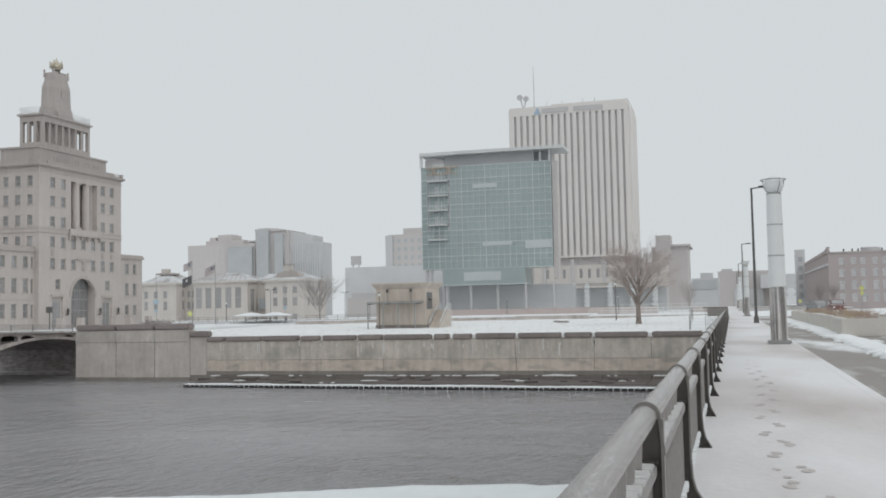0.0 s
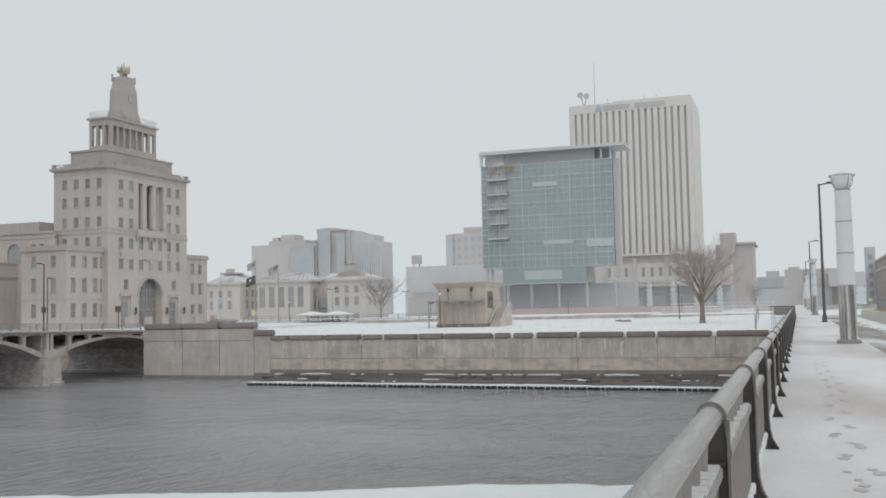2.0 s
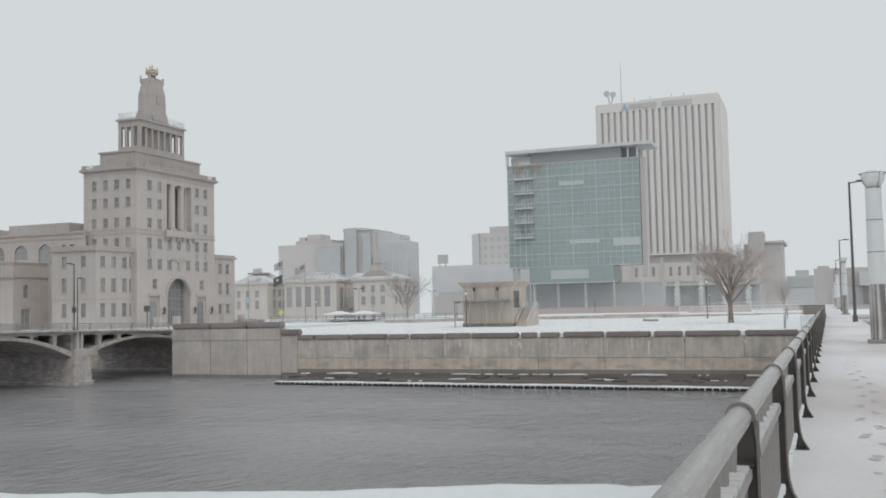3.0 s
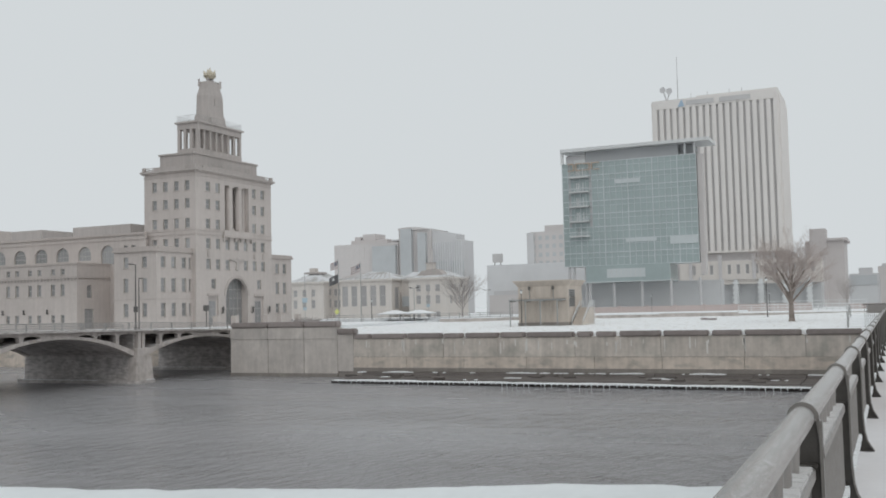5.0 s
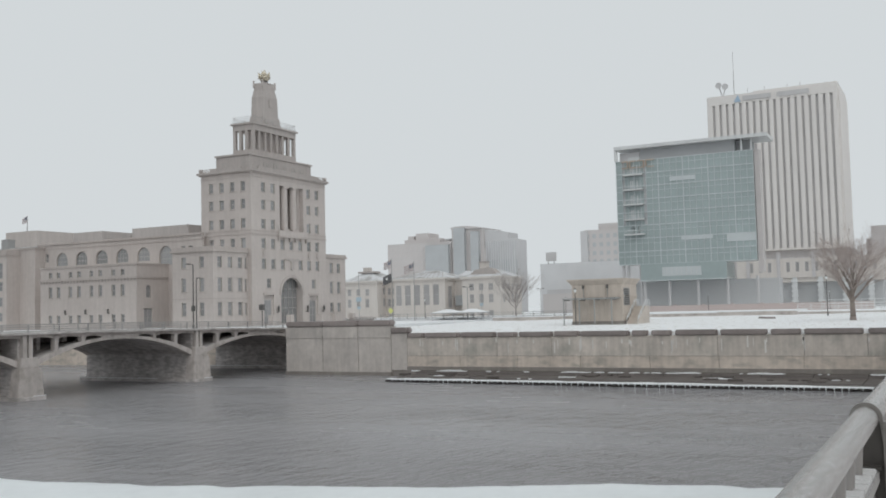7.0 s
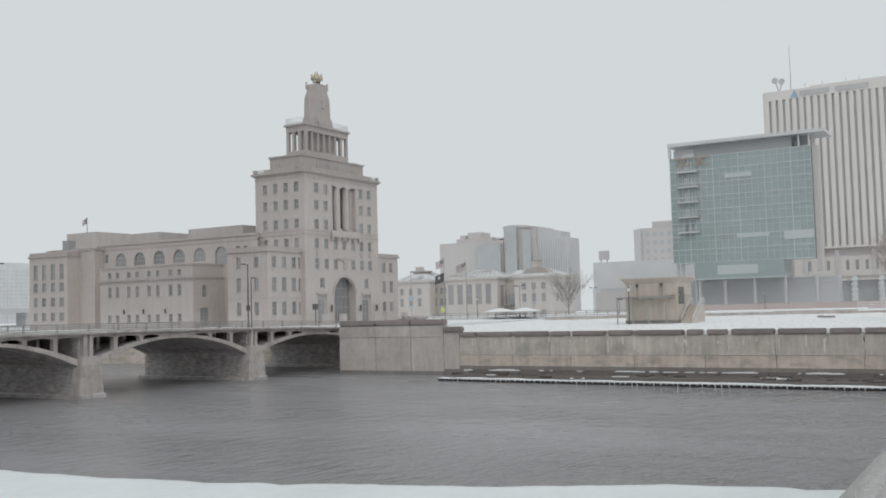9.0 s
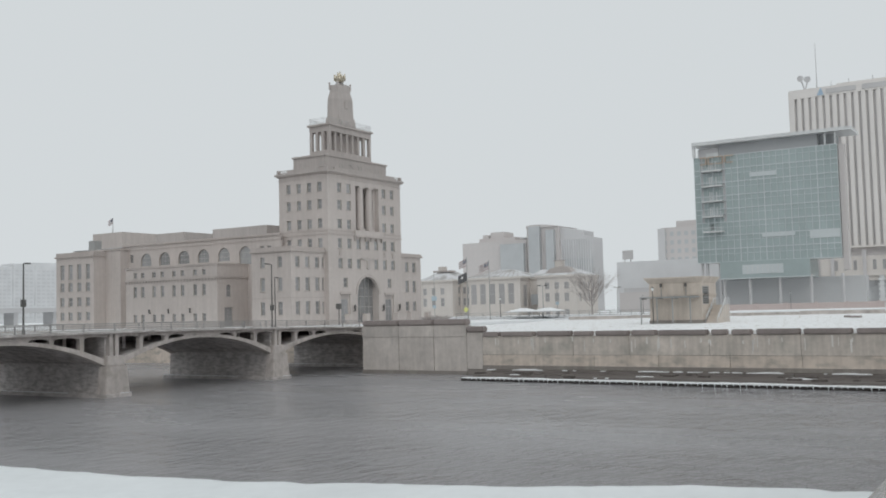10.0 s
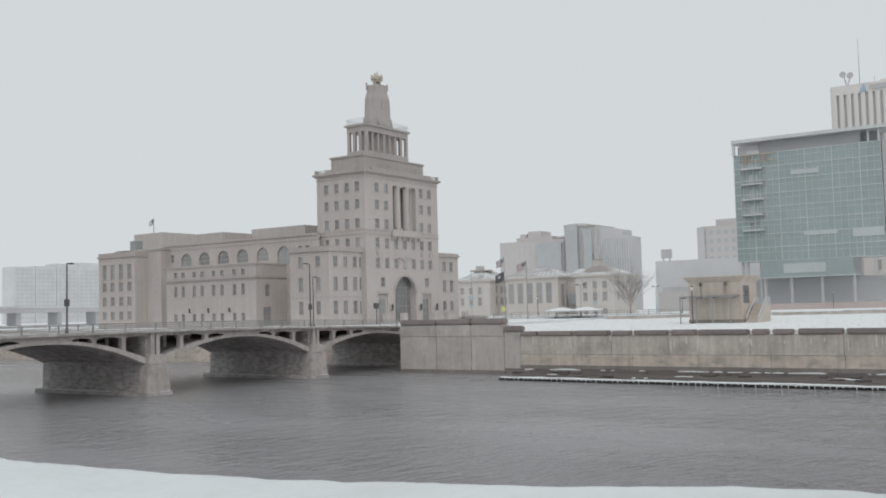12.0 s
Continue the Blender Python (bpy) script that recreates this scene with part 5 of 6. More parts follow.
solid("ground_promenade", boxed(190.35, 28.1, -9, 216, 59.9, -0.16), SNOW, "snowy promenade behind the low wall", "ground", "structure")


def panel_fence(x, y0, y1, z, h, ma, label, step=2.4):
    t = thing("metal_fence", (x, (y0 + y1) / 2, z), label, "railing", "island railings")
    n = int((y1 - y0) / step)
    for i in range(n + 1):
        part("post", boxed(x - 0.05, y0 + i * step - 0.05, z, x + 0.05, y0 + i * step + 0.05, z + h), ma, t)
    for k in (0.35, 0.68, 1.0):
        part("rail", tube(bmesh.new(), (x, y0, z + h * k), (x, y0 + n * step, z + h * k), 0.045, n=6), ma, t)
    return t


panel_fence(195, 5.5, 27.6, -0.4, 1.3, WHITE_METAL, "pale grey railing along the island terrace")
panel_fence(203, 4.6, 24.6, -0.4, 2.0, WHITE_METAL, "pale grey ramp railing behind the terrace edge")
panel_fence(195.7, 62, 120, -0.76, 1.35, GREY_METAL, "pale grey railing along the east side of the island")
part_t = thing("terrace", (205, 15, -1), "raised snowy terrace with pale concrete edge", "terrace")
part("slab", boxed(193.6, 1.3, -9, 215, 28, -0.55), BRIDGE_STONE, part_t)
part("snow_layer", boxed(193.6, 1.3, -0.55, 215, 28, -0.4), SNOW, part_t)
steps = thing("snowy_steps", (134, 4, -1.6), "snowy steps leading down from the avenue", "stairs")
for i in range(8):
    part("step", boxed(127 + i * 1.4, 1.1, -2.4, 128.4 + i * 1.4, 5.0, -1.55 + 0.17 * i), SNOW, steps)
part("handrail", rows_of(bmesh.new(), [(127, 5.1, -1.7), (127, 5.1, 0.05), (138, 5.1, 0.7), (138, 5.1, -1.0)], 0.06), GREY_METAL, steps)
gate = thing("end_fence", (121, 2, -1), "short dark picket fence at the end of the bridge", "railing")
for i in range(13):
    part("picket", boxed(121.4, 0.6 + i * 0.2, -1.7, 121.44, 0.64 + i * 0.2, 1.0), DARK_METAL, gate)
part("rail", boxed(121.36, 0.5, 0.98, 121.48, 3.2, 1.08), DARK_METAL, gate)
post_ob = thing("thin_post", (125.6, 5.0, -1.8), "thin leaning metal post in the snow", "post")
part("pole", tube(bmesh.new(), (125.6, 5.0, -1.9), (125.6, 4.75, 1.1), 0.07, n=6), GREY_METAL, post_ob)
for x, y, r in ((166, 27.5, 0.9), (168, 29.0, 0.5)):
    z = island_z(x, y)
    bl = thing("stone_block", (x, y, z), "flat dark block half buried in snow", "stone")
    part("block", boxed(x - 0.4, y - r, z - 0.2, x + 0.4, y + r, z + 0.3, bevel=0.05), COPING, bl)


# ---- glass office block on the far bank ----
E0 = -1.0
crst = thing("glass_office_block", (300, 70, E0), "green glass office block with white balconies and a thin roof frame", "building")
CX, CY0, CY1, CZ0, CZ1 = 290.0, 50.7, 91.6, 13.6, 45.4
part("core", boxed(CX + 0.6, CY0, CZ0, CX + 11, CY1, CZ1), DIM_GLASS, crst)
floors, bays = 8, 22
fz, by = (CZ1 - CZ0) / floors, (CY1 - CY0) / bays
me_pane = link_mesh("pane", boxed(0.0, 0.06, 0.08, 0.08, by - 0.06, fz * 0.62 - 0.06), CURTAIN_GLASS)
me_span = link_mesh("spandrel_pane", boxed(0.0, 0.06, fz * 0.62 + 0.04, 0.08, by - 0.06, fz - 0.04), CURTAIN_GLASS)
for i in range(bays):
    for k in range(floors):
        y, z = CY0 + i * by, CZ0 + k * fz
        if 83.2 < y + by / 2 < 89.2 and k >= 3:
            continue
        for nm, me in (("pane", me_pane), ("spandrel_pane", me_span)):
            o = new(nm, me)
            o.parent, o.location = crst, Vector((CX + 0.3, y, z)) - Vector((300, 70, E0))
for i in range(bays + 1):
    w = 0.14 if i % 4 == 3 else 0.07
    part("mullion", boxed(CX + 0.18, CY0 + i * by - w, CZ0, CX + 0.5, CY0 + i * by + w, CZ1), MULLION, crst)
for k in range(floors + 1):
    part("floor_line", boxed(CX + 0.15, CY0, CZ0 + k * fz - 0.13, CX + 0.5, CY1, CZ0 + k * fz + 0.13), MULLION, crst)
    if k < floors:
        part("transom", boxed(CX + 0.2, CY0, CZ0 + (k + 0.62) * fz - 0.06, CX + 0.5, CY1, CZ0 + (k + 0.62) * fz + 0.06), MULLION, crst)
for k in range(5):
    z = 41.2 - k * 4.55
    bal = part("balcony", boxed(CX - 1.3, 83.1, z - 0.45, CX + 0.4, 89.2, z), WHITE_METAL, crst, "white balcony")
    part("balustrade", rows_of(rows_of(bmesh.new(), [(CX - 1.2, 83.2, z + 1), (CX - 1.2, 89.1, z + 1)], 0.06), [(CX - 1.2, 83.2, z + 0.55), (CX - 1.2, 89.1, z + 0.55)], 0.04), WHITE_METAL, bal)
    part("balcony_back", boxed(CX + 0.42, 83.3, z, CX + 0.58, 89.0, z + 3.9), CURTAIN_GLASS, crst)
    for y in (85.0, 86.4, 87.0):
        part("balcony_door", boxed(CX + 0.3, y, z, CX + 0.41, y + 0.3, z + 2.7), WHITE_METAL, crst)
# roof frame and dark soffit
part("roof_slab", boxed(CX - 1.2, 46.6, 48.9, CX + 11, 91.7, 49.9), WHITE_METAL, crst, "thin pale roof slab")
part("soffit_band", boxed(CX + 0.9, 56.0, 45.4, CX + 11, 84.2, 48.9), SOFFIT, crst)
part("roof_screen", boxed(CX + 4, 52, 45.4, CX + 11, 56.0, 48.9), SOFFIT, crst)
part("corner_post", boxed(CX - 0.9, 90.9, 45.4, CX, 91.7, 48.9), WHITE_METAL, crst)
for y in (51.2, 54):
    part("roof_post", boxed(CX + 0.8, y - 0.25, 45.4, CX + 1.3, y + 0.25, 48.9), WHITE_METAL, crst)
part("roof_panel", boxed(CX + 1.2, 84.4, 45.5, CX + 3, 90.6, 48.0), HAZE_GREY, crst)
part("penthouse_light", boxed(CX + 0.95, 84.3, 45.6, CX + 1.15, 88.0, 46.6), WHITE_METAL, crst)
part("side_fin", boxed(CX + 0.8, 49.0, 10, CX + 3.5, 50.5, 45.4), HAZE_BEIGE, crst)
for k, (y0, y1) in enumerate(((87.6, 89.6), (85.2, 87.2), (82.6, 84.8), (79.6, 82.2))):
    part("sign_bar", boxed(CX - 0.5, y0, 45.0, CX - 0.2, y1, 45.35), ORANGE, crst)
    part("sign_bar", boxed(CX - 0.5, y0, 43.0, CX - 0.2, y1 - (0.7 if k == 3 else 0), 43.3), ORANGE, crst)
    part("sign_bar", boxed(CX - 0.5, y1 - 0.35 if k % 2 else y0, 43.3, CX - 0.2, y1 if k % 2 else y0 + 0.35, 45.0), ORANGE, crst)
# hanging lower storey
part("lower_box", boxed(CX - 0.3, 59.3, 8.7, CX + 11, 84.8, CZ0), CURTAIN_GLASS, crst, "projecting glass storey")
part("lower_edge", boxed(CX - 0.45, 59.2, 8.45, CX + 11, 84.9, 8.75), MULLION, crst)
part("lit_strip", boxed(CX - 0.4, 66.6, 9.8, CX - 0.28, 78.3, 12.5), MULLION, crst)
for i in range(1, 8):
    y = 66.6 + i * 1.46
    part("strip_bar", boxed(CX - 0.47, y - 0.06, 9.8, CX - 0.39, y + 0.06, 12.5), WHITE_METAL, crst)
part("lobby", boxed(CX + 7, 46, E0, CX + 13, 90, 8.4), DIM_GLASS, crst, "recessed lobby glazing")
for y in (84, 76.5, 68.0, 59.4, 50.9):
    part("column", tube(bmesh.new(), (CX + 0.8, y, E0), (CX + 0.8, y, 9), 0.42, n=12), HAZE_GREY, crst)
for y in (90.6, 89.1, 85.2):
    part("column", tube(bmesh.new(), (CX + 1.5, y, E0), (CX + 1.5, y, CZ0), 0.45, n=12), HAZE_GREY, crst)
part("band_light", boxed(CX + 0.12, 50.9, 19.2, CX + 0.2, 59.0, 21.4), MULLION, crst)
part("band_light", boxed(CX + 0.12, 63.0, 20.4, CX + 0.2, 72.3, 21.6), MULLION, crst)
part("upper_blind", boxed(CX + 0.12, 67.4, 38.3, CX + 0.2, 75.2, 39.6), MULLION, crst)
base = thing("river_plinth", (284, 40, E0), "long reddish brick plinth along the far bank", "low wall")
part("brick_wall", boxed(281, 20, E0, 283, 100, 1.0), RED_BASE, base)
for y in range(24, 100, 8):
    part("pier", boxed(280.8, y, E0, 281, y + 0.8, 1.25), RED_BASE, base)

# ---- white striped office tower ----
al = thing("striped_office_tower", (380, 55, E0), "tall white office tower with narrow dark vertical window strips", "building")
AX0, AY0, AY1, AZ0, AZ1 = 365.0, 34.3, 79.1, 20.3, 77.6
part("core", boxed(AX0 + 1.0, AY0 + 0.3, E0, AX0 + 32, AY1 - 0.3, AZ1 - 1), HAZE_BRONZE, al, "bronze glass behind the piers, paled as if by haze")
n = 18
pitch_a = (77.0 - 36.3) / (n - 1)
for i in range(n + 1):
    c0 = 36.3 + (i - 1) * pitch_a + 0.45
    c1 = 36.3 + i * pitch_a - 0.45
    c0, c1 = (AY0, c1) if i == 0 else (c0, AY1) if i == n else (c0, c1)
    part("precast_pier", boxed(AX0, c0, AZ0, AX0 + 1.2, c1, 74.3, bevel=0.08), TOWER_WHITE, al)
part("crown_band", boxed(AX0, AY0, 74.3, AX0 + 32, AY1, AZ1), TOWER_WHITE, al)
part("crown_step", boxed(AX0 + 1, AY0 - 0.0, AZ1, AX0 + 30, 63, AZ1 + 0.7), TOWER_WHITE, al)
part("corner_return", boxed(AX0 + 1.0, AY0 - 0.5, AZ0, AX0 + 30, AY0, 75.6), TOWER_WHITE, al)
part("side_wall", boxed(AX0 + 0.3, AY1, AZ0, AX0 + 30, AY1 + 0.4, AZ1 - 0.3), TOWER_WHITE, al)
part("base_ledge", boxed(AX0 - 0.8, AY0 - 0.5, 19.6, AX0 + 32, AY1, 20.35), TOWER_WHITE, al)
part("dark_storey", boxed(AX0 + 2, AY0 - 2, 16.4, AX0 + 32, AY1, 19.6), HAZE_BRONZE, al)
cream = [(24 + i * 3.1, 25.2 + i * 3.1, 11.6, 15.0) for i in range(14)]
facade(al, "x", AX0 - 6, 22, 70, 9.6, 16.4, cream, CITY_STONE, 0.6)
windows(al, "x", AX0 - 6, cream, rows=1, sash=HAZE_GREY, pane=CITY_PANE)
part("podium", boxed(AX0 - 5.3, 22.15, 8, AX0 + 10, 70, 16.3), CITY_STONE, al)
part("podium_glass", boxed(AX0 - 2, 22.3, E0, AX0 + 10, 70, 9.6), DIM_GLASS, al)
for y in (26, 34, 42, 50.5):
    part("white_pillar", boxed(AX0 - 6, y - 0.7, E0, AX0 - 4, y + 0.7, 9.7), WHITE_METAL, al)
    for k in range(5):
        part("pillar_slat", boxed(AX0 - 6.3, y - 1.1, 1.2 + k * 1.7, AX0 - 5.9, y + 1.1, 1.9 + k * 1.7), WHITE_METAL, al)
for y in (33, 44, 55.6, 66):
    part("pilaster", boxed(AX0 - 6.4, y - 0.6, 9.6, AX0 - 5.9, y + 0.6, 18.5), HAZE_BRONZE, al)
part("mast", tube(bmesh.new(), (AX0 + 6, 70.6, AZ1), (AX0 + 6, 70.6, 95), 0.14, 0.06, n=6), GREY_METAL, al)
for y in (52, 60, 66, 47.5):
    part("aerial", tube(bmesh.new(), (AX0 + 8, y, AZ1), (AX0 + 8, y, AZ1 + 3.4), 0.08, n=5), GREY_METAL, al)
part("roof_plant", boxed(AX0 + 6, 48.5, AZ1, AX0 + 14, 58, AZ1 + 1.7), HAZE_GREY, al)
for y, z in ((75.4, 82.0), (73.0, 81.4)):
    d = part("dish", tube(bmesh.new(), (AX0 + 2.0, y, z), (AX0 + 2.9, y, z), 1.15, 0.7, n=20), HAZE_GREY, al, "round grey dish aerial")
    part("dish_mount", tube(bmesh.new(), (AX0 + 3, 74.2, AZ1 - 0.2), (AX0 + 3, y, z), 0.22, n=6), HAZE_GREY, d)
part("sign_mark", prism(bmesh.new(), [(69.6, 74.7), (67.2, 74.7), (68.2, 77.3)], "x", AX0 - 0.3, AX0 - 0.05), LOGO_BLUE, al, "small blue sign mark")
for y0, y1 in ((66.5, 56.5), (54.5, 43.6)):
    part("sign_bar", boxed(AX0 - 0.3, y1, 75.0, AX0 - 0.05, y0, 76.7), LOGO_GREY, al, "pale grey raised lettering bar")

# ---- old stone city hall ----
ch = thing("city_hall", (310, 165, E0), "two-storey pale stone civic building with snowy hipped roofs", "building")
F0 = -1.2


def hip(parent, x0, x1, y0, y1, z0, z1, ma):
    t = bmesh.new()
    d = min(x1 - x0, y1 - y0) * 0.42
    lo = [t.verts.new(v) for v in ((x0, y0, z0), (x1, y0, z0), (x1, y1, z0), (x0, y1, z0))]
    hi = [t.verts.new(v) for v in ((x0 + d, y0 + d, z1), (x1 - d, y0 + d, z1), (x1 - d, y1 - d, z1), (x0 + d, y1 - d, z1))]
    t.faces.new(lo[::-1]), t.faces.new(hi)
    for i in range(4):
        t.faces.new((lo[i], lo[(i + 1) % 4], hi[(i + 1) % 4], hi[i]))
    part("hipped_roof", t, ma, parent, "snow-dusted hipped roof")


def block(x0, y0, y1, top, holes, depth_x, south=()):
    facade(ch, "x", x0, y0, y1, F0, top, holes, CITY_STONE, 0.5)
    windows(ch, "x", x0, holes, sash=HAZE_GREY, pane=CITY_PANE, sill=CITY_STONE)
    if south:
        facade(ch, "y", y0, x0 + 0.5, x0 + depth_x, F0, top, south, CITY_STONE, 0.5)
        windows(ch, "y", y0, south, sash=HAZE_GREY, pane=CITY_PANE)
    part("block_core", boxed(x0 + 0.5, y0 + 0.5, F0, x0 + depth_x, y1, top - 0.05), CITY_STONE, ch)
    part("eaves_cornice", boxed(x0 - 0.7, y0 - 0.7, top, x0 + depth_x + 0.5, y1 + 0.5, top + 0.7), CITY_STONE, ch)
    part("belt_course", boxed(x0 - 0.12, y0 - 0.12, 1.5, x0 + 0.2, y1 + 0.1, 1.8), CITY_STONE, ch)


r_pav = [(u, u + 1.7, z, z + h) for u in (138.4, 142.0, 145.6) for z, h in ((7.6, 2.3), (3.4, 2.9), (-1.1, 1.9))]
r_sou = [(u, u + 1.6, z, z + h) for u in (301.6, 305.2, 308.8, 312.4) for z, h in ((7.6, 2.3), (3.4, 2.9))]
block(299, 135.8, 150, 11.6, r_pav, 18, r_sou)
hip(ch, 298.3, 317.5, 135.1, 150.6, 12.3, 14.9, ROOF_SNOW)
part("roof_lantern", boxed(302, 142.2, 14.0, 304.5, 144.8, 17.2, bevel=0.1), CITY_STONE, ch)
part("lantern_cap", boxed(301.8, 142.0, 17.2, 304.7, 145.0, 17.5), CROWN_STONE, ch)
part("dark_dormer", prism(bmesh.new(), [(137.6, 12.3), (147.6, 12.3), (147.2, 13.4), (145.6, 14.6), (143.8, 15.0), (141.0, 15.3), (139.4, 14.9), (138.0, 13.6)], "x", 300.2, 304), CROWN_STONE, ch, "dark weathered rounded dormer")
part("chimney", boxed(308, 145.6, 14, 309.6, 147.0, 22.5), HAZE_BEIGE, ch)
c_mid = [(u, u + 2.3, 3.1, 10.2) for u in (159.9, 163.6, 167.4, 171.2, 174.9)]
block(300.5, 157.5, 178, 11.8, c_mid, 20, [(303, 306, 2.0, 9.5)])
hip(ch, 299.8, 321, 156.8, 178.6, 12.5, 15.4, ROOF_SNOW)
link = [(151.2, 152.6, 3.2, 5.4), (154.2, 155.6, 3.2, 5.4), (151.2, 152.6, 7.6, 9.6)]
block(308, 150, 157.5, 11.6, link, 10)
hip(ch, 307, 320, 149.4, 158, 12.3, 14.8, ROOF_SNOW)
part("bay_window", boxed(306.2, 152.6, 2.6, 308, 156.4, 6.2, bevel=0.1), HAZE_GLASS, ch)
l_pav = [(u, u + 1.6, z, z + h) for u in (187.5, 191.3, 195.1) for z, h in ((7.0, 2.4), (2.8, 3.0))]
block(299, 184, 198, 11.6, l_pav, 18, [(303, 304.5, 3, 6), (307, 308.5, 3, 6), (303, 304.5, 7.4, 9.6), (307, 308.5, 7.4, 9.6)])
hip(ch, 298.3, 317.5, 183.3, 198.6, 12.3, 15.6, ROOF_SNOW)
part("roof_lantern", boxed(304, 190.6, 15.0, 306.4, 193, 17.4, bevel=0.1), CITY_STONE, ch)
part("roof_ridge", boxed(303, 188.0, 15.3, 308, 194.6, 15.9), CROWN_STONE, ch)
block(305, 178, 184, 11.6, [(180.0, 181.3, 7.2, 9.6), (182, 183.3, 7.2, 9.6), (180, 181.3, 3, 5.6), (182, 183.3, 3, 5.6)], 12)
for k in range(11):
    part("roof_seam", tube(bmesh.new(), (299.9, 158 + k * 2.0, 12.6), (306.4, 161.2 + k * 1.28, 15.1), 0.09, n=4), CROWN_STONE, ch)
for y, r in ((156.5, 0), (168.5, 1)):
    sh = thing("shelter", (193, 100.5 - r * 6.0, -0.9), "low snow-covered open shelter roof on posts", "shelter", "shelters")
    hy = 100.5 - r * 6.0
    hip(sh, 190, 196, hy - 3, hy + 3, 0.75, 1.5, SNOW)
    part("fascia", boxed(189.9, hy - 3.05, 0.6, 196.1, hy + 3.05, 0.8), HAZE_GREY, sh)
    for x in (190.4, 195.6):
        for yy in (hy - 2.6, hy + 2.6):
            part("post", boxed(x - 0.08, yy - 0.08, -0.9, x + 0.08, yy + 0.08, 0.62), HAZE_GREY, sh)


# ---- far blocks, with haze put into their pale colours ----
def far_block(name, label, x0, x1, y0, y1, top, ma, cols, rows, strip=HAZE_GLASS, z0=E0, extra=()):
    t = thing(name, ((x0 + x1) / 2, (y0 + y1) / 2, E0), label, "building")
    part("wall", boxed(x0, y0, z0, x1, y1, top), ma, t)
    w, h = (y1 - y0) / cols, (top - 6) / rows if rows else 0
    if rows:
        me = link_mesh("window", boxed(0, 0, 0, 0.25, w * 0.5, h * 0.5), strip)
        for i in range(cols):
            for k in range(rows):
                o = new("window", me)
                o.parent, o.location = t, Vector((x0 - 0.12, y0 + w * (i + 0.25), 5 + h * (k + 0.2))) - ORIGIN[t]
    for e in extra:
        part(*e[:3], t)
    return t


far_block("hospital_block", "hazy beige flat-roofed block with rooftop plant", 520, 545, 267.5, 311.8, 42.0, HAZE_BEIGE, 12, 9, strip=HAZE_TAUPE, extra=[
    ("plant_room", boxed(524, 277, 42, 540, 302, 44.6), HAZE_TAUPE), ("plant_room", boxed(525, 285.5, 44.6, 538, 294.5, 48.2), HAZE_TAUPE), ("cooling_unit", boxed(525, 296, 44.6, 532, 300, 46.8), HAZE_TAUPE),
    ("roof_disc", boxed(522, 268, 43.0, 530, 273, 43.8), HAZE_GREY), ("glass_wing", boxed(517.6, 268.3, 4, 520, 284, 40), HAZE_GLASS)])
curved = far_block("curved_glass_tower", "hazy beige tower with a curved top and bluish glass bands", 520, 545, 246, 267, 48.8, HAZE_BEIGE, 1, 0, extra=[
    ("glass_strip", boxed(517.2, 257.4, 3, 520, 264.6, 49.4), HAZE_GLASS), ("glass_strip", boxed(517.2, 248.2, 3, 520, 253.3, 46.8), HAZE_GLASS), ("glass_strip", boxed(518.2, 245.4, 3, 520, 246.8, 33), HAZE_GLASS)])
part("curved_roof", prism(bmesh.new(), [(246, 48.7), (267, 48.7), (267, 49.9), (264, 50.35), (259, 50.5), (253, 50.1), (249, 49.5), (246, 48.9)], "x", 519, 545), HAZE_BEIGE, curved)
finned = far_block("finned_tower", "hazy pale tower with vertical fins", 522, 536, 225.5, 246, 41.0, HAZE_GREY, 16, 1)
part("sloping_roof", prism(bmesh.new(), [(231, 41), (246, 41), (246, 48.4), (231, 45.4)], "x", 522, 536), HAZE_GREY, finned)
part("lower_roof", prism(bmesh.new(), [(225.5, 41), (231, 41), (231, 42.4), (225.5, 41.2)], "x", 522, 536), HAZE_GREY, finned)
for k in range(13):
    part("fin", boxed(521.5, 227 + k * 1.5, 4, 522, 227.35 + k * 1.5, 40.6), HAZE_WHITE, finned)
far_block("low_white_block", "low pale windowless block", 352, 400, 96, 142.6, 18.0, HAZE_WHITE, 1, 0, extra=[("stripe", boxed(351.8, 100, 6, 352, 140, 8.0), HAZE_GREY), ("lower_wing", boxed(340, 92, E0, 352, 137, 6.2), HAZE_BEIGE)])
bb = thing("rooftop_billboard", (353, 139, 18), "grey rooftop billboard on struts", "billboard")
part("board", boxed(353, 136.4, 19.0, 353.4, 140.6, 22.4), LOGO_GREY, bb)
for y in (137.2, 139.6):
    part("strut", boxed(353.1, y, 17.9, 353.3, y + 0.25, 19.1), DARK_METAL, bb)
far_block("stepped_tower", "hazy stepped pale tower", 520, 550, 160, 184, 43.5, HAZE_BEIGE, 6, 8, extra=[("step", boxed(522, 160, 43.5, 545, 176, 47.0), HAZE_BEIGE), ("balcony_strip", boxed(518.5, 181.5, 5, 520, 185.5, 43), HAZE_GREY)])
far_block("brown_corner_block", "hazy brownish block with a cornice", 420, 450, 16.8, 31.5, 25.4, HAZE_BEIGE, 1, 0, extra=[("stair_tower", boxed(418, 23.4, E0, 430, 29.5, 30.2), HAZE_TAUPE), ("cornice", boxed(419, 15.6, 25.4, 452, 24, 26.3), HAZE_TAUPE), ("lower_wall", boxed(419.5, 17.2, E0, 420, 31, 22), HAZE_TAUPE)])
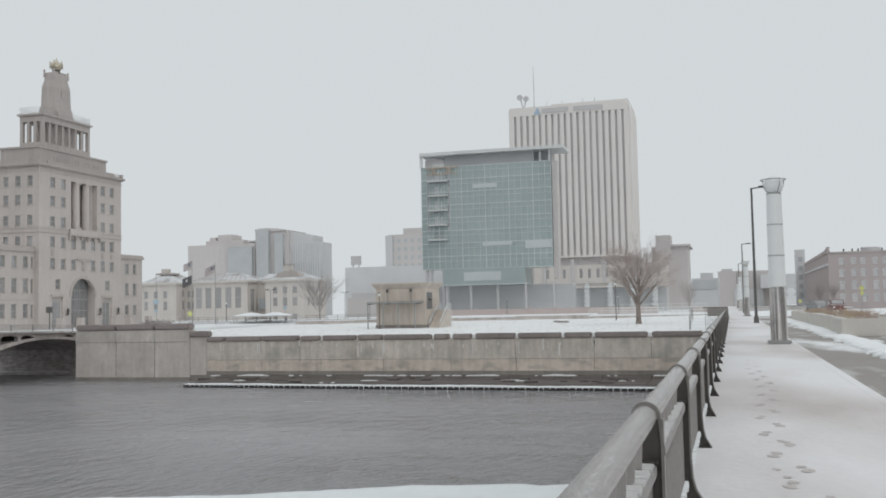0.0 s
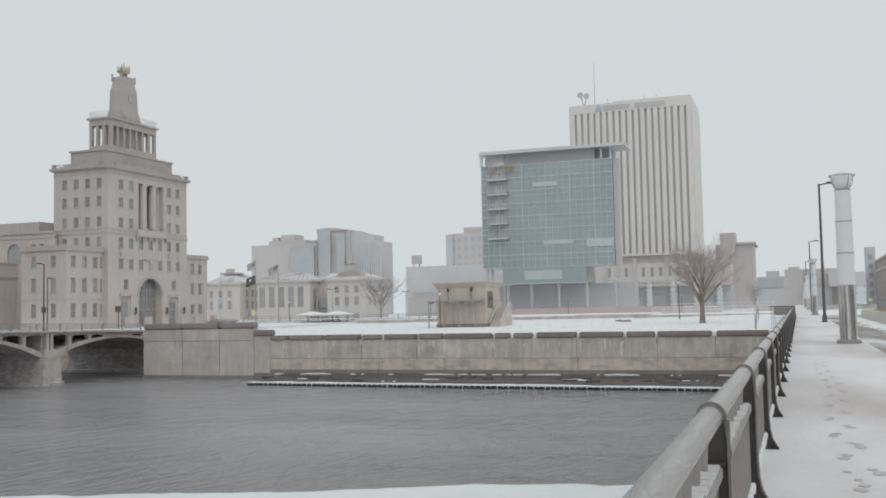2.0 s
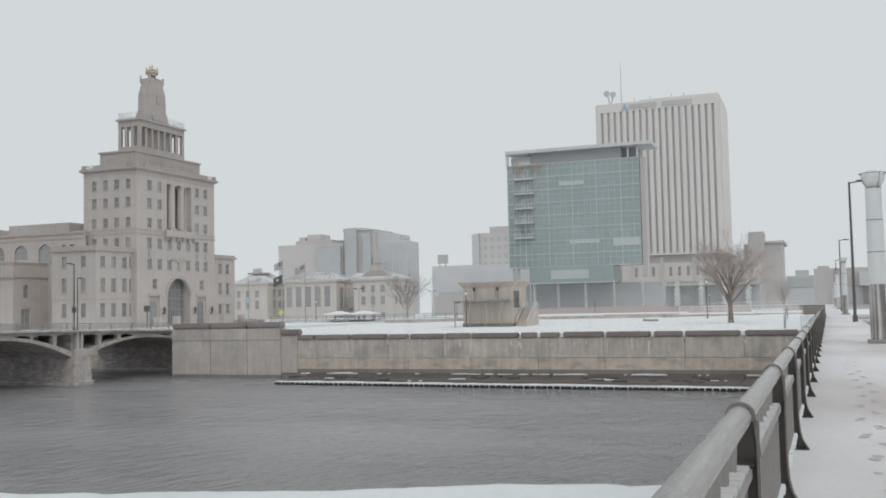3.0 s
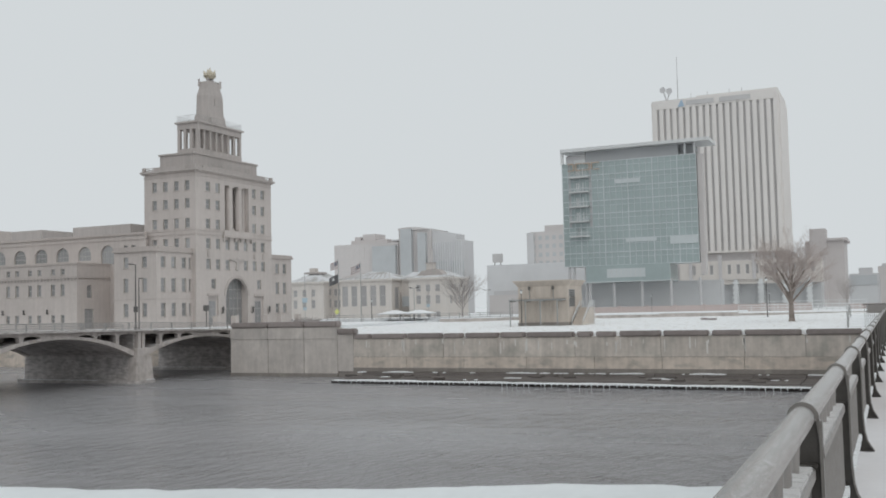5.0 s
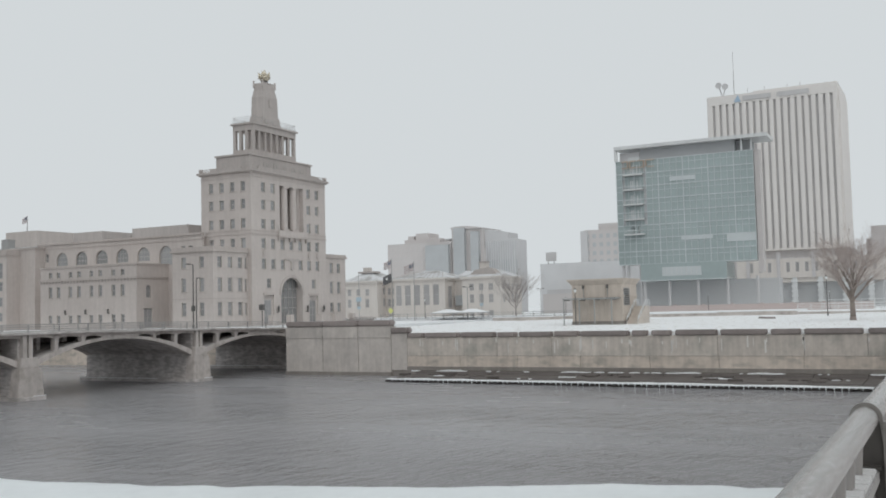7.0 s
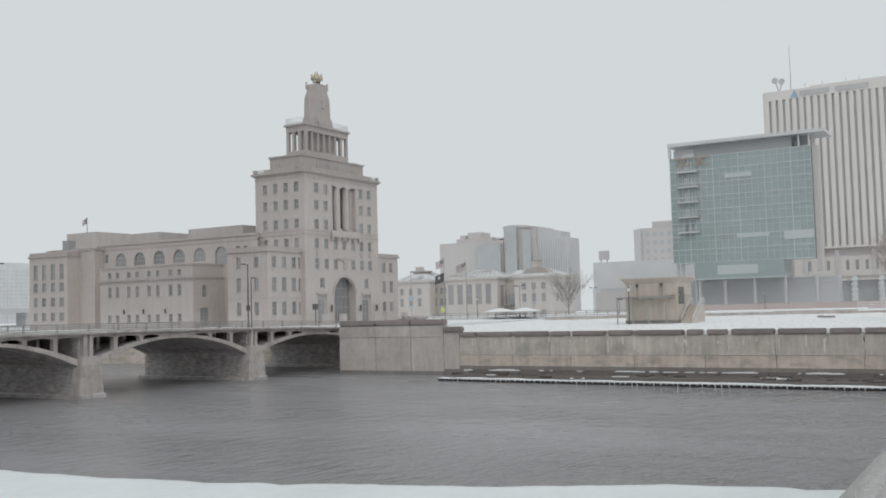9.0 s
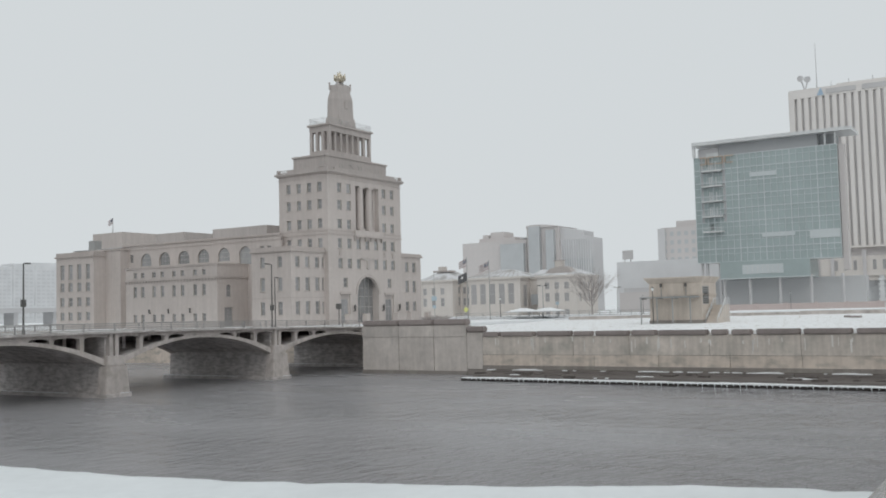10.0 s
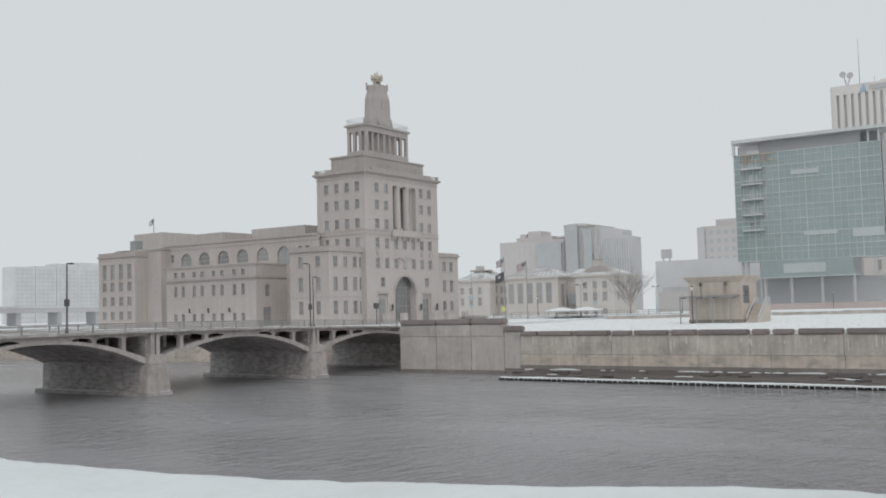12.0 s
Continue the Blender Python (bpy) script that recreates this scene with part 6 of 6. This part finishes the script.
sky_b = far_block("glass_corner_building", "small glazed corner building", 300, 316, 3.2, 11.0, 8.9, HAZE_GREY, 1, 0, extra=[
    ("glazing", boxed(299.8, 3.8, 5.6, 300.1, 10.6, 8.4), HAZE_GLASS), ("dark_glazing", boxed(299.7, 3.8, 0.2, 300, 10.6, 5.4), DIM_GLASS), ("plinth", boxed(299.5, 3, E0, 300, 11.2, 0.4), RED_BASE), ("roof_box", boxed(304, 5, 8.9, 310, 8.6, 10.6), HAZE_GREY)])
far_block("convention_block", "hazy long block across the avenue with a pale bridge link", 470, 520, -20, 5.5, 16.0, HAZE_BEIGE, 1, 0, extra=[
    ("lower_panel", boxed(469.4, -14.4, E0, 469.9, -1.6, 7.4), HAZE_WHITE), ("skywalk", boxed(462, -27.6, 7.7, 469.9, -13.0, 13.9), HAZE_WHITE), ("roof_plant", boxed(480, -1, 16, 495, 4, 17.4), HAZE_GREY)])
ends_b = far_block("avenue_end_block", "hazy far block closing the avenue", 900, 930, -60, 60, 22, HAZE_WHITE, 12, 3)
# white apartment blocks and a road viaduct far up the river, haze in their colours
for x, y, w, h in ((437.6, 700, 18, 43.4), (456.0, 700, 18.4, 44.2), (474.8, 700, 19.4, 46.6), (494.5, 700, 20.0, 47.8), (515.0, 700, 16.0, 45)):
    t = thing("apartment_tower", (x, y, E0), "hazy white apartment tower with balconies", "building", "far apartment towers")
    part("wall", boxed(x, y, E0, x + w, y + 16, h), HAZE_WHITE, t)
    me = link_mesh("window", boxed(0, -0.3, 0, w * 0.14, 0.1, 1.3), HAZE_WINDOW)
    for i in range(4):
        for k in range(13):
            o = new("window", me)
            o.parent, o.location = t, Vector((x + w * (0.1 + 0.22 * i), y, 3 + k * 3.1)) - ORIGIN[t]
via = thing("road_viaduct", (250, 420, E0), "hazy concrete road viaduct on columns", "viaduct")
part("deck", boxed(80, 428, 5.2, 900, 440, 7.4), HAZE_GREY, via)
part("barrier", boxed(80, 427.8, 7.4, 900, 428.2, 8.3), HAZE_WHITE, via)
for i in range(32):
    part("column", boxed(160 + i * 22, 430, -8.5, 162.4 + i * 22, 438, 5.2), HAZE_GREY, via)
solid("ground_north", boxed(138, 420, -9, 272.5, 3000, -0.95), SNOW, "snowy river bank far to the north", "ground", "structure")

# ---- brick warehouse on the avenue ----
br = thing("brick_warehouse", (360, -50, E0), "four-storey brown brick warehouse with pale window trim", "building")
RX, RYn, RT = 320.0, -28.9, 16.0
bw = [(-31.9 - 1.5 - 6.1 * i + d, -31.9 - 6.1 * i + d, z, z + h * 0.88) for i in range(5) for d in (0.0, 2.7) for z, h in ((12.6, 2.0), (8.9, 2.4), (5.0, 2.7), (1.2, 2.6)) if not (i == 0 and d > 0)]
facade(br, "x", RX, -62, RYn, E0, RT, bw, BRICK, 0.5)
# light grey panes: the sky's reflection is put into their colour
windows(br, "x", RX, bw, sash=HAZE_WHITE, pane=LOGO_GREY, sill=HAZE_WHITE)
for u0, u1, z0, z1 in bw:
    t = bmesh.new()
    arch_fill(t, "x", RX, u0, u1, z1 - 0.55, z1, 0.3, 6)
    part("arch_head", t, BRICK, br)
    hood = [((u0 + u1) / 2 + 0.92 * math.cos(a), z1 - 0.6 + 0.78 * math.sin(a)) for a in [math.pi * i / 8 for i in range(9)]]
    hood += [((u0 + u1) / 2 + 0.74 * math.cos(a), z1 - 0.6 + 0.58 * math.sin(a)) for a in [math.pi * i / 8 for i in range(8, -1, -1)]]
    part("window_hood", prism(bmesh.new(), hood, "x", RX - 0.08, RX + 0.05), HAZE_WHITE, br)
part("core", boxed(RX + 0.5, -62, E0, 419, RYn - 0.0, RT - 0.1), BRICK, br)
part("north_parapet", prism(bmesh.new(), [(RX, RT - 0.1), (419, RT - 0.1), (419, RT + 0.7), (330, RT + 1.2), (RX, RT + 2.0)], "y", RYn - 0.5, RYn + 0.25), BRICK, br)
part("stone_band", boxed(RX - 0.1, RYn + 0.02, 12.3, 419, RYn + 0.35, 12.9), HAZE_WHITE, br)
part("parapet_cap", boxed(RX - 0.3, -62, RT, RX + 0.6, RYn - 0.5, RT + 0.4), CROWN_STONE, br)
part("roof_tank", tube(bmesh.new(), (RX + 12, -42.5, RT), (RX + 12, -42.5, RT + 2.0), 2.9, n=18), HAZE_GREY, br)
for y in (-34, -36.5, -38.2, -45):
    part("vent", tube(bmesh.new(), (RX + 6, y, RT - 0.1), (RX + 6, y, RT + 1.5), 0.25, n=6), DARK_METAL, br)
stt = thing("concrete_stair_tower", (423, -27.4, E0), "slim pale concrete stair tower", "building")
part("shaft", boxed(420, -29.2, E0, 426, -25.6, 22.4), HAZE_WHITE, stt)
for k in range(5):
    part("slot", boxed(419.8, -28.2, 3 + k * 3.6, 420, -26.6, 5 + k * 3.6), HAZE_GLASS, stt)

# ---- planters, shrubs, signs and cars by the avenue ----


def shrub(x, y, z, rx, ry, h, n, label, ma=SHRUB):
    bm = bmesh.new()
    for i in range(n):
        a, r = random.uniform(0, math.tau), math.sqrt(random.random())
        p = Vector((x + rx * 0.7 * r * math.cos(a), y + ry * 0.7 * r * math.sin(a), z))
        q = p + Vector((0.5 * rx * r * math.cos(a) + random.gauss(0, 0.15), 0.5 * ry * r * math.sin(a) + random.gauss(0, 0.15), h * random.uniform(0.5, 1.0) * (1.15 - 0.5 * r)))
        m = p.lerp(q, 0.5) + Vector((random.gauss(0, 0.08), random.gauss(0, 0.08), 0.05))
        tube(bm, p, m, 0.02, 0.014, n=3, caps=False), tube(bm, m, q, 0.014, 0.006, n=3, caps=False)
        for k in range(2):
            e = m.lerp(q, random.random())
            tube(bm, e, e + Vector((random.gauss(0, 0.22), random.gauss(0, 0.22), random.uniform(0.05, 0.25))), 0.01, 0.005, n=3, caps=False)
    t = thing("shrub", (x, y, z), label, "shrub", "planter shrubs")
    tagged(part("bush", bm, ma, t), kind="stuff")
    return t


for k, (x0, x1, y0, y1, h) in enumerate(((50.0, 56.0, -7.3, -5.0, 0.72), (57.0, 75.0, -7.7, -5.35, 0.74), (75.6, 97.0, -7.7, -5.35, 0.72))):
    t = thing("planter", ((x0 + x1) / 2, (y0 + y1) / 2, -0.12), "rectangular pale concrete planter rimmed with snow", "planter", "planters")
    for nm, a in (("planter_wall", (x0, y0, x1, y0 + 0.18)), ("planter_wall", (x0, y1 - 0.18, x1, y1)), ("planter_wall", (x0, y0 + 0.18, x0 + 0.18, y1 - 0.18)), ("planter_wall", (x1 - 0.18, y0 + 0.18, x1, y1 - 0.18))):
        part(nm, boxed(a[0], a[1], -0.12, a[2], a[3], h, bevel=0.02), PLANTER, t)
    part("soil", boxed(x0 + 0.18, y0 + 0.18, -0.1, x1 - 0.18, y1 - 0.18, h - 0.1), SNOW, t)
    for i in range(int((x1 - x0) / 6)):
        shrub(x0 + 2.2 + i * 5.0, (y0 + y1) / 2 + random.uniform(-0.3, 0.3), h - 0.1, 1.1, 0.8, random.uniform(0.25, 0.6), random.choice((35, 60, 100)), "dry brown winter shrub in a planter")
for x, y in ((42.5, -6.4),):
    t = thing("bollard", (x, y, -0.12), "slim black bollard in the snow", "bollard")
    part("post", tube(bmesh.new(), (x, y, -0.12), (x, y, 1.35), 0.06, n=10), DARK_METAL, t)
    part("snow_cap", tube(bmesh.new(), (x, y, 1.35), (x, y, 1.42), 0.06, 0.02, n=10), SNOW, t)


def sign_post(x, y, z, h, plates, label):
    t = thing("sign_post", (x, y, z), label, "road sign", "road signs")
    part("pole", tube(bmesh.new(), (x, y, z), (x, y, z + h), 0.05, n=6), GREY_METAL, t)
    for kind, zz, s in plates:
        if kind == "diamond":
            part("plate", prism(bmesh.new(), [(y - s, z + zz), (y, z + zz + s), (y + s, z + zz), (y, z + zz - s)], "x", x - 0.1, x - 0.06), YELLOW, t, "yellow-green diamond plate")
        elif kind == "blue":
            part("plate", boxed(x - 0.1, y - s, z + zz, x - 0.06, y + s, z + zz + s * 1.5), BLUE_SIGN, t, "pale blue plate")
        else:
            part("plate", boxed(x - 0.1, y - s, z + zz, x - 0.06, y + s, z + zz + s * 1.2), HAZE_WHITE, t, "white plate")
    return t


sign_post(122, -14.5, -0.1, 3.3, [("diamond", 3.05, 0.33), ("diamond", 2.5, 0.27)], "road sign with yellow-green diamonds")
sign_post(200, -12.7, -0.1, 2.2, [("diamond", 1.65, 0.4)], "far road sign with a yellow diamond")
sign_post(163, 97.3, -0.9, 4.2, [("diamond", 2.4, 0.6), ("white", 0.9, 0.3)], "crossing sign with a yellow-green diamond beside the street")
sign_post(152, 97.5, -0.9, 9.4, [("blue", 4.2, 0.55), ("blue", 2.8, 0.35)], "tall pole with pale blue street signs")
sign_post(196, 93.6, -0.9, 6.5, [("blue", 3.0, 0.4)], "pole with a small blue sign beside the railing")
sb = thing("signal_box", (151, 119, -0.9), "dark traffic cabinet on a post before the memorial building", "signal box")
part("post", tube(bmesh.new(), (151, 119, -0.9), (151, 119, 2.2), 0.1, n=8), DARK_METAL, sb)
part("cabinet", boxed(150.6, 118.6, 2.2, 151.4, 119.5, 3.3, bevel=0.06), DARK_METAL, sb)
for x in (157.5, 163.4, 174.5, 179.6, 186.5):
    t = thing("stone_pier", (x, 121.5, -0.9), "short pale stone gate pier", "pier", "stone piers")
    part("pier_block", boxed(x - 0.6, 121, -0.9, x + 0.6, 122.2, 1.2, bevel=0.06), LIMESTONE, t)
hedge = shrub(189, 121, -0.9, 6.0, 1.4, 1.5, 500, "bare hedge beside the memorial building", HAZE_TWIG)


def car(x, y, z, rz, paint, label, tall=1.0):
    t = thing("parked_car", (0, 0, 0), label, "car", "parked cars")
    prof = [(-2.3, 0.35), (-2.35, 0.8), (-2.2, 1.0 * tall), (-1.9, 1.55 * tall), (-1.5, 1.72 * tall), (0.7, 1.74 * tall), (1.35, 1.1 * tall), (2.2, 0.98 * tall), (2.4, 0.7), (2.35, 0.35)]
    bm = prism(bmesh.new(), prof, "y", -0.9, 0.9)
    bmesh.ops.bevel(bm, geom=bm.edges[:], offset=0.06, segments=2, affect="EDGES")
    body = part("body", bm, paint, t)
    for s in (-1, 1):
        part("side_window", prism(bmesh.new(), [(-1.75, 1.08 * tall), (-1.5, 1.6 * tall), (0.55, 1.62 * tall), (1.05, 1.1 * tall)], "y", s * 0.89, s * 0.915), PANE, t)
        part("headlight", boxed(2.28, s * 0.55, 0.68, 2.42, s * 0.85, 0.85, bevel=0.02), ACRYLIC, t)
        part("tail_light", boxed(-2.4, s * 0.6, 0.75, -2.28, s * 0.86, 1.0, bevel=0.02), FLAG_RED, t)
        for wx in (-1.45, 1.45):
            w = part("wheel", tube(bmesh.new(), (wx, s * 0.68, 0.35), (wx, s * 0.92, 0.35), 0.35, n=20), TYRE, t)
            part("rim", tube(bmesh.new(), (wx, s * 0.9, 0.35), (wx, s * 0.94, 0.35), 0.2, n=14), GREY_METAL, w)
    part("rear_window", prism(bmesh.new(), [(-2.24, 1.08 * tall), (-1.98, 1.52 * tall), (-1.94, 1.5 * tall), (-2.2, 1.06 * tall)], "y", -0.75, 0.75), PANE, t)
    part("windscreen", prism(bmesh.new(), [(0.78, 1.66 * tall), (1.3, 1.16 * tall), (1.34, 1.18 * tall), (0.82, 1.68 * tall)], "y", -0.75, 0.75), PANE, t)
    part("bumper", boxed(-2.45, -0.85, 0.4, -2.3, 0.85, 0.62, bevel=0.03), GREY_METAL, t)
    part("number_plate", boxed(-2.47, -0.25, 0.66, -2.44, 0.25, 0.78), WHITE_METAL, t)
    t.matrix_basis = pose(x, y, z, 0, 0, rz)
    return t


car(147, -14.0, -0.1, 186, CAR_RED, "maroon snow-dusted sport utility car parked by the avenue", 1.05)
car(155, -12.3, -0.1, 196, CAR_GREY, "grey snow-dusted car parked by the avenue", 1.0)


# ---- bare trees ----
def bare_tree(x, y, z, h, spread, seed, trunk_h, r0, ma, label, fork=5):
    rng = random.Random(seed)
    t = thing("bare_tree", (x, y, z), label, "tree", "bare trees")
    trunk, limb, twig = bmesh.new(), bmesh.new(), bmesh.new()
    top = Vector((x, y, z + trunk_h))
    tube(trunk, (x, y, z - 0.3), (x, y, z + 0.5), r0 * 1.5, r0 * 1.05, n=12)
    tube(trunk, (x, y, z + 0.5), top, r0 * 1.05, r0 * 0.8, n=12)

    def grow(p, d, length, r, level):
        segs = 3
        for s in range(segs):
            d = (d + Vector((rng.gauss(0, 0.06), rng.gauss(0, 0.06), 0.02))).normalized()
            q = p + d * length / segs
            ra, rb = r * (1 - 0.25 * s / segs), r * (1 - 0.25 * (s + 1) / segs)
            tube(limb if level < 2 else twig, p, q, ra, rb, n=7 if level < 2 else 4 if level < 4 else 3, caps=False)
            p = q
            if level < fork and (s > 0 or level < 2):
                for k in range(2 if level < 4 else 2):
                    side = Vector((rng.gauss(0, 1), rng.gauss(0, 1), rng.gauss(0, 0.5))).normalized()
                    nd = (d * 1.0 + side * 0.52).normalized()
                    nd.z = max(nd.z, -0.1 + 0.05 * level)
                    grow(p, nd, length * rng.uniform(0.50, 0.72), max(rb * 0.52, 0.008), level + 1)

    n = 15
    tube(limb, top, top + Vector((0, 0, 0.34 * h)), r0 * 0.78, r0 * 0.3, n=8, caps=False)
    for k in range(n):
        f = k / n
        a = 2.4 * k + rng.uniform(-0.3, 0.3)
        lean = rng.uniform(0.65, 1.05) * spread
        grow(top + Vector((0, 0, h * (0.34 * f - 0.05))), Vector((lean * math.cos(a), lean * math.sin(a), 1)).normalized(), h * (0.44 - 0.2 * f) * rng.uniform(0.9, 1.1), r0 * (0.42 - 0.2 * f), 1)
    grow(top + Vector((0, 0, 0.34 * h)), Vector((0, 0, 1)), h * 0.22, r0 * 0.28, 1)
    part("trunk", trunk, ma, t, smooth=True)
    part("bough", limb, ma, t, smooth=True)
    tagged(part("crown", twig, TWIG if ma == BARK else HAZE_TWIG, t), kind="stuff")
    return t


bare_tree(150, 13.45, island_z(150, 13.45), 11.4, 0.85, 4, 2.7, 0.38, BARK, "bare spreading winter tree standing in the snow", 5)
bare_tree(280, 122.0, E0, 15.5, 1.0, 9, 2.6, 0.28, HAZE_TWIG, "hazy bare tree before the city hall", 4)
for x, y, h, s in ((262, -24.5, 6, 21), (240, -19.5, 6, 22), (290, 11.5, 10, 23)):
    bare_tree(x, y, -0.2 if y < 0 else E0, h, 0.5, s, 1.6, 0.13, HAZE_TWIG, "slim hazy street tree without leaves", 3)


def twin_lamp(x, y, z, h, label):
    t = thing("twin_lamp", (x, y, z), label, "street lamp", "street lamps")
    part("pole", tube(bmesh.new(), (x, y, z), (x, y, z + h), 0.1, 0.07, n=8), GREY_METAL, t)
    part("cross_arm", boxed(x - 0.05, y - 0.9, z + h - 0.1, x + 0.05, y + 0.9, z + h), GREY_METAL, t)
    for s in (-1, 1):
        part("lamp_head", boxed(x - 0.25, y + s * 0.5, z + h, x + 0.25, y + s * 1.2, z + h + 0.16, bevel=0.03), DARK_METAL, t)
    return t


twin_lamp(193, 95.6, -0.9, 7.2, "twin-headed grey street lamp beside the island street")
twin_lamp(276, 112, -1.0, 8.0, "hazy twin-headed street lamp on the far bank")
